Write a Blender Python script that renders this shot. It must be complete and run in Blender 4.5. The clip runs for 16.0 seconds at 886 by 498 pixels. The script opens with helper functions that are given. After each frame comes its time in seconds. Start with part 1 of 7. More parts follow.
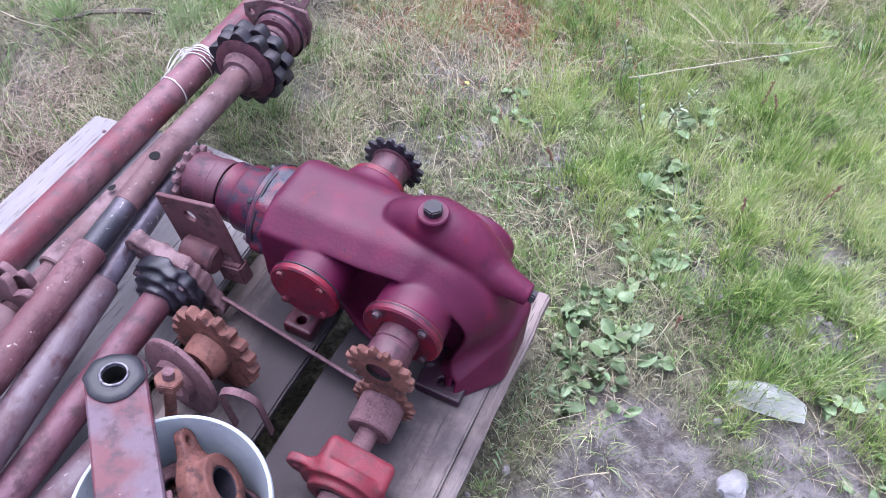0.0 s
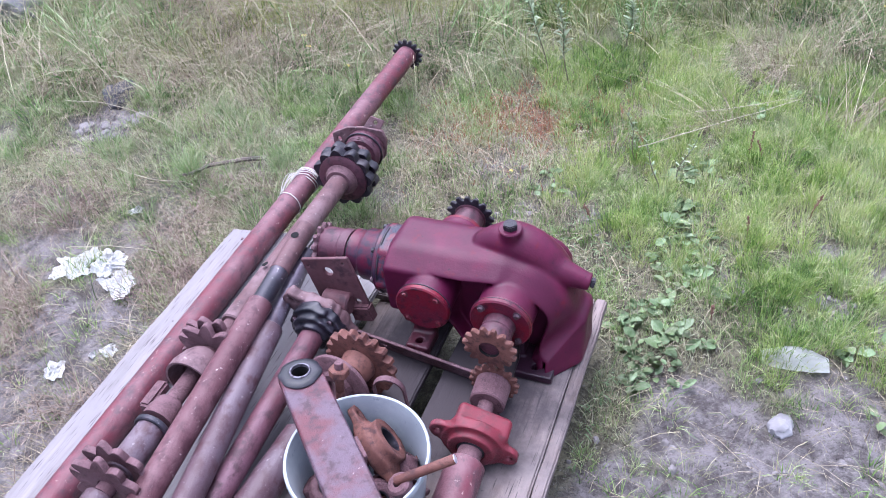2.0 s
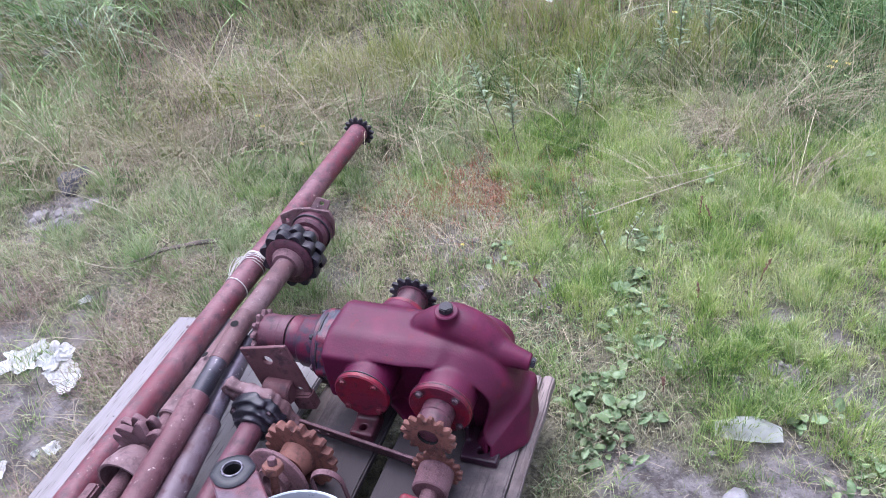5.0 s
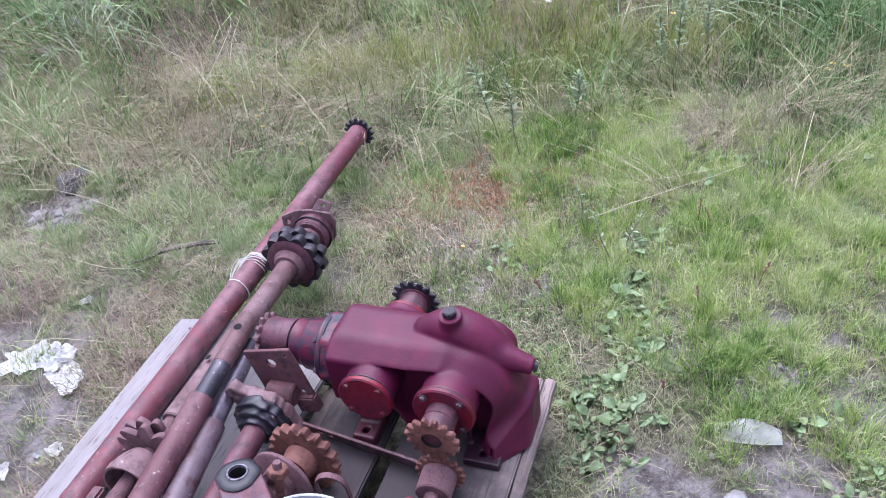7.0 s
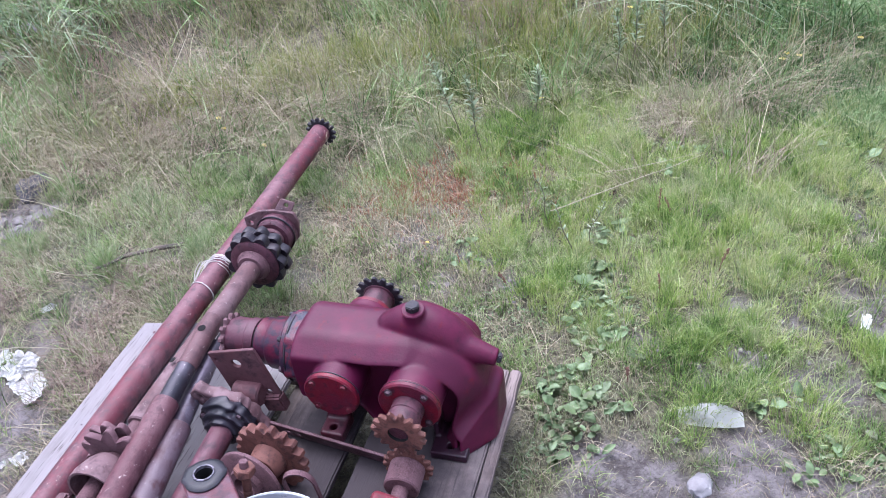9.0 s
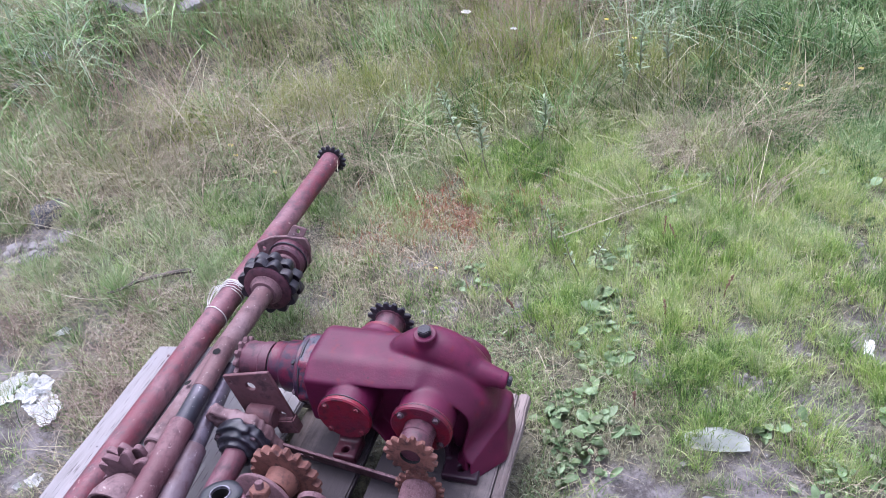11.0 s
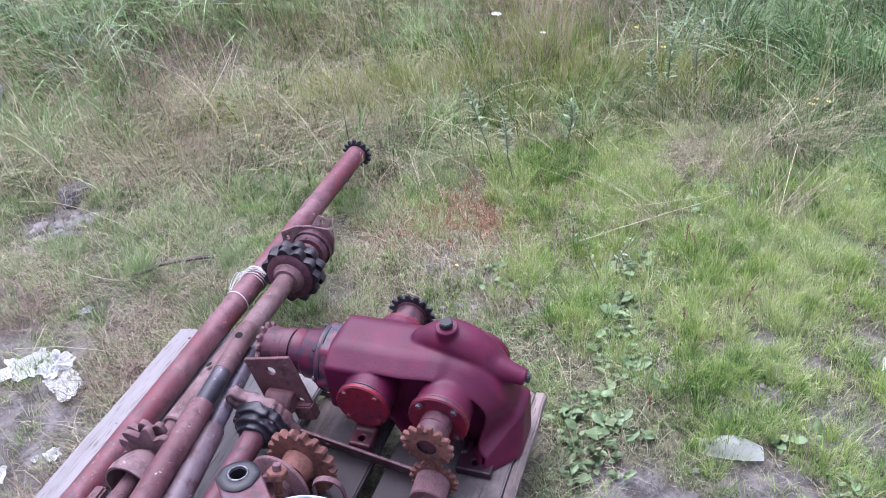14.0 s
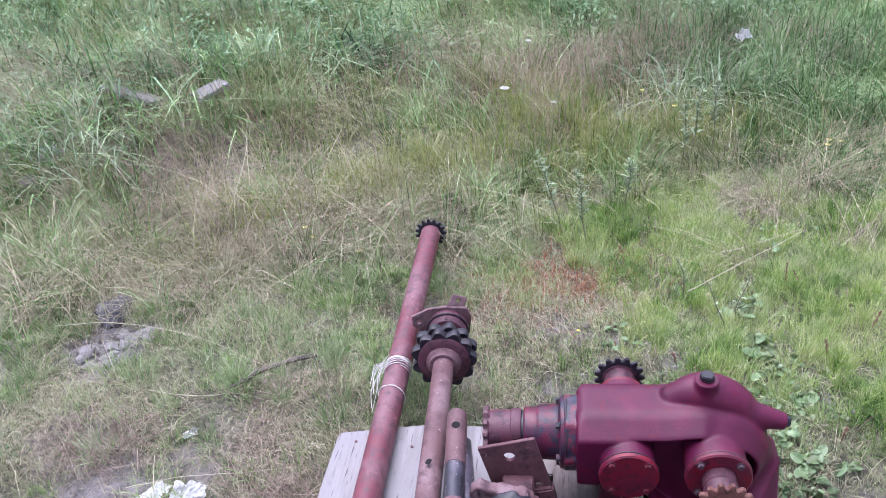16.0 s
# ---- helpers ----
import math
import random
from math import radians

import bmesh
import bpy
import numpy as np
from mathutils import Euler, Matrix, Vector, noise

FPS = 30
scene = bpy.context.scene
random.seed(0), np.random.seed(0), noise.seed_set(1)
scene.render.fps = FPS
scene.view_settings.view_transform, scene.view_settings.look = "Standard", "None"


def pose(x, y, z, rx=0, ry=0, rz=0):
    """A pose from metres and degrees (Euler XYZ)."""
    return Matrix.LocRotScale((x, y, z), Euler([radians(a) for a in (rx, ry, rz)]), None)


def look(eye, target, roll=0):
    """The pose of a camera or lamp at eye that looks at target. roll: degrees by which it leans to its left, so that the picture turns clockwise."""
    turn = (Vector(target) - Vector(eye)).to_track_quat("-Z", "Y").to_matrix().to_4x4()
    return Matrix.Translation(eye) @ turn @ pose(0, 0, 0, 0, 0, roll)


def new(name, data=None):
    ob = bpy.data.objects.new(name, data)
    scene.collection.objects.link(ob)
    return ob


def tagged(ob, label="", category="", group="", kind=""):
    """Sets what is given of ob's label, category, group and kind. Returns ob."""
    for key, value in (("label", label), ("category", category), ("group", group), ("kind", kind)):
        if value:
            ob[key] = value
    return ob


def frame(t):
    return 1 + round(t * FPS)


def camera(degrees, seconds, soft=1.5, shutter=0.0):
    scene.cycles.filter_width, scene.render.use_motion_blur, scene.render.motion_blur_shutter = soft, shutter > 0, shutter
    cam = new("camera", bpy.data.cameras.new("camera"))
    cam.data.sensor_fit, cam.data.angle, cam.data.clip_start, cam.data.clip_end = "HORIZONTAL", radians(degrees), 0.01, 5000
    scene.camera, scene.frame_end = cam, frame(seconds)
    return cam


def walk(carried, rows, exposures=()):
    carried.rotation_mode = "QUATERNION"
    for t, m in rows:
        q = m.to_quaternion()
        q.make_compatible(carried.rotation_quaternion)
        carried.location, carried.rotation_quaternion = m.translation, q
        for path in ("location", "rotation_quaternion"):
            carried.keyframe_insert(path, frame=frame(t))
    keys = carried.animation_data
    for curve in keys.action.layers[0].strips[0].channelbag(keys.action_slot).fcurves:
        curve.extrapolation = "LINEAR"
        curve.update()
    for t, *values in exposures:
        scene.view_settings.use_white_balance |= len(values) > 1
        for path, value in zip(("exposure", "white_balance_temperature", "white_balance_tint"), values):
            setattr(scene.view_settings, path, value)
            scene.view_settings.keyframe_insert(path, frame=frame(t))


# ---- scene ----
cam = camera(55.1, 16.0, 0.9)

PATH = [
    (0, (0.129, 0.072, 1.425), (0.071, 1.249, -0.191), 3.2),
    (0.5, (0.229, -0.053, 1.475), (0.05, 1.181, -0.088), -2.9),
    (1, (0.206, -0.175, 1.517), (-0.049, 1.128, 0.021), -5.9),
    (1.5, (0.09, -0.363, 1.566), (-0.159, 1.029, 0.152), -7.4),
    (2, (0.067, -0.435, 1.591), (-0.086, 1.03, 0.238), -7.6),
    (2.5, (0.094, -0.421, 1.604), (-0.099, 1.107, 0.328), -11.0),
    (3, (0.141, -0.379, 1.598), (0.043, 1.198, 0.371), -9.9),
    (3.5, (0.154, -0.364, 1.587), (0.01, 1.221, 0.377), -9.4),
    (4, (0.176, -0.378, 1.582), (0.038, 1.183, 0.339), -8.9),
    (4.5, (0.186, -0.387, 1.593), (0.07, 1.167, 0.339), -8.6),
    (4.7, (0.184, -0.389, 1.596), (0.066, 1.17, 0.348), -8.9),
    (6.8, (0.162, -0.385, 1.628), (0.049, 1.155, 0.357), -8.2),
    (7, (0.164, -0.384, 1.624), (0.058, 1.166, 0.364), -8.5),
    (7.5, (0.171, -0.388, 1.62), (0.096, 1.17, 0.368), -8.6),
    (8, (0.172, -0.393, 1.618), (0.118, 1.159, 0.357), -8.4),
    (8.5, (0.178, -0.394, 1.616), (0.141, 1.155, 0.352), -8.3),
    (9, (0.183, -0.401, 1.619), (0.144, 1.146, 0.352), -8.6),
    (11.3, (0.163, -0.434, 1.649), (0.125, 1.154, 0.434), -8.3),
    (11.5, (0.162, -0.431, 1.639), (0.117, 1.158, 0.425), -8.3),
    (12, (0.162, -0.442, 1.648), (0.101, 1.15, 0.439), -8.4),
    (12.5, (0.159, -0.453, 1.646), (0.092, 1.147, 0.448), -8.3),
    (13, (0.158, -0.455, 1.647), (0.086, 1.138, 0.439), -8.2),
    (13.5, (0.148, -0.457, 1.651), (0.074, 1.136, 0.444), -7.1),
    (14, (0.14, -0.457, 1.644), (0.072, 1.135, 0.435), -6.3),
    (14.5, (0.033, -0.464, 1.633), (-0.021, 1.126, 0.422), -4.0),
    (15, (-0.12, -0.429, 1.647), (-0.067, 1.223, 0.521), -0.4),
    (15.5, (-0.381, -0.341, 1.658), (-0.148, 1.323, 0.575), -8.2),
    (16, (-0.66, -0.316, 1.633), (-0.343, 1.344, 0.563), -5.5),
]
walk(cam, [(t, look(eye, target, roll)) for t, eye, target, roll in PATH], [(0.0, 1.52, 5700, 21), (0.5, 1.61, 5640, 21), (1.0, 1.65, 5580, 21), (1.5, 1.60, 5580, 20), (2.0, 1.51, 5660, 20), (2.5, 1.43, 5740, 20), (3.0, 1.39, 5760, 20), (4.5, 1.37, 5760, 20), (11.5, 1.38, 5760, 20), (14.5, 1.40, 5790, 20), (16.0, 1.38, 5770, 20)])

# ---- world, sun, exposure ----
world = bpy.data.worlds.new("overcast_sky")
scene.world = world
world.use_nodes = True
wn, wl = world.node_tree.nodes, world.node_tree.links
sky = wn.new("ShaderNodeTexSky")
sky.sky_type, sky.sun_disc = "NISHITA", False
sky.sun_elevation, sky.sun_rotation = radians(70), radians(337)
sky.air_density, sky.dust_density, sky.ozone_density = 1.0, 1.5, 1.5
soft_sky = wn.new("ShaderNodeHueSaturation")
soft_sky.inputs["Saturation"].default_value = 0.45
wl.new(sky.outputs[0], soft_sky.inputs["Color"])
# an overcast sky is about three times as bright overhead as at the horizon
w_dir = wn.new("ShaderNodeTexCoord")
w_sep = wn.new("ShaderNodeSeparateXYZ")
w_up = wn.new("ShaderNodeMapRange")
w_up.inputs[1].default_value, w_up.inputs[2].default_value, w_up.inputs[3].default_value, w_up.inputs[4].default_value = 0.0, 1.0, 0.36, 1.75
w_mul = wn.new("ShaderNodeMix")
w_mul.data_type, w_mul.blend_type = "RGBA", "MULTIPLY"
w_mul.inputs[0].default_value = 1.0
wl.new(w_dir.outputs["Generated"], w_sep.inputs[0])
wl.new(w_sep.outputs[2], w_up.inputs[0])
wl.new(soft_sky.outputs[0], w_mul.inputs[6])
wl.new(w_up.outputs[0], w_mul.inputs[7])
wl.new(w_mul.outputs[2], wn["Background"].inputs["Color"])
wn["Background"].inputs["Strength"].default_value = 0.155
sun = new("sun", bpy.data.lights.new("sun", "SUN"))
sun.data.energy, sun.data.angle, sun.data.color = 2.1, radians(72), (1.0, 0.97, 0.94)
sun.matrix_world = look((-1.2, 3.6, 8.0), (0.0, 0.8, 0.0))

# ---- numeric helpers ----
rng = np.random.default_rng(7)


def vnoise(x, y, cell, seed=0):
    """Smooth value noise in 0..1 over the plane, cell metres wide."""
    x, y = np.asarray(x, float) / cell + 1000, np.asarray(y, float) / cell + 1000
    xi, yi = np.floor(x).astype(np.int64), np.floor(y).astype(np.int64)
    fx, fy = x - xi, y - yi
    fx, fy = fx * fx * (3 - 2 * fx), fy * fy * (3 - 2 * fy)

    def h(a, b):
        n = (a * 374761393 + b * 668265263 + seed * 1442695041) & 0x7FFFFFFF
        n = ((n ^ (n >> 13)) * 1274126177) & 0x7FFFFFFF
        return ((n ^ (n >> 16)) & 0xFFFF) / 65535.0
    return (h(xi, yi) * (1 - fx) + h(xi + 1, yi) * fx) * (1 - fy) + (h(xi, yi + 1) * (1 - fx) + h(xi + 1, yi + 1) * fx) * fy


def step(a, b, v):
    v = np.clip((np.asarray(v, float) - a) / (b - a), 0, 1)
    return v * v * (3 - 2 * v)


# bare soil: x, y, radius, strength
BARE = [(0.50, 0.62, 0.20, 1.0), (0.72, 0.60, 0.20, 1.0), (0.30, 0.35, 0.30, 1.0), (0.62, 0.30, 0.40, 0.9), (0.92, 0.52, 0.14, 0.8),
        (0.86, 1.00, 0.055, 0.9), (0.88, 1.18, 0.05, 0.8), (0.60, 1.09, 0.05, 0.8), (1.02, 1.12, 0.07, 0.8), (0.72, 0.94, 0.05, 0.7), (1.22, 1.10, 0.12, 0.8), (0.98, 0.88, 0.09, 0.9), (1.38, 1.42, 0.08, 0.7),
        (0.24, 1.50, 0.08, 0.75), (0.05, 1.62, 0.09, 0.65), (0.34, 1.36, 0.06, 0.6), (-0.06, 1.36, 0.10, 0.6), (0.12, 1.42, 0.05, 0.6), (0.10, 1.78, 0.06, 0.6), (0.28, 1.68, 0.05, 0.6),
        (-1.32, 2.05, 0.15, 1.0), (-1.33, 2.19, 0.09, 0.95), (-1.18, 0.66, 0.28, 1.0), (-0.98, 0.86, 0.16, 0.9), (-1.10, 1.05, 0.22, 1.0), (-1.24, 0.75, 0.26, 0.9), (-1.32, 1.38, 0.18, 0.9), (-1.05, 1.42, 0.10, 0.6),
        (-0.95, 0.72, 0.15, 0.8), (-0.62, 1.55, 0.12, 0.2), (-1.75, 2.1, 0.16, 0.7), (-1.6, 1.2, 0.2, 0.6), (-0.3, 1.55, 0.12, 0.4),
        (-0.95, 1.58, 0.12, 0.3), (-0.74, 1.74, 0.10, 0.2), (-1.38, 1.62, 0.16, 0.35), (-0.35, 1.78, 0.12, 0.4), (-1.1, 1.85, 0.1, 0.2), (-0.6, 2.0, 0.10, 0.2)]


def bare(x, y):
    v = np.zeros_like(np.asarray(x, float))
    wob = (vnoise(x, y, 0.07, 3) - 0.5) * 0.9 + (vnoise(x, y, 0.025, 4) - 0.5) * 0.5
    for bx, by, r, s in BARE:
        d = np.hypot(x - bx, y - by) / r
        v = np.maximum(v, s * (1 - step(0.65, 1.2, d + wob * 0.7)))
    return v


def ground_z(x, y):
    x, y = np.asarray(x, float), np.asarray(y, float)
    z = (vnoise(x, y, 0.35, 11) - 0.5) * 0.030 + (vnoise(x, y, 0.09, 12) - 0.5) * 0.014 + (vnoise(x, y, 0.03, 13) - 0.5) * 0.006
    z = z + 0.13 * step(2.8, 3.9, y) * step(0.9, -0.9, x) + 0.35 * step(4.2, 9.0, y)
    z = z + (vnoise(x, y, 1.3, 14) - 0.5) * 0.10 * step(2.4, 3.6, y)
    under = (1 - step(0.05, 0.25, np.abs((x + 0.35) * 0.934 - (y - 0.62) * 0.358) - 0.45)) * (1 - step(0.05, 0.3, np.abs((x + 0.35) * 0.358 + (y - 0.62) * 0.934) - 0.65))
    return z * (1 - 0.8 * under) - 0.012 * under - bare(x, y) * (0.012 + 0.012 * (vnoise(x, y, 0.05, 15) - 0.5) + 0.014 * (vnoise(x, y, 0.02, 16) - 0.5))


# ---- materials ----
def nodes_of(name):
    m = bpy.data.materials.new(name)
    m.use_nodes = True
    n, l = m.node_tree.nodes, m.node_tree.links
    return m, n, l, n["Principled BSDF"]


def mix(n, l, fac, a, b):
    k = n.new("ShaderNodeMix")
    k.data_type = "RGBA"
    for sock, v in ((k.inputs[0], fac), (k.inputs[6], a), (k.inputs[7], b)):
        if isinstance(v, (int, float)):
            sock.default_value = v
        elif isinstance(v, tuple):
            sock.default_value = (*v, 1)
        else:
            l.new(v, sock)
    return k.outputs[2]


def noise_tex(n, l, vec, scale, detail=4.0, rough=0.55):
    k = n.new("ShaderNodeTexNoise")
    k.inputs["Scale"].default_value, k.inputs["Detail"].default_value, k.inputs["Roughness"].default_value = scale, detail, rough
    l.new(vec, k.inputs["Vector"])
    return k.outputs["Fac"]


def ramp(n, l, fac, lo, hi):
    k = n.new("ShaderNodeMapRange")
    k.inputs[1].default_value, k.inputs[2].default_value = lo, hi
    k.interpolation_type = "SMOOTHSTEP"
    l.new(fac, k.inputs[0])
    return k.outputs[0]


def bump(n, l, height, bsdf, strength, dist):
    k = n.new("ShaderNodeBump")
    k.inputs["Strength"].default_value, k.inputs["Distance"].default_value = strength, dist
    l.new(height, k.inputs["Height"])
    l.new(k.outputs[0], bsdf.inputs["Normal"])


def metal_paint(name, base, worn, rust, scale=9.0, wear=(0.45, 0.62), rusty=(0.55, 0.7), rough=(0.4, 0.7), grain=0.4, chips=None, chip_amount=0.72, metallic=0.0, shine=0.36, streak=1.0, grime=None, grime_at=(0.52, 0.62), specks=None):
    """Old paint on iron: base coat, faded patches, rust, light chips."""
    base, worn, rust = (tuple(c * k for c, k in zip(q, (1.0, 0.95, 1.12))) for q in (base, worn, rust))
    m, n, l, b = nodes_of(name)
    vec = n.new("ShaderNodeTexCoord").outputs["Object"]
    info = n.new("ShaderNodeObjectInfo")
    shift = n.new("ShaderNodeVectorMath")
    shift.operation = "ADD"
    l.new(vec, shift.inputs[0])
    scaled = n.new("ShaderNodeVectorMath")
    scaled.operation = "SCALE"
    l.new(info.outputs["Random"], scaled.inputs["Scale"])
    scaled.inputs[0].default_value = (3.1, 5.7, 7.3)
    l.new(scaled.outputs[0], shift.inputs[1])
    grainy = n.new("ShaderNodeVectorMath")
    grainy.operation = "MULTIPLY"
    grainy.inputs[1].default_value = (1.0, 1.0, streak)
    l.new(shift.outputs[0], grainy.inputs[0])
    vec = grainy.outputs[0]
    big = noise_tex(n, l, vec, scale, 6, 0.6)
    mid = noise_tex(n, l, vec, scale * 4.3, 5, 0.65)
    fine = noise_tex(n, l, vec, scale * 26, 4, 0.6)
    col = mix(n, l, ramp(n, l, big, *wear), base, worn)
    rmask = ramp(n, l, mid, *rusty)
    col = mix(n, l, rmask, col, rust)
    dark = ramp(n, l, fine, 0.35, 0.75)
    col = mix(n, l, dark, col, tuple(c * 1.10 for c in worn)) if grain > 0.6 else mix(n, l, 0.0, col, col)
    if chips:
        cm = ramp(n, l, noise_tex(n, l, vec, max(scale * 7, 85), 8, 0.72), chip_amount - 0.05, chip_amount + 0.03)
        col = mix(n, l, cm, col, chips)
    if grime:
        smear = noise_tex(n, l, vec, scale * 1.7, 7, 0.72)
        col = mix(n, l, ramp(n, l, smear, *grime_at), col, grime)
    if specks:
        sm = ramp(n, l, noise_tex(n, l, vec, 60, 6, 0.7), 0.655, 0.70)
        col = mix(n, l, sm, col, specks)
    l.new(col, b.inputs["Base Color"])
    b.inputs["Metallic"].default_value = metallic
    b.inputs["Specular IOR Level"].default_value = shine
    rr = n.new("ShaderNodeMapRange")
    rr.inputs[3].default_value, rr.inputs[4].default_value = rough
    l.new(mid, rr.inputs[0])
    l.new(rr.outputs[0], b.inputs["Roughness"])
    h = n.new("ShaderNodeMath")
    h.operation = "MULTIPLY_ADD"
    h.inputs[1].default_value = 0.3
    l.new(mid, h.inputs[0]), l.new(fine, h.inputs[2])
    bump(n, l, h.outputs[0], b, grain, 0.002)
    return m


GEAR_RED = metal_paint("gearbox_paint", (0.056, 0.0040, 0.0195), (0.092, 0.0076, 0.0290), (0.100, 0.0042, 0.0125), 7, (0.40, 0.66), (0.57, 0.76), (0.32, 0.58), 0.20, chips=(0.020, 0.006, 0.014), chip_amount=0.660, shine=0.27, grime=(0.014, 0.0040, 0.0120), grime_at=(0.52, 0.90), specks=(0.010, 0.007, 0.012))
BRIGHT_RED = metal_paint("fresh_red_paint", (0.140, 0.005, 0.014), (0.085, 0.008, 0.020), (0.030, 0.006, 0.013), 14, (0.40, 0.64), (0.48, 0.68), (0.22, 0.42), 0.40, shine=0.36, grime=(0.020, 0.009, 0.014), grime_at=(0.56, 0.82))
TUBE_RED = metal_paint("faded_red_tube", (0.110, 0.023, 0.031), (0.140, 0.064, 0.067), (0.060, 0.029, 0.033), 9, (0.40, 0.60), (0.44, 0.70), (0.36, 0.62), 0.55, chips=(0.30, 0.21, 0.20), chip_amount=0.662, streak=0.8)
TUBE_BROWN = metal_paint("rusty_brown_tube", (0.100, 0.050, 0.047), (0.152, 0.098, 0.092), (0.060, 0.030, 0.031), 9, (0.42, 0.62), (0.44, 0.70), (0.45, 0.75), 0.55, chips=(0.32, 0.26, 0.25), chip_amount=0.660, streak=0.8)
TUBE_GREY = metal_paint("greyish_red_tube", (0.072, 0.042, 0.045), (0.106, 0.080, 0.084), (0.054, 0.022, 0.025), 9, (0.40, 0.62), (0.46, 0.70), (0.34, 0.60), 0.45, chips=(0.40, 0.36, 0.37), chip_amount=0.668, streak=0.8)
STEEL_DARK = metal_paint("dark_bare_steel", (0.030, 0.029, 0.033), (0.085, 0.076, 0.084), (0.055, 0.030, 0.032), 10, (0.42, 0.66), (0.54, 0.72), (0.26, 0.48), 0.3, chips=(0.6, 0.58, 0.60), chip_amount=0.665, metallic=0.4, streak=0.8)
RUST = metal_paint("orange_rust", (0.092, 0.034, 0.023), (0.145, 0.062, 0.042), (0.040, 0.016, 0.014), 14, (0.40, 0.62), (0.46, 0.70), (0.55, 0.85), 0.5)
RUST_DULL = metal_paint("dull_brown_rust", (0.078, 0.036, 0.036), (0.125, 0.068, 0.068), (0.040, 0.018, 0.019), 12, (0.40, 0.62), (0.48, 0.68), (0.55, 0.82), 0.7)
GREASE = metal_paint("black_grease", (0.009, 0.009, 0.012), (0.024, 0.020, 0.026), (0.04, 0.018, 0.018), 18, (0.45, 0.65), (0.60, 0.74), (0.26, 0.50), 0.32, shine=0.42)
SPROCKET_DARK = metal_paint("greasy_dark_sprocket", (0.013, 0.011, 0.015), (0.026, 0.019, 0.022), (0.05, 0.020, 0.018), 18, (0.45, 0.65), (0.60, 0.74), (0.30, 0.58), 0.45)
GREY_PAINT = metal_paint("grease_smeared_red", (0.080, 0.008, 0.020), (0.055, 0.010, 0.024), (0.014, 0.009, 0.018), 9, (0.44, 0.58), (0.52, 0.62), (0.20, 0.46), 0.3, shine=0.34, grime=(0.018, 0.014, 0.028), grime_at=(0.43, 0.64))
BOLT_STEEL = metal_paint("greasy_bolt_steel", (0.060, 0.040, 0.045), (0.13, 0.09, 0.09), (0.07, 0.02, 0.02), 30, (0.4, 0.65), (0.55, 0.7), (0.35, 0.6), 0.3, metallic=0.3)
WORN_STEEL = metal_paint("worn_grey_steel", (0.10, 0.10, 0.11), (0.19, 0.185, 0.19), (0.05, 0.04, 0.04), 40, (0.4, 0.6), (0.50, 0.64), (0.40, 0.60), 0.2, metallic=0.3)
CUT_STEEL = metal_paint("clean_steel_edge", (0.50, 0.49, 0.50), (0.62, 0.60, 0.60), (0.30, 0.22, 0.20), 40, (0.4, 0.6), (0.66, 0.8), (0.3, 0.5), 0.2, metallic=0.7)
# near-black colour stands for the shade inside open holes and bores
HOLE_SHADE = metal_paint("hole_shade_black", (0.004, 0.004, 0.004), (0.006, 0.005, 0.005), (0.006, 0.004, 0.004), 30, (0.4, 0.6), (0.6, 0.8), (0.95, 1.0), 0.1)


def wood(name, a, b_, grey, oil=False):
    m, n, l, b = nodes_of(name)
    tc = n.new("ShaderNodeTexCoord").outputs["Object"]
    info = n.new("ShaderNodeObjectInfo")
    mp = n.new("ShaderNodeMapping")
    mp.inputs["Scale"].default_value = (24, 1.6, 24)
    add = n.new("ShaderNodeVectorMath")
    add.operation = "MULTIPLY_ADD"
    l.new(info.outputs["Random"], add.inputs[0])
    add.inputs[1].default_value = (9, 31, 5)
    l.new(tc, add.inputs[2])
    l.new(add.outputs[0], mp.inputs[0])
    grain = noise_tex(n, l, mp.outputs[0], 2.0, 8, 0.7)
    fine = noise_tex(n, l, mp.outputs[0], 9.0, 5, 0.6)
    stain = noise_tex(n, l, add.outputs[0], 7.0, 6, 0.65)
    col = mix(n, l, ramp(n, l, grain, 0.32, 0.68), a, b_)
    col = mix(n, l, ramp(n, l, stain, 0.42, 0.62), col, grey)
    col = mix(n, l, ramp(n, l, fine, 0.57, 0.70), col, (0.05, 0.04, 0.04))
    col = mix(n, l, ramp(n, l, noise_tex(n, l, add.outputs[0], 26, 3, 0.5), 0.70, 0.76), col, (0.04, 0.03, 0.035))
    if oil:
        # one spilt-oil stain where machines were set down
        off = n.new("ShaderNodeVectorMath")
        off.operation = "DISTANCE"
        l.new(tc, off.inputs[0])
        off.inputs[1].default_value = (0.76, -0.32, 0.15)
        wob = n.new("ShaderNodeMath")
        wob.operation = "MULTIPLY_ADD"
        l.new(noise_tex(n, l, tc, 7.0, 7, 0.7), wob.inputs[0])
        wob.inputs[1].default_value = 0.34
        l.new(off.outputs["Value"], wob.inputs[2])
        col = mix(n, l, ramp(n, l, wob.outputs[0], 0.50, 0.32), col, (0.034, 0.026, 0.030))
    l.new(col, b.inputs["Base Color"])
    b.inputs["Roughness"].default_value = 0.85
    bump(n, l, grain, b, 0.7, 0.004)
    return m


WOOD_PALE = wood("weathered_pale_wood", (0.150, 0.134, 0.137), (0.225, 0.205, 0.213), (0.19, 0.174, 0.183))
WOOD_BROWN = wood("weathered_brown_wood", (0.098, 0.070, 0.064), (0.235, 0.186, 0.176), (0.165, 0.135, 0.132), True)


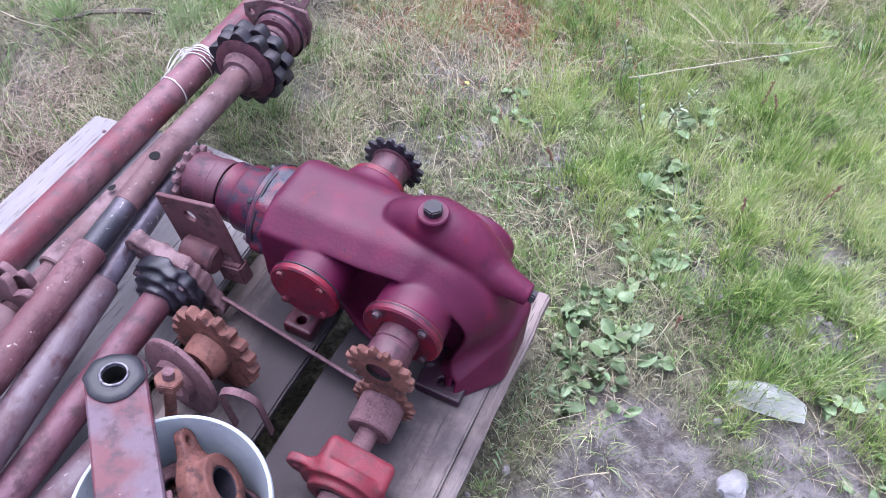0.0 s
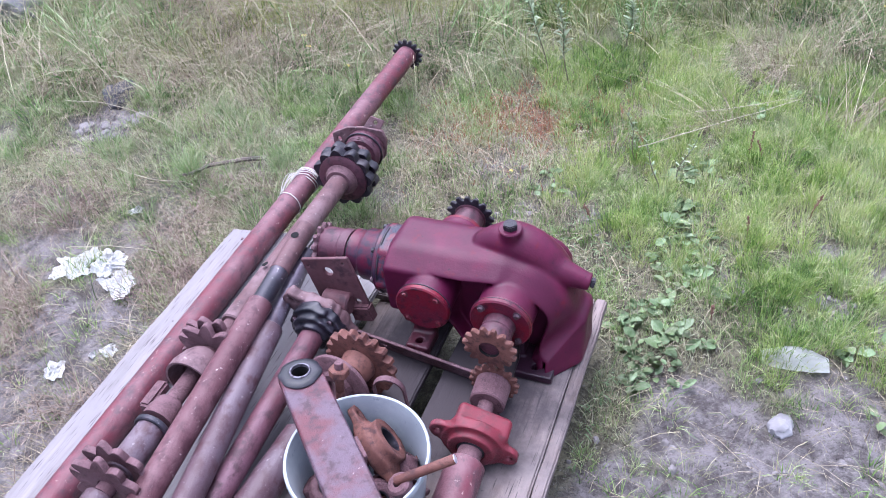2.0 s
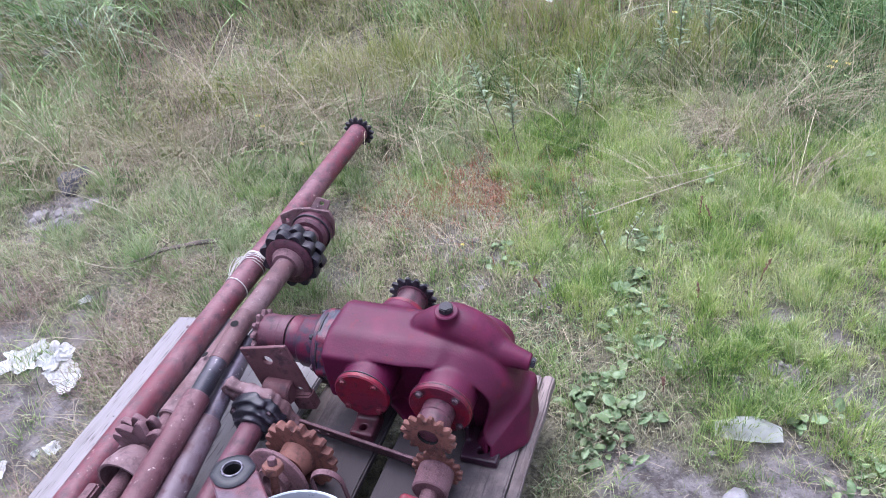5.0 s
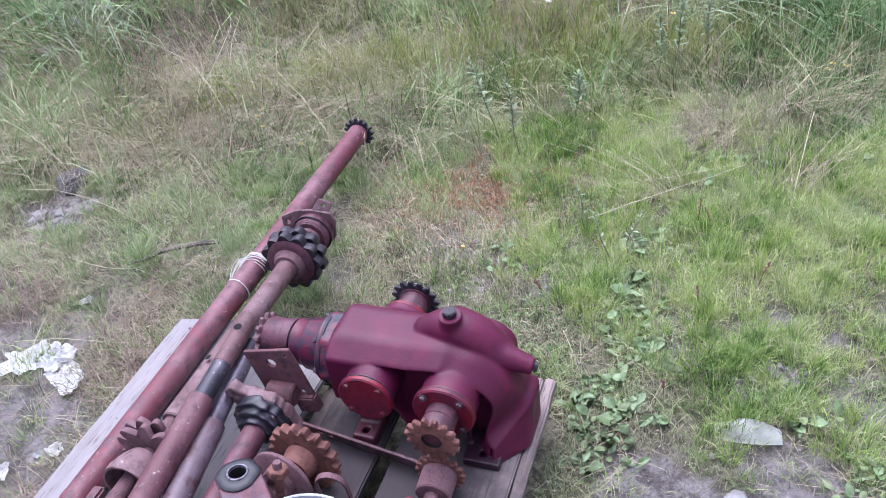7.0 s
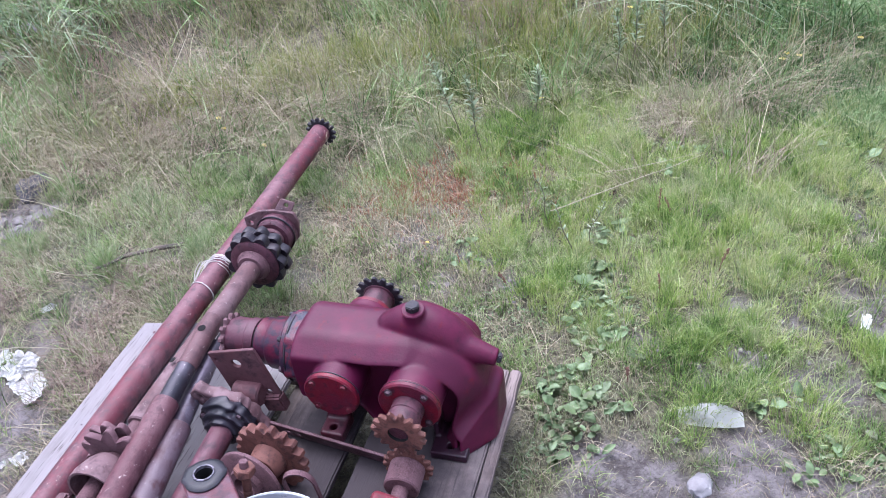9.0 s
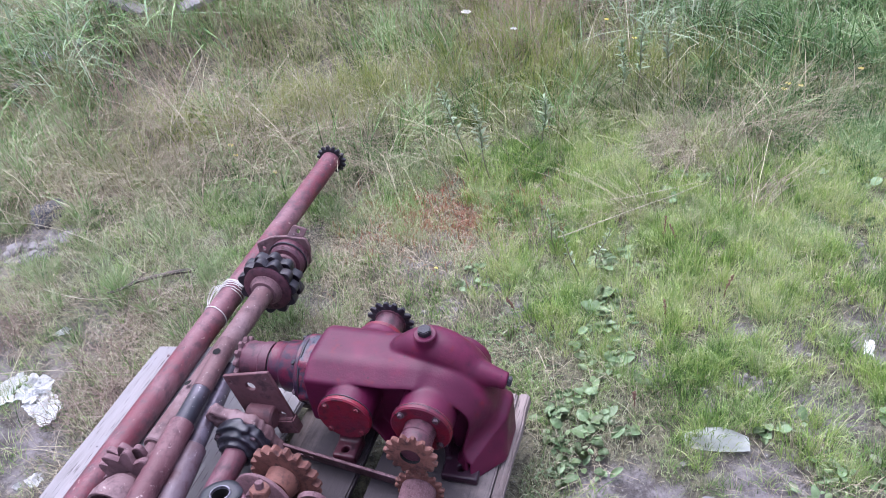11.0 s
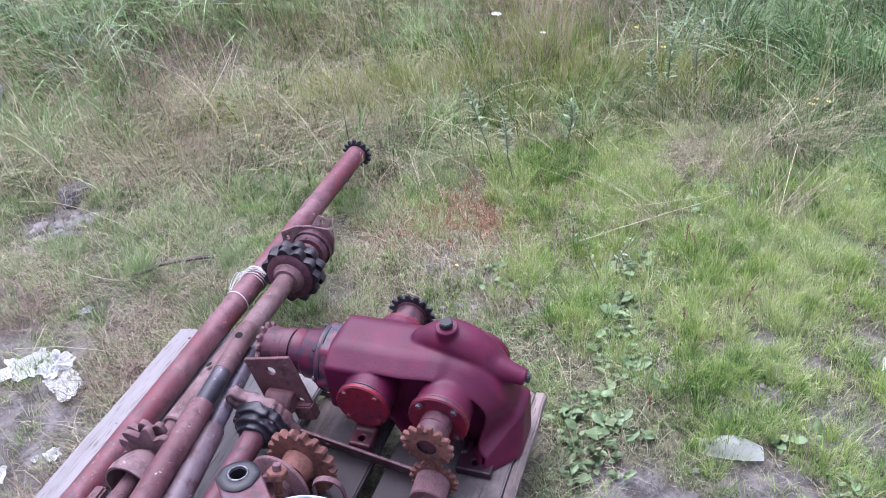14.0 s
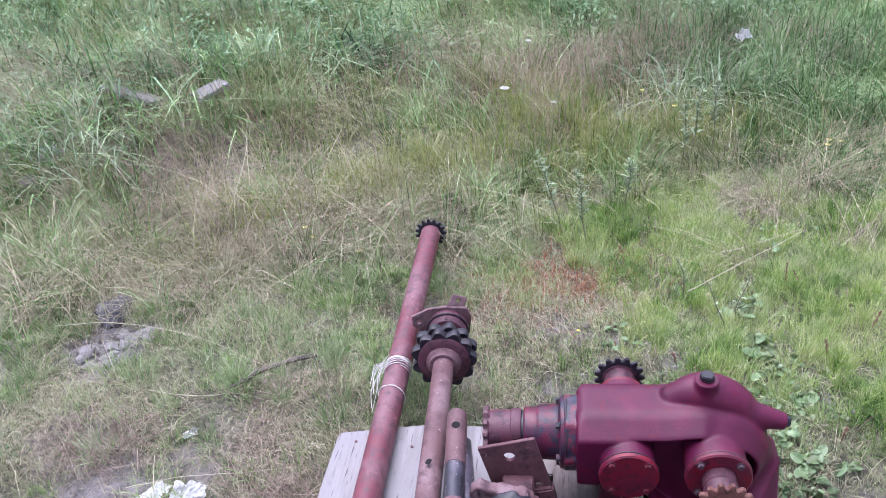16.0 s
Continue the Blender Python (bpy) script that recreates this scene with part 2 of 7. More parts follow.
def leafy(name, cols, rough=0.6, glow=0.25, scale=6.5):
    """Leaf material: one of several tints per island, changed again over the ground by noise."""
    m, n, l, b = nodes_of(name)
    geo = n.new("ShaderNodeNewGeometry")
    cr = n.new("ShaderNodeValToRGB")
    el = cr.color_ramp.elements
    for i, c in enumerate(cols):
        e = el[i] if i < 2 else el.new(0.5)
        e.position, e.color = i / (len(cols) - 1), (*c, 1)
    for i, c in enumerate(cols):
        el[i].position = i / (len(cols) - 1)
    for i, c in enumerate(cols):
        el[i].color = (*c, 1)
    wide = noise_tex(n, l, geo.outputs["Position"], scale * 0.55, 2, 0.5)
    tuft = noise_tex(n, l, geo.outputs["Position"], scale * 3.2, 3, 0.6)
    big = n.new("ShaderNodeMath")
    big.operation = "ADD"
    l.new(wide, big.inputs[0]), l.new(tuft, big.inputs[1])
    k = n.new("ShaderNodeMath")
    k.operation = "MULTIPLY_ADD"
    l.new(big.outputs[0], k.inputs[0])
    k.inputs[1].default_value = 1.5
    s = n.new("ShaderNodeMath")
    s.operation = "MULTIPLY_ADD"
    l.new(geo.outputs["Random Per Island"], s.inputs[0])
    s.inputs[1].default_value, s.inputs[2].default_value = 0.56, -1.31
    l.new(s.outputs[0], k.inputs[2])
    l.new(k.outputs[0], cr.inputs[0])
    l.new(cr.outputs[0], b.inputs["Base Color"])
    b.inputs["Roughness"].default_value = rough
    b.inputs["Specular IOR Level"].default_value = 0.3
    tr = n.new("ShaderNodeBsdfTranslucent")
    l.new(cr.outputs[0], tr.inputs[0])
    mx = n.new("ShaderNodeMixShader")
    mx.inputs[0].default_value = glow
    l.new(b.outputs[0], mx.inputs[1]), l.new(tr.outputs[0], mx.inputs[2])
    l.new(mx.outputs[0], n["Material Output"].inputs[0])
    return m


GRASS_LUSH = leafy("lush_grass", [(0.042, 0.082, 0.022), (0.162, 0.278, 0.074), (0.286, 0.384, 0.136), (0.49, 0.50, 0.30), (0.122, 0.226, 0.076)])
GRASS_FRESH = leafy("fresh_yellow_green_grass", [(0.070, 0.142, 0.030), (0.216, 0.338, 0.074), (0.360, 0.450, 0.134), (0.56, 0.55, 0.30), (0.172, 0.286, 0.078)])
GRASS_TUFT = leafy("cool_green_tuft", [(0.048, 0.088, 0.030), (0.140, 0.235, 0.078), (0.240, 0.330, 0.140), (0.40, 0.43, 0.26), (0.115, 0.205, 0.080)])
GRASS_YELLOW = leafy("yellow_olive_grass", [(0.062, 0.098, 0.018), (0.175, 0.225, 0.042), (0.275, 0.305, 0.080), (0.40, 0.38, 0.17), (0.12, 0.190, 0.038)])
SEED_PINK = leafy("pinkish_seed_heads", [(0.22, 0.135, 0.120), (0.31, 0.215, 0.190), (0.40, 0.300, 0.265)], 0.7, 0.2)
HERB_LEAFY = leafy("leafy_herb", [(0.045, 0.090, 0.036), (0.115, 0.200, 0.085), (0.190, 0.290, 0.145), (0.28, 0.38, 0.23)], 0.55, 0.2)
GRASS_MID = leafy("meadow_grass", [(0.064, 0.086, 0.038), (0.172, 0.212, 0.096), (0.29, 0.300, 0.168), (0.48, 0.440, 0.32), (0.132, 0.202, 0.090)])
GRASS_TALL = leafy("tall_meadow_grass", [(0.030, 0.048, 0.012), (0.118, 0.152, 0.042), (0.200, 0.228, 0.080), (0.38, 0.35, 0.20), (0.080, 0.135, 0.034)])
GRASS_DRY = leafy("dry_grass", [(0.095, 0.072, 0.052), (0.26, 0.210, 0.145), (0.48, 0.415, 0.305), (0.21, 0.190, 0.100), (0.37, 0.310, 0.22)])
GRASS_RED = leafy("reddish_seed_grass", [(0.21, 0.115, 0.095), (0.31, 0.205, 0.170), (0.41, 0.300, 0.255), (0.25, 0.190, 0.115)])
GRASS_DEEP = leafy("deep_green_grass", [(0.022, 0.056, 0.015), (0.115, 0.220, 0.062), (0.250, 0.375, 0.145), (0.50, 0.58, 0.35)])
HERB_PALE = leafy("pale_grey_green_herb", [(0.15, 0.22, 0.12), (0.24, 0.32, 0.19), (0.34, 0.42, 0.28)])
HAY_RUST = leafy("rusty_dry_grass", [(0.095, 0.064, 0.046), (0.235, 0.180, 0.128), (0.40, 0.340, 0.250), (0.165, 0.155, 0.070), (0.31, 0.255, 0.18)])
STEM_PALE = leafy("pale_dry_stem", [(0.24, 0.20, 0.13), (0.36, 0.31, 0.21), (0.47, 0.41, 0.29), (0.32, 0.33, 0.17)], 0.6, 0.15)
HERB_WEED = leafy("pale_weed_leaf", [(0.20, 0.27, 0.15), (0.29, 0.36, 0.22), (0.38, 0.44, 0.31)], 0.6, 0.05)
GRASS_DARK = leafy("dark_rank_grass", [(0.017, 0.044, 0.013), (0.066, 0.132, 0.040), (0.140, 0.235, 0.085), (0.32, 0.40, 0.20)])
GRASS_BLUE = leafy("blue_green_herb", [(0.030, 0.066, 0.028), (0.100, 0.185, 0.082), (0.190, 0.300, 0.150), (0.34, 0.44, 0.28)])
LEAF_MAT = leafy("plantain_leaf", [(0.095, 0.165, 0.070), (0.150, 0.230, 0.105), (0.205, 0.280, 0.150), (0.28, 0.340, 0.215)], 0.5, 0.12, 24.0)
LEAF_DULL = leafy("dull_dock_leaf", [(0.17, 0.21, 0.12), (0.24, 0.26, 0.17), (0.16, 0.24, 0.10), (0.30, 0.32, 0.23)], 0.6, 0.10, 9.0)
BROWN_STRAW = leafy("brown_dead_straw", [(0.090, 0.060, 0.050), (0.20, 0.140, 0.110), (0.36, 0.285, 0.235), (0.15, 0.105, 0.08)])
STRAW = leafy("pale_straw", [(0.34, 0.30, 0.21), (0.44, 0.40, 0.30), (0.40, 0.35, 0.25)], 0.6, 0.1)
RED_WEED = leafy("russet_weed", [(0.23, 0.085, 0.055), (0.32, 0.13, 0.08), (0.27, 0.16, 0.075)], 0.7, 0.3)
YELLOW = leafy("yellow_petal", [(0.66, 0.56, 0.14), (0.74, 0.68, 0.26)], 0.6, 0.3)
WHITE_PETAL = leafy("white_petal", [(0.48, 0.47, 0.42), (0.60, 0.60, 0.55)], 0.6, 0.2)


def plain(name, a, b_, scale, rough, bumpy=0.3, dist=0.003, sss=0.0):
    m, n, l, b = nodes_of(name)
    vec = n.new("ShaderNodeTexCoord").outputs["Object"]
    f = noise_tex(n, l, vec, scale, 6, 0.6)
    g = noise_tex(n, l, vec, scale * 7, 4, 0.6)
    col = mix(n, l, ramp(n, l, f, 0.38, 0.66), a, b_)
    col = mix(n, l, ramp(n, l, g, 0.62, 0.78), col, tuple(c * 0.6 for c in a))
    l.new(col, b.inputs["Base Color"])
    b.inputs["Roughness"].default_value = rough
    bump(n, l, f, b, bumpy, dist)
    if sss:
        b.inputs["Transmission Weight"].default_value = sss
    return m


PAPER = plain("wet_white_paper", (0.62, 0.61, 0.60), (0.72, 0.72, 0.71), 14, 0.8, 0.5, 0.006)
PLASTIC = plain("cloudy_plastic", (0.36, 0.37, 0.34), (0.48, 0.49, 0.46), 10, 0.35, 0.3, 0.003, 0.25)
BUCKET_GREY = plain("grey_bucket_plastic", (0.27, 0.30, 0.34), (0.38, 0.41, 0.44), 9, 0.45, 0.15, 0.001)
ROPE = plain("white_twine", (0.42, 0.39, 0.38), (0.58, 0.54, 0.53), 60, 0.9, 0.6, 0.002)
STONE = plain("grey_clod", (0.15, 0.135, 0.135), (0.22, 0.20, 0.20), 20, 0.9, 0.8, 0.008)
STONE_PALE = plain("pale_rubble", (0.19, 0.18, 0.19), (0.30, 0.29, 0.30), 12, 0.9, 0.8, 0.01)
MORTAR = plain("old_mortar", (0.15, 0.145, 0.155), (0.29, 0.28, 0.30), 9, 0.95, 0.9, 0.012)
OLD_BRICK = plain("old_red_brick", (0.13, 0.050, 0.058), (0.24, 0.130, 0.135), 24, 0.9, 0.8, 0.006)
STONE_DARK = plain("dark_stone", (0.045, 0.044, 0.055), (0.085, 0.082, 0.098), 18, 0.9, 0.8, 0.008)
STEM_DARK = plain("weed_stem", (0.13, 0.115, 0.075), (0.19, 0.16, 0.11), 30, 0.8)
DOCK_BROWN = plain("dry_dock_brown", (0.15, 0.075, 0.055), (0.22, 0.12, 0.09), 40, 0.85)
TWIG_DARK = plain("dark_twig", (0.06, 0.05, 0.042), (0.11, 0.085, 0.07), 30, 0.85)


def soil():
    m, n, l, b = nodes_of("muddy_soil")
    pos = n.new("ShaderNodeNewGeometry").outputs["Position"]
    big = noise_tex(n, l, pos, 2.6, 6, 0.6)
    mid = noise_tex(n, l, pos, 16, 6, 0.65)
    fine = noise_tex(n, l, pos, 110, 5, 0.7)
    col = mix(n, l, ramp(n, l, mid, 0.36, 0.64), (0.088, 0.073, 0.071), (0.262, 0.234, 0.236))
    mask = n.new("ShaderNodeAttribute")
    mask.attribute_name = "turf"
    litter = mix(n, l, ramp(n, l, noise_tex(n, l, pos, 45, 6, 0.7), 0.38, 0.62), (0.058, 0.051, 0.032), (0.190, 0.172, 0.110))
    far = n.new("ShaderNodeAttribute")
    far.attribute_name = "meadow"
    mat = mix(n, l, ramp(n, l, noise_tex(n, l, pos, 30, 6, 0.75), 0.36, 0.64), (0.035, 0.052, 0.018), (0.150, 0.178, 0.070))
    litter = mix(n, l, far.outputs["Fac"], litter, mat)
    col = mix(n, l, mask.outputs["Fac"], col, litter)
    col = mix(n, l, ramp(n, l, fine, 0.56, 0.72), col, (0.27, 0.25, 0.22))
    col = mix(n, l, ramp(n, l, fine, 0.44, 0.30), col, (0.05, 0.045, 0.038))
    l.new(col, b.inputs["Base Color"])
    b.inputs["Roughness"].default_value = 0.88
    h = n.new("ShaderNodeMath")
    h.operation = "ADD"
    l.new(fine, h.inputs[0]), l.new(mid, h.inputs[1])
    bump(n, l, h.outputs[0], b, 1.0, 0.022)
    return m


SOIL = soil()


# ---- mesh helpers ----
def raw_mesh(name, verts, faces_flat, counts, smooth=False):
    me = bpy.data.meshes.new(name)
    me.vertices.add(len(verts))
    me.vertices.foreach_set("co", np.ascontiguousarray(verts, dtype=np.float32).ravel())
    me.loops.add(len(faces_flat))
    me.loops.foreach_set("vertex_index", np.ascontiguousarray(faces_flat, dtype=np.int32))
    me.polygons.add(len(counts))
    starts = np.concatenate(([0], np.cumsum(counts)[:-1])).astype(np.int32)
    me.polygons.foreach_set("loop_start", starts)
    me.polygons.foreach_set("loop_total", np.asarray(counts, dtype=np.int32))
    me.polygons.foreach_set("use_smooth", np.full(len(counts), smooth))
    me.update(calc_edges=True)
    me.validate()
    return me


def thing(name, m, label, category, group="", kind=""):
    ob = new(name)
    ob.empty_display_size = 0.05
    ob.matrix_basis = m
    return tagged(ob, label, category, group, kind)


def mesh_of(name, bm, smooth=True):
    bmesh.ops.recalc_face_normals(bm, faces=bm.faces)
    me = bpy.data.meshes.new(name)
    bm.to_mesh(me)
    bm.free()
    if smooth:
        me.polygons.foreach_set("use_smooth", np.full(len(me.polygons), True))
        me.set_sharp_from_angle(angle=radians(38))
    return me


def part(name, shape, material, parent=None, label="", m=None):
    """Links a bmesh or a mesh as one object under a thing or a part."""
    me = shape if isinstance(shape, bpy.types.Mesh) else mesh_of(name, shape)
    if not me.materials:
        me.materials.append(material)
    ob = new(name, me)
    ob.parent = parent
    if m is not None:
        ob.matrix_basis = m
    return tagged(ob, label)


def along(a, b, roll=0.0):
    """The pose whose z axis runs from a to b."""
    a, b = Vector(a), Vector(b)
    return Matrix.Translation(a) @ (b - a).to_track_quat("Z", "Y").to_matrix().to_4x4() @ pose(0, 0, 0, 0, 0, roll)


def dist(a, b):
    return (Vector(b) - Vector(a)).length


def lathe(profile, seg=28, dent=0.0, seed=0):
    """Turned body round z: profile of (radius, z), closed on itself where radii are above 0."""
    bm = bmesh.new()
    rings = []
    for i, (r, z) in enumerate(profile):
        if r < 1e-6:
            rings.append([bm.verts.new((0, 0, z))])
        else:
            ring = []
            for k in range(seg):
                a = 2 * math.pi * k / seg
                rr = r * (1 + dent * (noise.noise((math.cos(a) * 2 + seed, math.sin(a) * 2, z * 14)) * 1.0))
                ring.append(bm.verts.new((rr * math.cos(a), rr * math.sin(a), z)))
            rings.append(ring)
    for p, q in zip(rings, rings[1:]):
        for k in range(seg):
            j = (k + 1) % seg
            if len(p) == 1 and len(q) == 1:
                continue
            if len(p) == 1:
                bm.faces.new((p[0], q[k], q[j]))
            elif len(q) == 1:
                bm.faces.new((p[k], q[0], p[j]))
            else:
                bm.faces.new((p[k], q[k], q[j], p[j]))
    return bm


def tube_shape(length, r, wall=0.006, seg=28, dent=0.012, seed=0, steps=24):
    """A pipe with open ends and slightly uneven skin."""
    c = min(0.002, wall * 0.3)
    out = [(r - c, 0), (r, c)] + [(r, c + (length - 2 * c) * k / steps) for k in range(1, steps)] + [(r, length - c), (r - c, length)]
    inn = [(r - wall, length), (r - wall, length - 0.12), (0, length - 0.12)]
    first = [(0, 0.12), (r - wall, 0.12), (r - wall, 0)]
    return lathe(first + out + inn, seg, dent, seed)


def rod_shape(length, r, bevel=0.003, seg=24, dent=0.01, seed=0, steps=6):
    return lathe([(0, 0), (r - bevel, 0), (r, bevel)] + [(r, bevel + (length - 2 * bevel) * k / steps) for k in range(1, steps)] + [(r, length - bevel), (r - bevel, length), (0, length)], seg, dent, seed)


def ring_shape(r_in, r_out, length, bevel=0.002, seg=32, dent=0.0, seed=0):
    return lathe([(r_in, 0), (r_out - bevel, 0), (r_out, bevel), (r_out, length - bevel), (r_out - bevel, length), (r_in, length), (r_in, 0)], seg, dent, seed)


def wavy_wheel(teeth, r_root, r_tip, thick, r_bore, seed=0, bent=0.0):
    """A worn chain wheel with rounded wave-like teeth and a stepped face."""
    rnd = random.Random(seed)
    bm = bmesh.new()
    n = teeth * 10
    lean = [bent * (rnd.random() - 0.5) * 2 for _ in range(teeth)]
    high = [1 + (0.22 + bent * 22) * (rnd.random() - 0.6) for _ in range(teeth)]

    def edge(k, grow):
        c = 0.5 + 0.5 * math.cos(2 * math.pi * k / 10)
        return r_root + (r_tip - r_root) * grow * c ** 0.7 * high[((k + 5) // 10) % teeth]

    def loop(z, fn):
        return [bm.verts.new((fn(k) * math.cos(2 * math.pi * k / n), fn(k) * math.sin(2 * math.pi * k / n), z + lean[((k + 5) // 10) % teeth] * max(0, fn(k) - r_root) / (r_tip - r_root))) for k in range(n)]
    rows = [loop(0.004, lambda k: r_bore), loop(0.004, lambda k: r_root * 0.86), loop(0, lambda k: edge(k, 0.96) - 0.0015), loop(thick * 0.1, lambda k: edge(k, 1)), loop(thick * 0.9, lambda k: edge(k, 1)), loop(thick, lambda k: edge(k, 0.96) - 0.0015), loop(thick - 0.004, lambda k: r_root * 0.86), loop(thick - 0.004, lambda k: r_bore)]
    for p, q in zip(rows, rows[1:] + rows[:1]):
        for k in range(n):
            j = (k + 1) % n
            bm.faces.new((p[k], q[k], q[j], p[j]))
    return bm


def sprocket_shape(teeth, r_root, r_tip, thick, r_bore, worn=0.0, seed=0, tooth=0.30):
    """A chain wheel: one plate with teeth, a bore, and chamfered tooth flanks."""
    rnd = random.Random(seed)
    bm = bmesh.new()
    prof = []
    for k in range(teeth):
        a0, p = 2 * math.pi * k / teeth, 2 * math.pi / teeth
        w = 1 + worn * (rnd.random() - 0.6)
        for f, r in ((-0.5, r_root), (-max(0.36, tooth * 0.9), r_root + (r_tip - r_root) * 0.12), (-tooth * 0.75, r_root + (r_tip - r_root) * 0.6), (-tooth * 0.38, r_root + (r_tip - r_root) * w),
                     (tooth * 0.38, r_root + (r_tip - r_root) * w), (tooth * 0.75, r_root + (r_tip - r_root) * 0.6), (max(0.36, tooth * 0.9), r_root + (r_tip - r_root) * 0.12)):
            prof.append((a0 + f * p, r))
    n = len(prof)

    def loop(z, fn):
        return [bm.verts.new((fn(r) * math.cos(a), fn(r) * math.sin(a), z)) for a, r in prof]
    cham = lambda r: r_root - 0.002 + (r - r_root) * 0.90 if r > r_root + 1e-5 else r_root - 0.002
    bore = lambda r: r_bore
    rows = [loop(0, bore), loop(0, cham), loop(thick * 0.14, lambda r: r), loop(thick * 0.86, lambda r: r), loop(thick, cham), loop(thick, bore)]
    for p, q in zip(rows, rows[1:] + rows[:1]):
        for k in range(n):
            j = (k + 1) % n
            bm.faces.new((p[k], q[k], q[j], p[j]))
    return bm


def box_shape(x0, x1, y0, y1, z0, z1, bevel=0.002, rough=0.0, cuts=0, seed=0, segs=2):
    bm = bmesh.new()
    bmesh.ops.create_cube(bm, size=1)
    for v in bm.verts:
        v.co = ((x0 + x1) / 2 + v.co.x * (x1 - x0), (y0 + y1) / 2 + v.co.y * (y1 - y0), (z0 + z1) / 2 + v.co.z * (z1 - z0))
    if cuts:
        bmesh.ops.subdivide_edges(bm, edges=[e for e in bm.edges if abs((e.verts[0].co - e.verts[1].co).y) > 0.5 * (y1 - y0)], cuts=cuts)
    if bevel:
        bmesh.ops.bevel(bm, geom=[e for e in bm.edges if len(e.link_faces) == 2 and e.calc_face_angle(0) > 0.5], offset=bevel, segments=segs, affect="EDGES", clamp_overlap=True)
    if rough:
        for v in bm.verts:
            v.co += Vector((noise.noise((v.co.x * 30 + seed, v.co.y * 9, v.co.z * 30)), 0.4 * noise.noise((v.co.x * 30, v.co.y * 9 + seed, 4)), noise.noise((v.co.x * 20, v.co.y * 6, seed)))) * rough
    return bm


def plate_shape(outline, thick, holes=(), bevel=0.0015, seg=18):
    """A flat plate in local xy with round holes (x, y, r), thick along z."""
    bm = bmesh.new()
    loops = [outline] + [[(hx + hr * math.cos(-2 * math.pi * k / seg), hy + hr * math.sin(-2 * math.pi * k / seg)) for k in range(seg)] for hx, hy, hr in holes]
    edges, rings = [], []
    for lp in loops:
        vs = [bm.verts.new((x, y, 0)) for x, y in lp]
        rings.append(vs)
        edges += [bm.edges.new((vs[i], vs[(i + 1) % len(vs)])) for i in range(len(vs))]
    bmesh.ops.triangle_fill(bm, use_beauty=True, use_dissolve=False, edges=edges)
    faces = list(bm.faces)
    ext = bmesh.ops.extrude_face_region(bm, geom=faces)
    for v in ext["geom"]:
        if isinstance(v, bmesh.types.BMVert):
            v.co.z += thick
    bmesh.ops.recalc_face_normals(bm, faces=bm.faces)
    if bevel:
        bmesh.ops.bevel(bm, geom=[e for e in bm.edges if len(e.link_faces) == 2 and e.calc_face_angle(0) > 0.9], offset=bevel, segments=1, affect="EDGES", clamp_overlap=True)
    return bm


def hex_shape(r, h, bevel=0.0015):
    bm = bmesh.new()
    bmesh.ops.create_cone(bm, cap_ends=True, segments=6, radius1=r, radius2=r, depth=h)
    bmesh.ops.translate(bm, verts=bm.verts, vec=(0, 0, h / 2))
    bmesh.ops.bevel(bm, geom=list(bm.edges), offset=bevel, segments=2, affect="EDGES", clamp_overlap=True)
    return bm


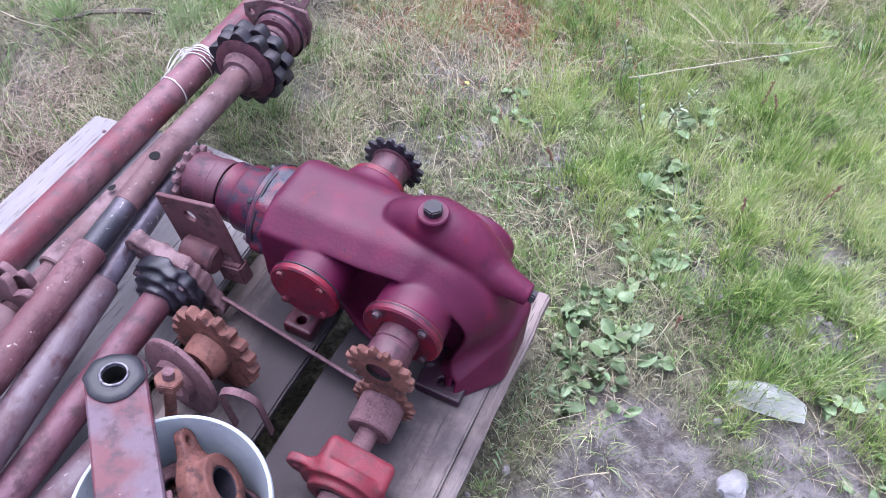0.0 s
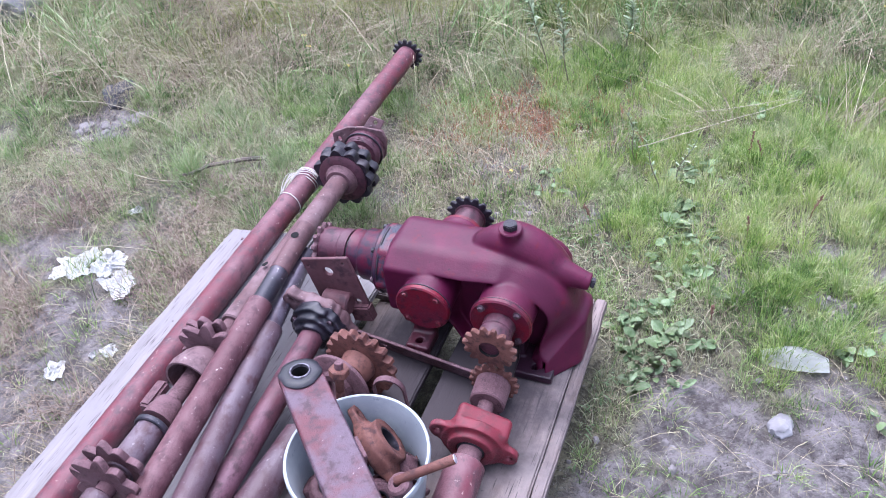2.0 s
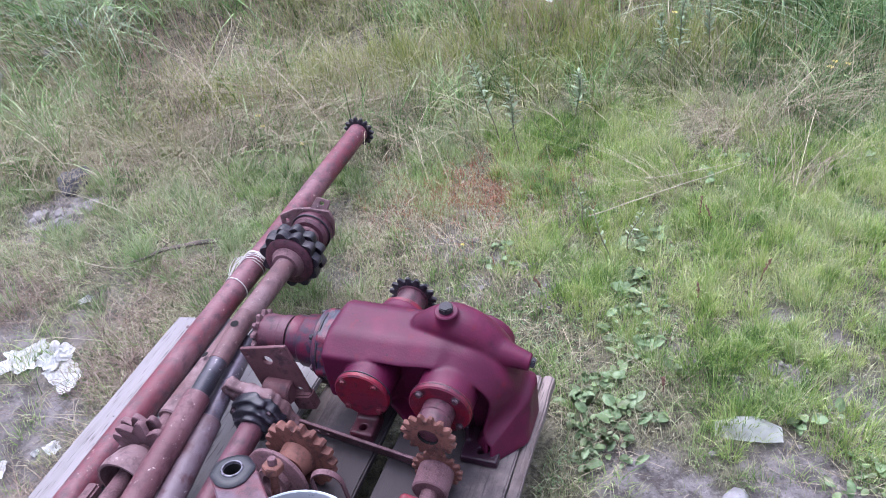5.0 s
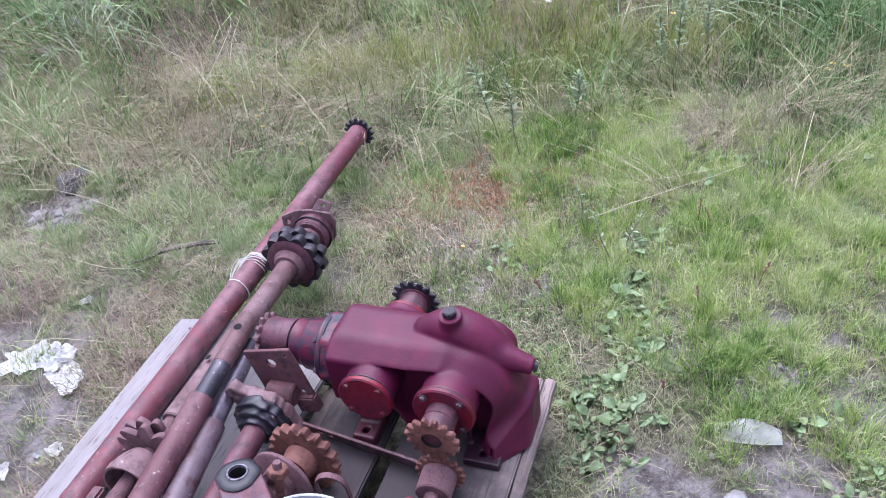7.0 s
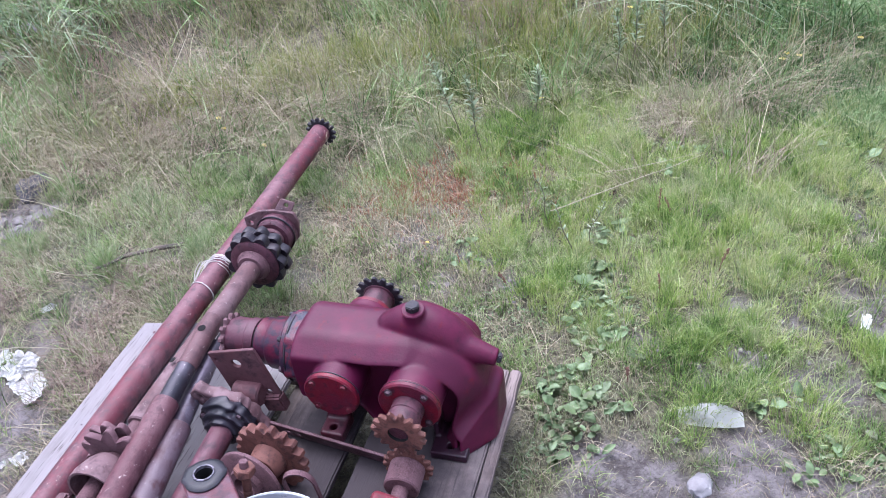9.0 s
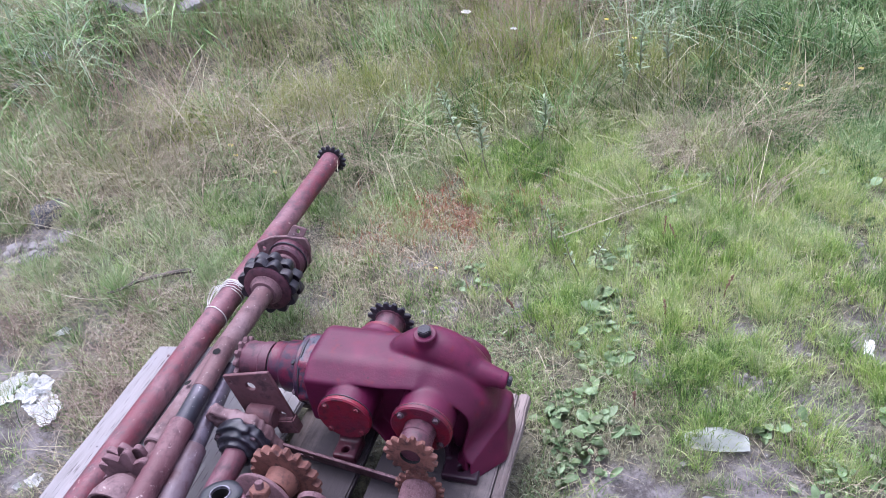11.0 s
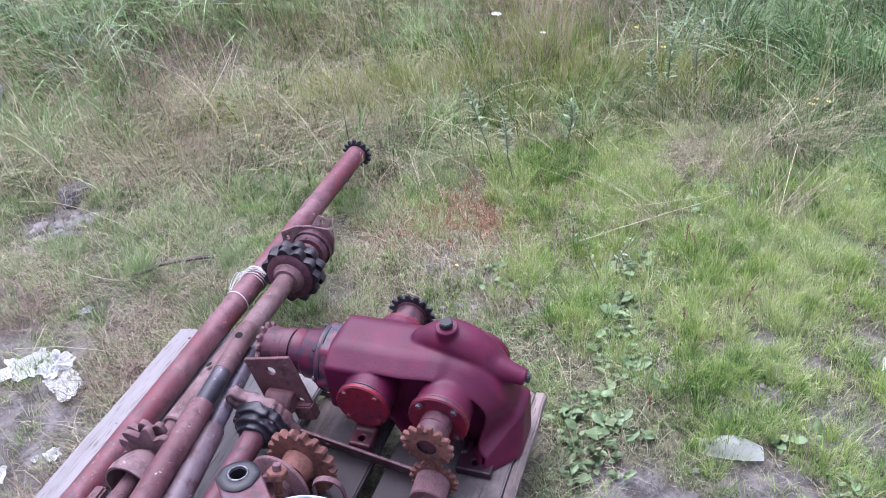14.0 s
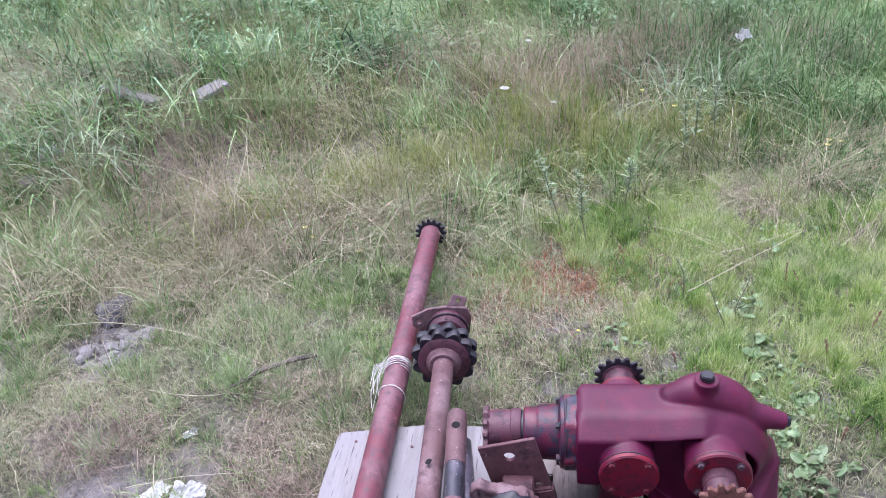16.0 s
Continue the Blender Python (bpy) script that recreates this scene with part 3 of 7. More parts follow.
def casting(name, field, lo, hi, cell):
    """The smooth skin of a solid given by a distance field (negative inside)."""
    lo, hi = np.array(lo), np.array(hi)
    n = np.ceil((hi - lo) / cell).astype(int) + 1
    ax = [lo[i] + np.arange(n[i]) * cell for i in range(3)]
    x, y, z = np.meshgrid(*ax, indexing="ij")
    f = field(x, y, z) + 0.00035 * np.sin(x * 61 + 3 * np.sin(y * 37 + 1)) * np.sin(y * 53 + 3 * np.sin(z * 41 + 2)) * np.sin(z * 67 + 3 * np.sin(x * 29))
    f[0], f[-1], f[:, 0], f[:, -1], f[:, :, 0], f[:, :, -1] = (np.maximum(s, 1e-4) for s in (f[0], f[-1], f[:, 0], f[:, -1], f[:, :, 0], f[:, :, -1]))
    inside = f < 0
    c = tuple(k - 1 for k in n)
    acc, cnt = np.zeros(c + (3,)), np.zeros(c)
    corner = lambda a, i, j, k: a[i:i + c[0], j:j + c[1], k:k + c[2]]
    base = np.stack(np.meshgrid(*(np.arange(k) for k in c), indexing="ij"), -1).astype(float)
    for d in range(3):
        for u in (0, 1):
            for w in (0, 1):
                o = [0, 0, 0]
                o[(d + 1) % 3], o[(d + 2) % 3] = u, w
                e = list(o)
                e[d] = 1
                fa, fb = corner(f, *o), corner(f, *e)
                cross = corner(inside, *o) != corner(inside, *e)
                t = np.where(cross, fa / np.where(fa == fb, 1, fa - fb), 0)
                p = np.zeros(c + (3,)) + np.array(o)
                p[..., d] += t
                acc += np.where(cross[..., None], p, 0)
                cnt += cross
    live = cnt > 0
    ids = np.full(c, -1)
    ids[live] = np.arange(live.sum())
    verts = lo + (base[live] + acc[live] / cnt[live][:, None]) * cell
    for _ in range(2):
        e = cell * 0.3
        g = np.stack([field(*(verts + s).T) - field(*(verts - s).T) for s in np.eye(3) * e], -1) / (2 * e)
        away = field(*verts.T) / np.maximum((g ** 2).sum(-1), 0.15)
        verts = verts - np.clip(away, -0.4 * cell, 0.4 * cell)[:, None] * g
    quads = []
    for d in range(3):
        u, w = (d + 1) % 3, (d + 2) % 3
        sl_a = [slice(1, k) for k in c]
        sl_a[d] = slice(0, c[d])
        sl_b = list(sl_a)
        sl_b[d] = slice(1, c[d] + 1)
        a, b = inside[tuple(sl_a)], inside[tuple(sl_b)]
        for flag, order in ((a & ~b, 1), (~a & b, -1)):
            idx = np.argwhere(flag)
            for k in range(3):
                if k != d:
                    idx[:, k] += 1
            q = []
            for du, dw in ((0, 0), (-1, 0), (-1, -1), (0, -1)):
                j = idx.copy()
                j[:, u] += du
                j[:, w] += dw
                q.append(ids[j[:, 0], j[:, 1], j[:, 2]])
            quads.append(np.stack(q[::order], 1))
    quads = np.concatenate(quads)
    return raw_mesh(name, verts, quads.ravel(), np.full(len(quads), 4), True)


def smin(a, b, k):
    h = np.clip(0.5 + 0.5 * (b - a) / k, 0, 1)
    return b + (a - b) * h - k * h * (1 - h)


def smax(a, b, k):
    return -smin(-a, -b, k)


def f_box(x, y, z, c, h, r=0.0):
    q = [np.abs(v - cc) - hh + r for v, cc, hh in zip((x, y, z), c, h)]
    return np.sqrt(sum(np.maximum(v, 0) ** 2 for v in q)) + np.minimum(np.maximum(np.maximum(q[0], q[1]), q[2]), 0) - r


def f_rod(p, a, b, r0, r1):
    """Tapered round bar from a to b."""
    a, b = np.array(a, float), np.array(b, float)
    d = b - a
    v = np.stack(p, -1) - a
    t = np.clip(v @ d / (d @ d), 0, 1)
    return np.linalg.norm(v - t[..., None] * d, axis=-1) - (r0 + (r1 - r0) * t)


def f_disc(p, axis, c, r, h0, h1):
    """Flat cylinder along an axis index between h0 and h1."""
    q = [p[i] - c[i] for i in range(3) if i != axis]
    return np.maximum(np.hypot(*q) - r, np.maximum(h0 - p[axis], p[axis] - h1))

# ---- ground ----
def spread(core0, core1, cell, reach):
    core = np.arange(core0, core1 + cell / 2, cell)
    out, s = [], cell
    while not out or out[-1] < reach:
        s *= 1.35
        out.append((out[-1] if out else 0) + s)
    out = np.array(out)
    return np.concatenate((core[0] - out[::-1], core, core[-1] + out))


def ground():
    xs, ys = spread(-1.7, 1.9, 0.018, 600), spread(0.2, 2.9, 0.018, 600)
    x, y = np.meshgrid(xs, ys, indexing="ij")
    verts = np.stack((x, y, ground_z(x, y)), -1).reshape(-1, 3)
    i, j = np.meshgrid(np.arange(len(xs) - 1), np.arange(len(ys) - 1), indexing="ij")
    a = (i * len(ys) + j).ravel()
    quads = np.stack((a, a + len(ys), a + len(ys) + 1, a + 1), 1)
    me = raw_mesh("ground", verts, quads.ravel(), np.full(len(quads), 4), True)
    turf = me.attributes.new("turf", "FLOAT", "POINT")
    turf.data.foreach_set("value", (1 - bare(x, y)).ravel().astype(np.float32))
    meadow = me.attributes.new("meadow", "FLOAT", "POINT")
    far = step(0.2, 1.0, np.maximum(np.abs(x) - 1.7 - 0.42 * np.maximum(y - 0.6, 0), 0.2 - y)) + step(6.0, 6.8, y)
    meadow.data.foreach_set("value", np.clip(far, 0, 1).ravel().astype(np.float32))
    me.materials.append(SOIL)
    return tagged(new("ground", me), "damp trodden soil with bare muddy patches under rough grass", "ground", kind="structure")


ground()


# ---- pallet ----
PALLET = pose(-0.657, 1.278, 0, 0, 0, -21)


def pallet():
    p = thing("pallet", PALLET, "weathered grey wooden pallet lying on trodden grass", "pallet")
    for k, (x0, x1, y1, mat) in enumerate(((0.0, 0.232, 0.022, WOOD_PALE), (0.240, 0.475, 0.018, WOOD_PALE), (0.528, 0.690, -0.012, WOOD_BROWN), (0.724, 0.972, 0.0, WOOD_BROWN))):
        bm = box_shape(x0, x1, -1.22, y1, 0.128, 0.150, 0.004 if k else 0.006, 0.0025, 26, k * 3.1)
        if k == 0:
            for v in bm.verts:
                v.co.y -= max(0.0, v.co.y + 0.03) * max(0.0, 0.05 - v.co.x) * 20
                v.co.x += 0.018 * v.co.y * max(0.0, 1 - v.co.x / 0.2)
        if k == 3:
            # splintered outer edge
            for v in bm.verts:
                if v.co.x > 0.93:
                    v.co.x += 0.010 - 0.018 * v.co.y + 0.005 * noise.noise((0, v.co.y * 22, 3)) + 0.003 * noise.noise((2, v.co.y * 70, 3))
        part("board", bm, mat, p)
    strip = box_shape(0.972, 0.998, -1.20, 0.012, 0.112, 0.142, 0.004, 0.003, 26, 8.3)
    for v in strip.verts:
        v.co.x += 0.010 - 0.020 * v.co.y + 0.005 * noise.noise((4, v.co.y * 15, 1))
    part("side_strip", strip, WOOD_BROWN, p, "split weathered edge strip along the outer board")
    for x in (0.03, 0.50, 0.93):
        part("bearer", box_shape(x - 0.028, x + 0.028, -1.215, -0.006, 0.024, 0.104, 0.004, 0.003, 18, x * 5), WOOD_BROWN, p)
    for y in (-0.06, -0.60, -1.16):
        part("crosspiece", box_shape(0.0, 0.985, y - 0.05, y + 0.05, 0.105, 0.127, 0.003, 0.002, 0, y), WOOD_BROWN, p)
    for x in (0.07, 0.50, 0.92):
        part("runner", box_shape(x - 0.05, x + 0.05, -1.22, 0.0, -0.004, 0.023, 0.003, 0.002, 10, x), WOOD_BROWN, p)
    for x, y in ((0.05, -0.05), (0.19, -0.06), (0.06, -0.60), (0.18, -0.61), (0.30, -0.05), (0.58, -0.60), (0.79, -0.60), (0.93, -0.61), (0.80, -0.05), (0.95, -0.06)):
        part("nail", lathe([(0, 0.1502), (0.004, 0.1502), (0.0035, 0.1515), (0, 0.152)], 10), RUST_DULL, p, m=pose(x, y, 0))


pallet()


# ---- gearbox ----
GEARBOX = pose(0.0, 0.78, 0.150, 0, 0, -20)
AX1, AX2, ZC = -0.110, 0.062, 0.165


def gearbox_field(x, y, z):
    p = (x, y, z)
    # outline in the long plane: box to the left, round case to the right, leg below
    left = f_box(x, 0 * y, z, (-0.078, 0, 0.152), (0.134, 1, 0.094), 0.020)
    round_ = np.hypot((x - 0.046) / 0.99, z - 0.103) - 0.147
    leg = f_box(x, 0 * y, z, (0.143, 0, -0.050), (0.068, 1, 0.156), 0.012)
    d2 = smin(smin(left, round_, 0.03), leg, 0.03)
    long_left = f_box(x, 0 * y, z, (-0.178, 0, 0.152), (0.234, 1, 0.094), 0.020)
    d3 = smin(smin(long_left, round_, 0.03), leg, 0.03)
    low = step(0.17, 0.07, z) * step(0.08, 0.15, x)
    # the skirt flares towards the foot
    yf = y + 0.034 * step(0.12, 0.0, z) * step(0.10, 0.15, x)
    # long sloping facet between the crown and the front edge, wider round the leg
    uu, yy = 0.032 + 0.032 * low, 0.052 + 0.022 * low
    front = (1 + d3 / uu - (yf + 0.006) / yy) / np.sqrt(1 / uu ** 2 + 1 / yy ** 2)
    shell = smax(np.maximum(d2, y - 0.170), front, 0.009)
    shell = smax(shell, -0.006 - yf, 0.006)
    shell = smax(shell, (d2 + y - 0.170 + 0.034) * 0.72, 0.014)
    # recess under the front edge
    inner = np.maximum(d3 + uu + 0.003, y - 0.010 - 0.030 * step(-0.082, -0.060, x))
    shell = smax(shell, -smax(inner, -0.112 - x, 0.020), 0.012)
    # closed wall between the two front bosses, standing on the boards
    shell = smin(shell, f_box(x, y, z, (-0.006, 0.112, 0.106), (0.136, 0.044, 0.104), 0.008), 0.010)
    # raised curl over the big wheel, thinning to a nose
    ex, ez = (x - 0.040) / 0.88, z - 0.134
    ang = np.clip(np.arctan2(ez, ex), -0.30, 2.12)
    curl = np.sqrt((ex - 0.118 * np.cos(ang)) ** 2 + (ez - 0.118 * np.sin(ang)) ** 2 + (y - 0.102) ** 2) - 0.046 + 0.014 * step(1.45, 2.12, ang)
    shell = smin(shell, curl, 0.006)
    # spout with plug at the end of the curl
    spout = smax(f_rod(p, (0.120, 0.092, 0.212), (0.207, 0.087, 0.194), 0.034, 0.0185), x * 0.98 - z * 0.2 - 0.170, 0.003)
    shell = smin(shell, spout, 0.006)
    # boss for the filler
    shell = smin(shell, f_disc(p, 2, (0.048, 0.084, 0), 0.022, 0.26, 0.303), 0.006)
    # round bosses behind the two front caps and the rear cap
    shell = smin(shell, f_disc(p, 1, (AX1, 0, ZC - 0.006), 0.0555, -0.034, 0.10), 0.003)
    shell = smin(shell, f_disc(p, 1, (AX2, 0, ZC), 0.0605, -0.034, 0.10), 0.003)
    shell = smin(shell, f_disc(p, 1, (AX2 + 0.026, 0, ZC - 0.016), 0.064, 0.12, 0.184), 0.008)
    shell = smin(shell, f_disc(p, 1, (AX1, 0, ZC - 0.008), 0.056, 0.13, 0.190), 0.012)
    # feet
    shell = smin(shell, f_box(x, y, z, (-0.150, 0.115, 0.040), (0.030, 0.040, 0.040), 0.006), 0.012)
    # left mouth
    shell = smin(shell, f_disc(p, 0, (0, 0.078, 0.158), 0.074, -0.212, -0.17), 0.014)
    return np.maximum(shell, -z)


FOOT_DARK = metal_paint("oily_dark_red", (0.018, 0.006, 0.012), (0.035, 0.010, 0.018), (0.009, 0.006, 0.010), 12, (0.4, 0.65), (0.5, 0.7), (0.25, 0.45), 0.35)
FOOT_RED = metal_paint("dull_red_foot", (0.060, 0.012, 0.018), (0.085, 0.030, 0.038), (0.022, 0.008, 0.011), 12, (0.4, 0.65), (0.5, 0.7), (0.3, 0.5), 0.35)
GREASY_FLANGE = metal_paint("grease_caked_flange", (0.120, 0.008, 0.018), (0.075, 0.010, 0.024), (0.016, 0.012, 0.024), 13, (0.44, 0.58), (0.54, 0.62), (0.18, 0.42), 0.5, shine=0.36, grime=(0.014, 0.014, 0.030), grime_at=(0.46, 0.58))
HUB_RED = metal_paint("dull_purplish_hub", (0.064, 0.018, 0.026), (0.085, 0.034, 0.042), (0.032, 0.013, 0.018), 10, (0.42, 0.66), (0.50, 0.66), (0.34, 0.58), 0.4, shine=0.3)
HUB_DARK = metal_paint("dark_rusty_hub", (0.064, 0.022, 0.028), (0.092, 0.038, 0.046), (0.030, 0.012, 0.016), 12, (0.42, 0.66), (0.48, 0.66), (0.30, 0.55), 0.5)
RED_BOLT = metal_paint("painted_bolt", (0.10, 0.012, 0.018), (0.075, 0.026, 0.030), (0.03, 0.010, 0.012), 30, (0.4, 0.65), (0.5, 0.7), (0.3, 0.55), 0.3)


def bolt(parent, m, r=0.006, h=0.006, material=None, washer=True):
    b = part("bolt", hex_shape(r, h, 0.001), material or BOLT_STEEL, parent, m=m)
    if washer:
        part("washer", ring_shape(r * 0.5, r * 1.35, 0.0015, 0.0004, 16), material or BOLT_STEEL, b, m=pose(0, 0, -0.001))
    return b


def gearbox():
    g = thing("gearbox", GEARBOX, "dark red cast-iron gearbox with sprockets, standing on a wooden pallet", "gearbox")
    part("casing", casting("casing", gearbox_field, (-0.262, -0.060, -0.008), (0.248, 0.215, 0.330), 0.0036), GEAR_RED, g)
    foot = lambda x, y, z: smax(smin(f_box(x, y, z, (0.124, -0.004, 0.011), (0.040, 0.042, 0.010), 0.004), f_box(x, y, z, (0.088, 0.020, 0.030), (0.006, 0.020, 0.030), 0.003), 0.008), -f_disc((x, y, z), 2, (0.124, -0.022, 0), 0.0085, -0.01, 0.06), 0.002)
    part("foot", casting("foot", foot, (0.07, -0.056, -0.004), (0.176, 0.05, 0.07), 0.003), FOOT_DARK, g, "dark oily mounting foot with a bolt hole")
    leg = lambda x, y, z: smax(smin(f_box(x, y, z, (-0.140, -0.014, 0.014), (0.027, 0.032, 0.014), 0.005), f_box(x, y, z, (-0.142, 0.022, 0.070), (0.024, 0.020, 0.068), 0.006), 0.012), -f_disc((x, y, z), 2, (-0.140, -0.026, 0), 0.0085, -0.01, 0.10), 0.002)
    part("foot", casting("foot", leg, (-0.180, -0.056, -0.004), (-0.100, 0.06, 0.15), 0.003), FOOT_RED, g, "dull red mounting foot with a bolt hole")
    # blank cap
    cap = part("cover_plate", ring_shape(0.0, 0.0600, 0.014, 0.003, 40), BRIGHT_RED, g, "bright red round cover plate", pose(AX1, -0.034, ZC - 0.005, 90, 0, 0))
    part("seal", ring_shape(0.048, 0.0606, 0.003, 0.001, 40, 0.006, 4), GREASE, cap, "black grease seal", pose(0, 0, -0.001))
    for k in range(4):
        a = radians(45 + 90 * k)
        bolt(cap, pose(0.049 * math.cos(a), 0.049 * math.sin(a), 0.014, 0, 0, 20 * k), 0.0065, 0.006, RED_BOLT)
    # bearing cap with the output shaft
    cap = part("bearing_cap", ring_shape(0.034, 0.0650, 0.018, 0.003, 40), BRIGHT_RED, g, "bright red bearing cap", pose(AX2, -0.034, ZC + 0.003, 90, 0, 0))
    part("seal", ring_shape(0.050, 0.0656, 0.003, 0.001, 40), GREASE, cap, "black grease seal", pose(0, 0, 0.005))
    for k in range(4):
        a = radians(45 + 90 * k)
        bolt(cap, pose(0.053 * math.cos(a), 0.053 * math.sin(a), 0.018, 0, 0, 15 * k), 0.0065, 0.007)
    sh = part("output_shaft", lathe([(0, 0), (0.033, 0), (0.033, 0.034), (0.031, 0.036), (0.031, 0.040), (0.034, 0.042), (0.034, 0.076), (0.024, 0.076), (0, 0.076)], 32), HUB_DARK, g, "", pose(AX2, -0.038, ZC + 0.003, 90, 0, 0))
    part("sprocket", sprocket_shape(15, 0.045, 0.056, 0.011, 0.021, 0.15, 3, 0.34), RUST, sh, "rust-orange chain sprocket", pose(0, 0, 0.072, 0, 0, 6))
    # closed shallow cup; its near-black colour adds a deep bore's shade
    part("bore", lathe([(0.021, 0.083), (0.021, 0.068), (0, 0.068)], 24), HOLE_SHADE, sh, "shallow bore coloured near-black for its shade")
    # rear output
    back = part("rear_cap", ring_shape(0.020, 0.052, 0.016, 0.003, 36), BRIGHT_RED, g, "red rear bearing cap", pose(AX1, 0.189, ZC - 0.008, -90, 0, 0))
    sh = part("rear_shaft", lathe([(0, 0), (0.034, 0), (0.034, 0.056), (0.038, 0.058), (0.038, 0.074), (0.034, 0.078), (0.020, 0.078), (0.018, 0.070), (0, 0.070)], 30), HUB_DARK, g, "", pose(AX1, 0.195, ZC - 0.008, -90, 0, 0))
    part("sprocket", sprocket_shape(15, 0.047, 0.057, 0.009, 0.014, 0.1, 5, 0.36), SPROCKET_DARK, sh, "black greasy chain sprocket", pose(0, 0, 0.060))
    for k in range(4):
        a = radians(45 + 90 * k)
        bolt(back, pose(0.042 * math.cos(a), 0.042 * math.sin(a), 0.016), 0.006, 0.006)
    # input neck: two bolted flanges, a stepped neck and the hub with its sprocket
    def collar(x, y, z):
        d = f_disc((x, y, z), 2, (0, 0, 0), 0.0735, 0.0, 0.024) - 0.004
        for k in range(6):
            a = radians(25 + 60 * k)
            d = smin(d, f_disc((x, y, z), 2, (0.069 * math.cos(a), 0.069 * math.sin(a), 0), 0.011, 0.001, 0.023) - 0.002, 0.012)
        return d + 0.0012 * np.sin(x * 90 + 2 * np.sin(z * 80)) * np.sin(y * 75 + 2 * np.sin(x * 60))
    mouth = part("mouth_flange", casting("mouth_flange", collar, (-0.094, -0.094, -0.006), (0.094, 0.094, 0.030), 0.0036), GREASY_FLANGE, g, "red mouth flange caked with blue-black grease", pose(-0.209, 0.078, 0.159, 0, -90, 0))
    part("seal", ring_shape(0.060, 0.0800, 0.004, 0.001, 44, 0.006, 5), GREASE, mouth, "black grease seal", pose(0, 0, 0.0225))
    neck = part("input_neck", lathe([(0, 0), (0.0755, 0), (0.0770, 0.0015), (0.0770, 0.009), (0.0750, 0.011), (0.063, 0.014), (0.0595, 0.020), (0.0585, 0.052), (0.0550, 0.058), (0.0525, 0.062), (0.0525, 0.084), (0.050, 0.087), (0, 0.087)], 44, 0.008, 2), GREY_PAINT, g, "dark red input neck smeared with black grease", pose(-0.2355, 0.078, 0.160, 0, -90, 0))
    part("rib", box_shape(-0.010, 0.010, 0.048, 0.070, 0.006, 0.060, 0.005, 0.002, 6, 2.0), GREY_PAINT, neck, "raised cast rib", pose(0, 0, 0, 0, 0, 24))
    for k in range(6):
        a = radians(25 + 60 * k)
        bolt(neck, pose(0.0690 * math.cos(a), 0.0690 * math.sin(a), 0.011, 0, 0, 17 * k), 0.0068, 0.008, BOLT_STEEL if k in (3, 4) else GREASE)
    part("gap_ring", ring_shape(0.030, 0.0445, 0.006, 0.001, 36), GREASE, neck, "black gap before the hub", pose(0, 0, 0.0865))
    sh = part("input_hub", lathe([(0, 0), (0.0475, 0), (0.0485, 0.002), (0.0485, 0.020), (0.0455, 0.023), (0.0455, 0.060), (0.042, 0.072), (0.018, 0.073), (0, 0.073)], 36, 0.006, 4), HUB_RED, g, "dull purplish red input hub", pose(-0.3285, 0.078, 0.160, 0, -90, 0))
    part("sprocket", sprocket_shape(13, 0.043, 0.054, 0.011, 0.018, 0.1, 9, 0.34), RUST_DULL, sh, "brown rusty chain sprocket", pose(0, 0, 0.069))
    # filler and drain plugs
    part("filler_ring", ring_shape(0.0, 0.0245, 0.005, 0.002, 32), GEAR_RED, g, "", pose(0.048, 0.084, 0.302))
    plug = part("filler_plug", hex_shape(0.0155, 0.014, 0.002), SPROCKET_DARK, g, "black hexagonal filler plug", pose(0.048, 0.084, 0.306, 0, 0, 14))
    part("drain_plug", hex_shape(0.012, 0.010, 0.002), SPROCKET_DARK, g, "black hexagonal plug in the spout", pose(0.2125, 0.0865, 0.194, 0, 101, 0))


gearbox()


# ---- long shafts and tubes ----
ARM_RED = metal_paint("dull_red_steel", (0.090, 0.026, 0.030), (0.086, 0.058, 0.068), (0.044, 0.022, 0.026), 9, (0.40, 0.58), (0.46, 0.70), (0.36, 0.64), 0.6, chips=(0.34, 0.26, 0.26), chip_amount=0.69)
def axis_point(a, b, y):
    t = (y - a[1]) / (b[1] - a[1])
    return Vector(a).lerp(Vector(b), t)


T1A, T1B = (-0.228, 2.125, 0.140), (-0.965, 0.08, 0.205)
T2A, T2B = (-0.380, 1.315, 0.215), (-0.675, 0.374, 0.310)
T3A, T3B = (-0.402, 1.055, 0.312), (-0.640, 0.25, 0.292)
T4A, T4B = (-0.405, 1.02, 0.262), (-0.555, 0.29, 0.270)
T5A, T5B = (-0.358, 0.805, 0.238), (-0.545, 0.29, 0.216)


def long_red_tube():
    m = along(T1A, T1B)
    t = thing("long_tube", m, "long faded red tube with an end sprocket, tied with twine", "tube")
    L = dist(T1A, T1B)
    part("pipe", tube_shape(L, 0.0330, 0.006, 32, 0.010, 1, 60), TUBE_RED, t)
    part("sprocket", sprocket_shape(15, 0.042, 0.053, 0.012, 0.028, 0.15, 2, 0.36), SPROCKET_DARK, t, "dark greasy sprocket on the tube end", pose(0, 0, 0.004))


long_red_tube()


HOLE_AT, HOLE_OUT = (-0.491, 0.964, 0.2865), (-0.355, 0.195, 0.914)


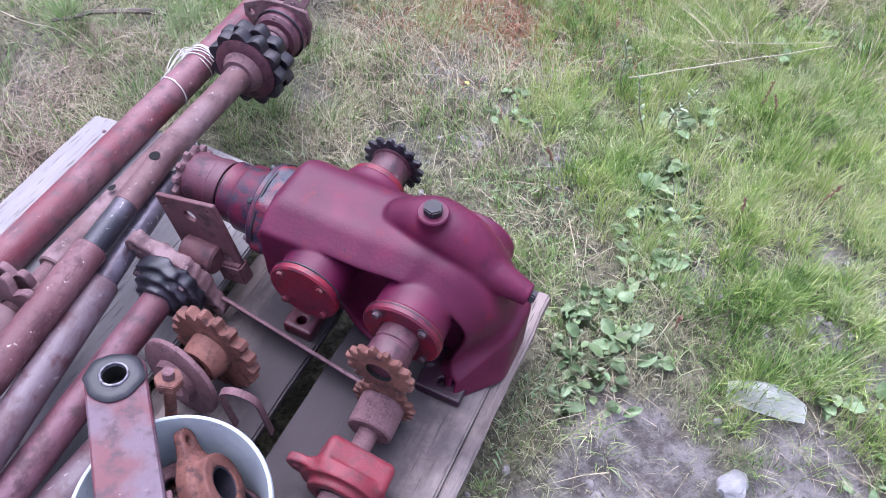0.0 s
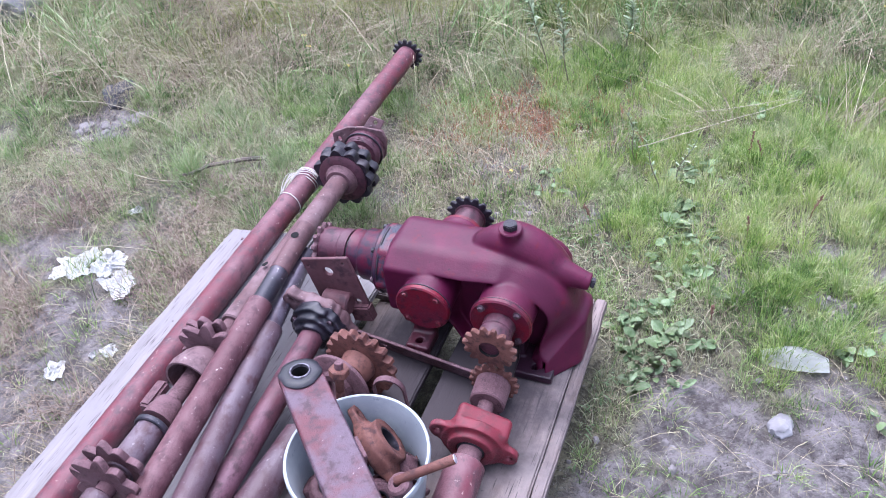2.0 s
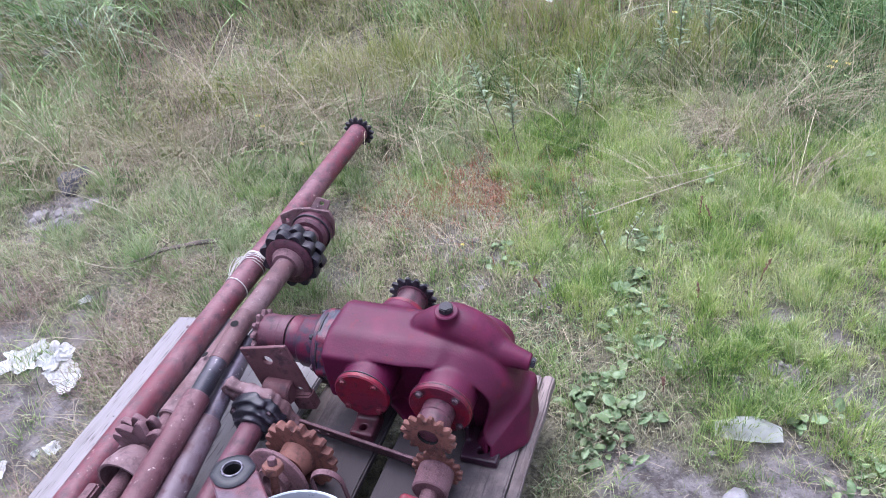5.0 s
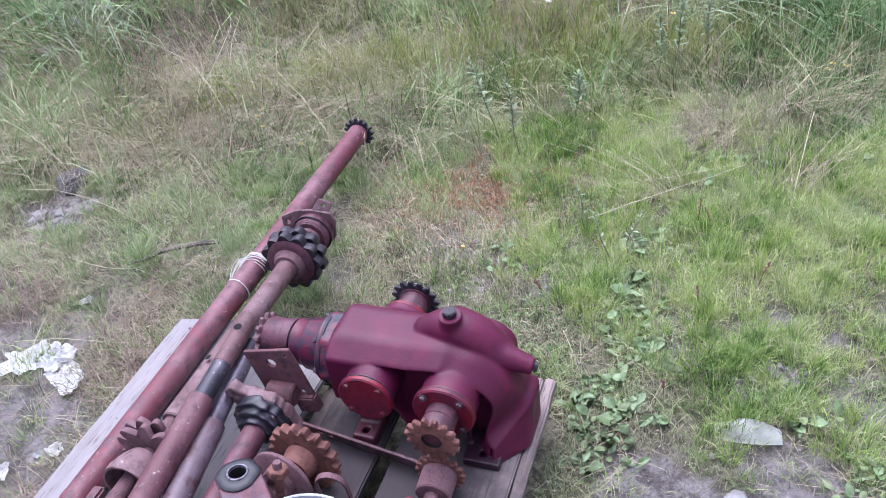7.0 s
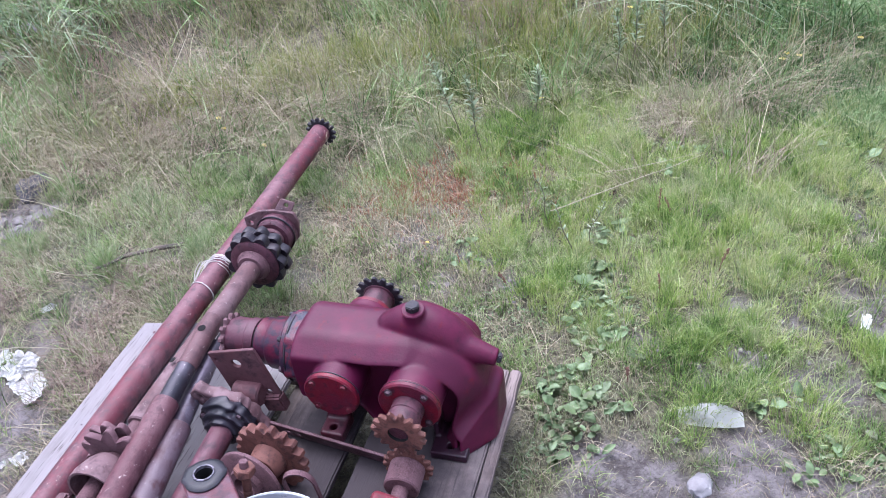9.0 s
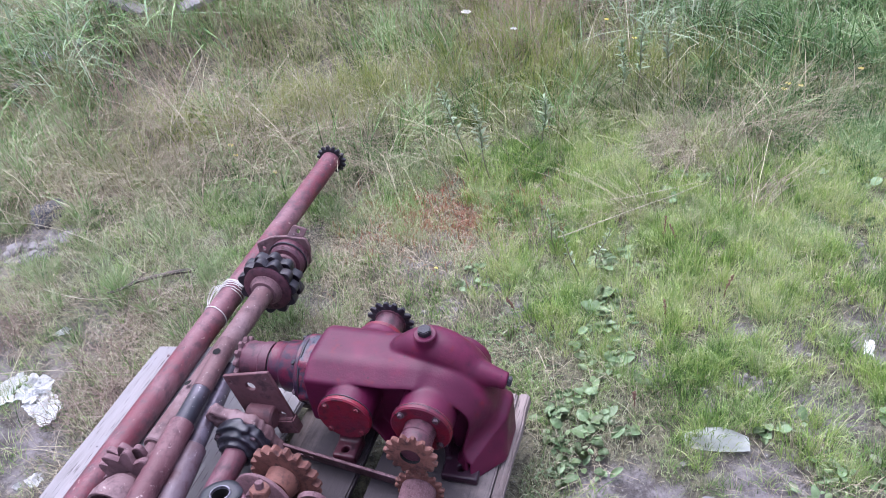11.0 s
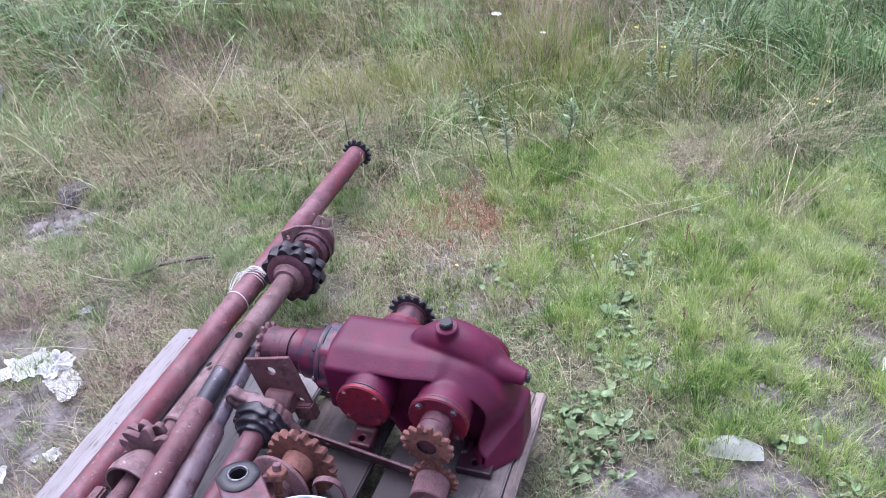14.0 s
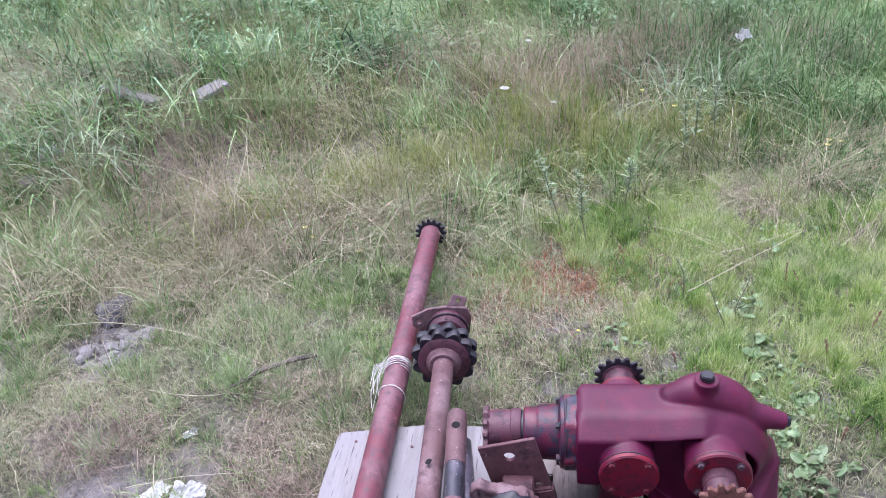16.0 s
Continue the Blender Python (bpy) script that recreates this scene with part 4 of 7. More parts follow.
def sprocket_shaft():
    a, b = axis_point(T2A, T2B, 1.548), axis_point(T2A, T2B, 0.22)
    m = along(a, b)
    s = thing("sprocket_shaft", m, "rusty brown shaft carrying black double sprocket and worn wheels", "shaft")
    at = lambda y: dist(a, axis_point(T2A, T2B, y))
    L = dist(a, b)
    part("bar", rod_shape(at(0.80), 0.0270, 0.003, 28, 0.012, 3, 24), TUBE_BROWN, s)
    part("thin_bar", rod_shape(L - at(0.80) + 0.01, 0.018, 0.003, 24, 0.01, 4, 12), RUST_DULL, s, "brown rusty lower shaft", pose(0, 0, at(0.80) - 0.01))
    part("painted_end", rod_shape(L - at(0.36), 0.0285, 0.003, 24, 0.012, 5, 8), TUBE_GREY, s, "thick greyish shaft end with worn bright patches", pose(0, 0, at(0.36)))
    # far double sprocket
    w = part("double_sprocket", lathe([(0.024, 0.004), (0.050, 0.004), (0.050, 0.048), (0.050, 0.052), (0.0505, 0.058), (0.048, 0.060), (0.024, 0.060)], 36, 0.01, 6), HUB_DARK, s, "rusty wheel body between two sprocket rims", pose(0, 0, at(1.420)))
    part("sprocket_rim", wavy_wheel(11, 0.072, 0.087, 0.027, 0.040, 11), SPROCKET_DARK, w, "black greasy sprocket rim with worn teeth", pose(0, 0, 0.031))
    part("sprocket_rim", wavy_wheel(11, 0.072, 0.087, 0.027, 0.040, 12), SPROCKET_DARK, w, "black greasy sprocket rim with worn teeth", pose(0, 0, 0.0, 0, 0, 12))
    part("wheel_face", lathe([(0.03, 0.054), (0.0690, 0.054), (0.0690, 0.0600), (0.062, 0.0635), (0.046, 0.0655), (0.03, 0.0655)], 36, 0.02, 9), HUB_DARK, w, "rusty brown wheel face")
    part("hub", lathe([(0.0, 0.055), (0.046, 0.055), (0.046, 0.068), (0.040, 0.074), (0.036, 0.084), (0.0, 0.084)], 28, 0.01, 8), RUST_DULL, w, "rusty wheel hub")
    # bearing with bracket beyond it
    br = part("bearing_housing", lathe([(0.016, 0.0), (0.056, 0.0), (0.0575, 0.004), (0.0575, 0.026), (0.053, 0.029), (0.053, 0.040), (0.046, 0.048), (0.034, 0.049), (0.033, 0.044), (0.016, 0.044)], 40, 0.008, 3), HUB_DARK, s, "rusty round bearing housing", pose(0, 0, at(1.526)))
    part("rim_line", ring_shape(0.0565, 0.0588, 0.004, 0.001, 40), GREASE, br, "black grease line", pose(0, 0, 0.026))
    part("inner_race", ring_shape(0.022, 0.034, 0.020, 0.003, 32), RUST_DULL, br, "rusty bearing sleeve", pose(0, 0, 0.040))
    d = (b - a).normalized()
    right = Vector((-d.y, d.x, 0)).normalized()
    up = right.cross(-d) if right.cross(-d).z > 0 else -right.cross(-d)
    flat = Matrix.Translation(axis_point(T2A, T2B, 1.528)) @ Matrix((right, up, right.cross(up))).transposed().to_4x4()
    out = [(-0.098, 0.006), (-0.062, -0.028), (-0.030, -0.052), (0.030, -0.052), (0.058, -0.020), (0.066, 0.030), (0.056, 0.060), (0.004, 0.066), (-0.050, 0.060), (-0.100, 0.036)]
    part("bracket", plate_shape(out, 0.010, [(-0.080, 0.020, 0.007)]), TUBE_BROWN, s, "rusty flat bracket with a bolt hole", m.inverted() @ flat)
    ear = [(-0.002, 0.0), (0.046, 0.0), (0.044, 0.046), (0.004, 0.042)]
    part("bracket_ear", plate_shape(ear, 0.010, [(0.024, 0.030, 0.006)]), TUBE_BROWN, s, "rusty bent ear", m.inverted() @ flat @ pose(-0.002, 0.058, 0.002, -28, 0, -24))
    bolt(br, pose(0.0, 0.046, 0.040), 0.006, 0.006, RUST_DULL)
    # disc laid on the bar; the open hole's shade is its colour
    part("drilled_hole", lathe([(0, 0.0), (0.0075, 0.0), (0.008, 0.0012), (0, 0.0014)], 18), HOLE_SHADE, s, "near-black disc painted as the shade of a drilled hole", m.inverted() @ Matrix.Translation(Vector(HOLE_AT) - 0.0004 * Vector(HOLE_OUT)) @ Vector(HOLE_OUT).to_track_quat("Z", "Y").to_matrix().to_4x4())
    # worn wheels and hub along the shaft
    part("worn_sprocket", wavy_wheel(10, 0.055, 0.076, 0.014, 0.020, 21, 0.007), RUST_DULL, s, "worn brown chain wheel", pose(0, 0, at(0.748)))
    part("worn_sprocket", wavy_wheel(10, 0.055, 0.076, 0.014, 0.020, 22, 0.007), RUST_DULL, s, "worn brown chain wheel", pose(0, 0, at(0.724), 0, 0, 14))
    part("cup_hub", lathe([(0.0, 0), (0.034, 0), (0.036, 0.004), (0.044, 0.020), (0.052, 0.050), (0.052, 0.070), (0.047, 0.070), (0.040, 0.030), (0.018, 0.024), (0.0, 0.024)], 32, 0.012, 9), TUBE_BROWN, s, "rusty cup-shaped hub", pose(0, 0, at(0.700)))
    part("key_lug", box_shape(-0.014, 0.014, -0.012, 0.012, 0.0, 0.070, 0.005, 0.002, 0, 4), RUST_DULL, s, "rusty lug standing off the hub", m.inverted() @ Matrix.Translation((-0.640, 0.628, 0.288)) @ m.to_3x3().to_4x4())
    part("collar", lathe([(0.0, 0), (0.026, 0), (0.030, 0.006), (0.030, 0.020), (0.034, 0.026), (0.034, 0.050), (0.0, 0.050)], 28, 0.02, 5), RUST_DULL, s, "rusty stepped collar", pose(0, 0, at(0.575)))
    part("band", ring_shape(0.030, 0.0365, 0.012, 0.002, 32), STEEL_DARK, s, "dark blue-grey steel band", pose(0, 0, at(0.518)))
    part("sleeve", rod_shape(at(0.41) - at(0.51), 0.0295, 0.003, 28, 0.012, 9, 6), TUBE_GREY, s, "greyish red sleeve", pose(0, 0, at(0.510)))
    part("worn_sprocket", wavy_wheel(10, 0.055, 0.076, 0.014, 0.020, 23, 0.007), RUST_DULL, s, "worn brown chain wheel", pose(0, 0, at(0.422)))
    part("worn_sprocket", wavy_wheel(10, 0.055, 0.076, 0.014, 0.020, 24, 0.007), RUST_DULL, s, "worn brown chain wheel", pose(0, 0, at(0.388), 0, 0, 17))


sprocket_shaft()


TUBE_FLECKED = metal_paint("flecked_red_brown_tube", (0.088, 0.033, 0.036), (0.126, 0.062, 0.062), (0.058, 0.020, 0.024), 9, (0.40, 0.60), (0.46, 0.66), (0.4, 0.7), 0.6, chips=(0.46, 0.37, 0.36), chip_amount=0.662, streak=0.9)


def telescopic_shaft():
    m = along(T3A, T3B)
    s = thing("telescopic_shaft", m, "red-brown telescopic tube with drilled end and bare steel section", "shaft")
    L = dist(T3A, T3B)
    end = part("drilled_end", tube_shape(0.150, 0.0225, 0.005, 28, 0.012, 7, 10), TUBE_BROWN, s, "brown drilled tube end")
    # nothing is cut here: a near-black disc paints the hole's shade
    for z, r in ((0.052, 0.0095),):
        part("drilled_hole", lathe([(0, 0.0), (r * 0.9, 0.0), (r, 0.0012), (0, 0.0014)], 18), HOLE_SHADE, end, "near-black disc painted as the shade of a drilled hole", pose(0, 0, z, 0, 0, HOLE_TURN) @ pose(0, 0.0222, 0, -90, 0, 0))
    part("bare_section", rod_shape(0.110, 0.0215, 0.003, 28, 0.008, 8, 8), STEEL_DARK, s, "dark bare steel section", pose(0, 0, 0.145))
    part("outer_tube", tube_shape(L - 0.245, 0.0275, 0.005, 28, 0.012, 9, 40), TUBE_FLECKED, s, "", pose(0, 0, 0.245))


HOLE_TURN = 0.0
telescopic_shaft()


STEEL_WORN = metal_paint("worn_grey_steel", (0.060, 0.054, 0.062), (0.14, 0.122, 0.135), (0.05, 0.032, 0.038), 10, (0.42, 0.66), (0.50, 0.72), (0.24, 0.46), 0.3, chips=(0.6, 0.58, 0.6), chip_amount=0.66, metallic=0.3, streak=0.9)


def stepped_shaft():
    m = along(T4A, T4B)
    s = thing("stepped_shaft", m, "greyish red steel shaft with a thinner bare end", "shaft")
    L = dist(T4A, T4B)
    part("thin_end", rod_shape(0.245, 0.0215, 0.003, 28, 0.01, 12, 12), STEEL_WORN, s, "worn grey bare steel end")
    part("thick_tube", tube_shape(L - 0.24, 0.0275, 0.006, 28, 0.012, 13, 30), TUBE_GREY, s, "", pose(0, 0, 0.24))


stepped_shaft()


TUBE_DARK = metal_paint("dark_red_brown_tube", (0.082, 0.026, 0.032), (0.125, 0.060, 0.070), (0.050, 0.022, 0.026), 8, (0.38, 0.62), (0.48, 0.66), (0.40, 0.68), 0.6, chips=(0.30, 0.22, 0.22), chip_amount=0.70, streak=0.8)


def flange_tube():
    m = along(T5A, T5B)
    s = thing("flanged_tube", m, "faded red tube ending in a black greasy bearing flange", "tube")
    L = dist(T5A, T5B)
    part("pipe", tube_shape(L - 0.02, 0.0265, 0.006, 28, 0.012, 15, 30), TUBE_DARK, s, "", pose(0, 0, 0.02))

    def fld(x, y, z):
        p = (x, y, z)
        d = f_disc(p, 2, (0, 0, 0), 0.060, -0.016, 0.004)
        d = smin(d, f_disc(p, 2, (0, 0, 0), 0.048, 0.0, 0.018), 0.006)
        d = smin(d, f_disc(p, 2, (0, 0, 0), 0.034, 0.0, 0.030), 0.006)
        return d - 0.002 + 0.0042 * np.sin(x * 95 + 3 * np.sin(y * 60)) * np.sin(y * 88) * np.sin(z * 120 + x * 50)
    part("grease_hub", casting("grease_hub", fld, (-0.07, -0.07, -0.03), (0.07, 0.07, 0.045), 0.0036), GREASE, s, "black grease-covered hub")

    def lug(x, y, z):
        p = (x, y, z)
        d = f_disc(p, 2, (0, 0, 0), 0.056, -0.042, -0.018)
        for k in range(2):
            a = radians(142 + 180 * k)
            e = f_rod((x, y, 0 * z), (0.03 * math.cos(a), 0.03 * math.sin(a), 0), (0.080 * math.cos(a), 0.080 * math.sin(a), 0), 0.042, 0.020)
            d = smin(d, np.maximum(e, np.maximum(-0.042 - z, z + 0.018)), 0.012)
            d = smax(d, -f_disc(p, 2, (0.078 * math.cos(a), 0.078 * math.sin(a), 0), 0.008, -0.05, 0.0), 0.002)
        return d + 0.0022 * np.sin(x * 130 + 2 * np.sin(y * 90)) * np.sin(y * 150 + z * 70)
    part("lug_plate", casting("lug_plate", lug, (-0.125, -0.125, -0.052), (0.125, 0.125, -0.008), 0.004), TUBE_BROWN, s, "rusty two-eared flange plate")
    for k in range(3):
        a = radians(40 + 120 * k)
        bolt(s, pose(0.052 * math.cos(a), 0.052 * math.sin(a), 0.004), 0.007, 0.007, BOLT_STEEL)


flange_tube()


def wide_tube():
    a, b = (-0.372, 0.560, 0.186), (-0.52, 0.26, 0.186)
    s = thing("wide_tube", along(a, b), "dark bluish red wide steel tube lying on the pallet", "tube")
    part("pipe", tube_shape(dist(a, b), 0.036, 0.006, 32, 0.012, 17, 20), TUBE_GREY, s)


wide_tube()


# ---- plates, arm, loose pieces ----
PLATE_RUST = metal_paint("brown_plate_rust", (0.078, 0.030, 0.031), (0.112, 0.052, 0.052), (0.040, 0.018, 0.021), 9, (0.40, 0.64), (0.48, 0.68), (0.5, 0.8), 0.6)


def hole_plate():
    ex = Vector((0.112, -0.039, 0.030)).normalized()
    down = Vector((0.035, -0.018, -0.160)).normalized()
    nrm = ex.cross(-down).normalized()
    up = nrm.cross(ex)
    m = Matrix.Translation((-0.392, 0.925, 0.332)) @ Matrix((ex, up, nrm)).transposed().to_4x4()
    p = thing("hole_plate", m, "rusty flat steel plate with a hole, leaning against the gearbox", "plate")
    def fld(x, y, z):
        d = f_box(x, y, z, (0.063, -0.070, 0.0), (0.061, 0.072, 0.0042), 0.0015)
        for hx, hy, hr in ((0.060, -0.034, 0.0115), (0.014, -0.018, 0.0035), (0.108, -0.014, 0.0035), (0.100, -0.124, 0.0085)):
            d = smax(d, -f_disc((x, y, z), 2, (hx, hy, 0), hr, -1, 1), 0.001)
        return d
    part("sheet", casting("sheet", fld, (-0.006, -0.150, -0.010), (0.132, 0.008, 0.010), 0.0022), PLATE_RUST, p)
    part("boss", rod_shape(0.066, 0.027, 0.004, 28, 0.02, 5, 4), PLATE_RUST, p, "rusty round boss across the plate", pose(0.026, -0.104, 0.016, 0, 90, -14))
    part("lug", box_shape(0.074, 0.128, -0.176, -0.132, -0.010, 0.016, 0.004, 0.004, 8, 3.0), PLATE_RUST, p, "broken rusty lug")


hole_plate()


def flat_bar():
    a, b = Vector((-0.300, 0.823, 0.208)), Vector((-0.014, 0.678, 0.203))
    d = (b - a).normalized()
    side = Vector((-0.45, -0.89, 0)).normalized()
    w = (side * 0.34 + side.cross(d).normalized() * (0.94 if side.cross(d).z > 0 else -0.94)).normalized()
    n = w.cross(d).normalized()
    m = Matrix.Translation(a) @ Matrix((w, d, n)).transposed().to_4x4()
    p = thing("flat_bar", m, "rusty slotted flat bar standing on edge before the gearbox", "bar")
    L = (b - a).length
    part("strip", plate_shape([(-0.056, 0.0), (0.0, 0.0), (0.0, L), (-0.054, L)], 0.007, [(-0.028, 0.060, 0.009), (-0.028, 0.085, 0.009)]), BAR_BROWN, p)


BAR_BROWN = metal_paint("brown_bar", (0.085, 0.040, 0.042), (0.125, 0.070, 0.074), (0.045, 0.021, 0.024), 10, (0.40, 0.64), (0.48, 0.68), (0.45, 0.75), 0.5)
flat_bar()


def rust_gear():
    a, d = Vector((-0.250, 0.716, 0.230)), Vector((-0.42, -0.90, 0.10)).normalized()
    m = along(a, a + d)
    g = thing("loose_gear_wheel", m, "orange rusty sprocket wheel with a long hub, lying loose", "gear wheel")
    part("sprocket", sprocket_shape(18, 0.070, 0.083, 0.020, 0.018, 0.12, 31, 0.34), RUST, g)
    part("hub", lathe([(0.018, -0.004), (0.044, -0.004), (0.040, 0.016), (0.034, 0.050), (0.031, 0.054), (0.018, 0.054), (0.018, 0.0)], 32, 0.01, 5), RUST, g)


rust_gear()


def flange_disc():
    a, d = Vector((-0.293, 0.658, 0.226)), Vector((-0.47, -0.87, 0.14)).normalized()
    f = thing("flange_disc", along(a, a + d), "dull rusty flange disc leaning behind the bucket", "flange")
    part("disc", lathe([(0.024, 0.0), (0.070, 0.0), (0.074, 0.003), (0.074, 0.010), (0.070, 0.013), (0.040, 0.014), (0.037, 0.026), (0.024, 0.026), (0.024, 0.0)], 40, 0.012, 6), RUST_DULL, f)


flange_disc()


def bucket():
    m = pose(-0.223, 0.418, 0.150)
    b = thing("bucket", m, "grey-white plastic bucket filled with rusty machine parts", "bucket")
    prof = [(0, 0.004), (0.100, 0.004), (0.104, 0.008), (0.1265, 0.166), (0.1300, 0.168), (0.1308, 0.171), (0.1300, 0.174), (0.1262, 0.174), (0.1246, 0.168), (0.101, 0.014), (0, 0.012)]
    part("shell", lathe(prof, 56), BUCKET_GREY, b)
    part("rim", lathe([(0.1290, 0.162), (0.1322, 0.165), (0.1324, 0.171), (0.1306, 0.1745), (0.1276, 0.1748), (0.1272, 0.162), (0.1290, 0.162)], 56), BUCKET_GREY, b)


bucket()


def arm():
    a, b = Vector((-0.339, 0.576, 0.352)), Vector((-0.165, 0.205, 0.395))
    ey = (b - a).normalized()
    ex = ey.cross(Vector((0.06, 0.10, 1))).normalized()
    nz = ex.cross(ey)
    m = Matrix.Translation(a) @ Matrix((ex, ey, nz)).transposed().to_4x4()
    p = thing("swing_arm", m, "faded red steel arm with greasy bushed hole, in the bucket", "arm")
    L = (b - a).length
    w = 0.041
    pts = [(w, -0.020), (w * 0.75, -0.034), (-w * 0.75, -0.034), (-w, -0.020), (-w * 1.02, L), (w * 1.02, L)][::-1]
    part("bar", plate_shape(pts, 0.026, [(0, 0, 0.018)], 0.003, 24), ARM_RED, p, m=pose(0, 0, -0.020))
    part("grease_ring", lathe([(0.019, 0.0062), (0.039, 0.0062), (0.040, 0.0090), (0.036, 0.0130), (0.027, 0.0150), (0.020, 0.0140), (0.019, 0.0062)], 48, 0.11, 7), GREASE, p, "black grease round the hole")
    part("bush", ring_shape(0.0172, 0.0205, 0.040, 0.001, 32), WORN_STEEL, p, "grey greasy worn steel bush", pose(0, 0, -0.024))
    # shade inside the bush is put into this cup's near-black colour
    part("bore", lathe([(0.0166, 0.010), (0.0166, -0.022), (0, -0.022)], 24), HOLE_SHADE, p, "shallow bore coloured near-black for its shade")
    part("weld_plate", plate_shape([(-0.016, 0), (0.016, 0), (0.020, 0.055), (-0.02, 0.055)], 0.008, [(0, 0.02, 0.006)]), RUST_DULL, p, "rusty ear", pose(-w - 0.006, 0.185, -0.02, 0, 80, 0))


arm()


def threaded_bolt():
    b = thing("long_bolt", along((-0.286, 0.540, 0.172), (-0.265, 0.586, 0.366)), "long rusty threaded bolt standing head up", "bolt")
    prof = [(0, 0), (0.0075, 0)]
    for k in range(46):
        prof += [(0.0088, 0.003 + k * 0.003), (0.0074, 0.0045 + k * 0.003)]
    prof += [(0.0086, 0.142), (0.0086, 0.180), (0, 0.180)]
    part("shank", lathe(prof, 14), RUST, b)
    part("head", hex_shape(0.0205, 0.016, 0.0015), RUST, b, "", pose(0, 0, 0.178))
    part("collar", ring_shape(0.008, 0.015, 0.005, 0.001, 20), RUST, b, "", pose(0, 0, 0.173))
    part("stud", hex_shape(0.009, 0.016, 0.001), RUST_DULL, b, "", pose(0, 0, 0.192))


threaded_bolt()


def strap_ring():
    r = thing("strap_ring", pose(-0.183, 0.612, 0.150, 5, 0, -8) @ Matrix.Diagonal((1.0, 1.5, 1.18, 1)), "bent rusty strap loop standing beside the bucket", "strap")
    bm = bmesh.new()
    rows = []
    n = 22
    for k in range(n + 1):
        t = k / n
        if t < 0.3:
            c, s_ = -0.030, t / 0.3 * 0.098
        elif t > 0.7:
            c, s_ = 0.030, (1 - t) / 0.3 * 0.098
        else:
            a = math.pi * (1 - (t - 0.3) / 0.4)
            c, s_ = 0.030 * math.cos(a), 0.098 + 0.034 * math.sin(a)
        rows.append((c, s_))
    rings = []
    for k, (c, s_) in enumerate(rows):
        p, q = rows[max(k - 1, 0)], rows[min(k + 1, n)]
        tx, tz = q[0] - p[0], q[1] - p[1]
        ln = math.hypot(tx, tz) or 1
        nx, nz = -tz / ln, tx / ln
        rings.append([bm.verts.new((c + nx * o, y, s_ + nz * o)) for o, y in ((-0.0018, -0.0038), (0.0018, -0.0038), (0.0018, 0.0038), (-0.0018, 0.0038))])
    for p, q in zip(rings, rings[1:]):
        for i in range(4):
            bm.faces.new((p[i], p[(i + 1) % 4], q[(i + 1) % 4], q[i]))
    bm.faces.new(rings[0]), bm.faces.new(rings[-1][::-1])
    part("strap", bm, RUST_DULL, r)


strap_ring()


def bearing_casting(name, m, label, ears=2, r=0.050, hole=0.024, material=None, length=0.03):
    t = thing(name, m, label, "bearing housing")

    def fld(x, y, z):
        p = (x, y, z)
        d = f_disc(p, 2, (0, 0, 0), r * 0.85, 0, length * 1.6)
        d = smin(d, f_disc(p, 2, (0, 0, 0), r, 0, length * 0.8), 0.01)
        for k in range(ears):
            a = 2 * math.pi * k / ears
            e = f_rod((x, y, 0 * z), (0, 0, 0), (r * 1.45 * math.cos(a), r * 1.45 * math.sin(a), 0), r * 0.7, r * 0.34)
            d = smin(d, np.maximum(e, np.maximum(-z, z - 0.014)), 0.014)
            d = smax(d, -f_disc(p, 2, (r * 1.42 * math.cos(a), r * 1.42 * math.sin(a), 0), 0.0075, -0.05, 0.05), 0.002)
        return smax(d, -f_disc(p, 2, (0, 0, 0), hole, -0.1, 0.1), 0.004)
    s = r * 1.95
    part("housing", casting("housing", fld, (-s, -s, -0.008), (s, s, length * 1.6 + 0.008), 0.004), material or RUST_DULL, t)
    part("lining", lathe([(hole * 1.02, length * 1.55), (hole * 0.92, length * 1.5), (hole * 0.92, 0.004), (0, 0.004)], 28), GREASE, t, "dark greasy bore")
    return t


def tilted(at, axis, arm_way):
    """Pose at a place whose z runs along axis and whose x leans along arm_way."""
    z = Vector(axis).normalized()
    y = z.cross(Vector(arm_way)).normalized()
    return Matrix.Translation(at) @ Matrix((y.cross(z), y, z)).transposed().to_4x4()


bearing_casting("bearing_housing", tilted((-0.203, 0.455, 0.272), (0.82, 0.34, 0.46), (-0.60, 0.76, 0.27)), "orange-brown rusty bearing housing lying in the bucket", 2, 0.053, 0.025, RUST, 0.026)
bearing_casting("bearing_housing", pose(-0.205, 0.375, 0.235, 40, 10, 30), "dull rusty bearing housing in the bucket", 2, 0.040, 0.018, RUST_DULL)
bearing_casting("bearing_housing", pose(-0.290, 0.400, 0.205, -30, 25, 80), "dull rusty bearing housing in the bucket", 3, 0.042, 0.018, RUST_DULL)


rnd = random.Random(17)
for k in range(9):
    a, rr = rnd.uniform(0, 6.28), 0.070 * math.sqrt(rnd.random())
    bearing_casting("bearing_housing", pose(-0.223 + rr * math.cos(a), 0.418 + rr * math.sin(a), 0.180 + 0.008 * k, rnd.uniform(-60, 60), rnd.uniform(-60, 60), rnd.uniform(0, 360)), "rusty bearing housing among parts in the bucket", 2 + k % 2, rnd.uniform(0.024, 0.034), 0.012, (RUST_DULL, RUST)[k % 3 == 0], 0.02)


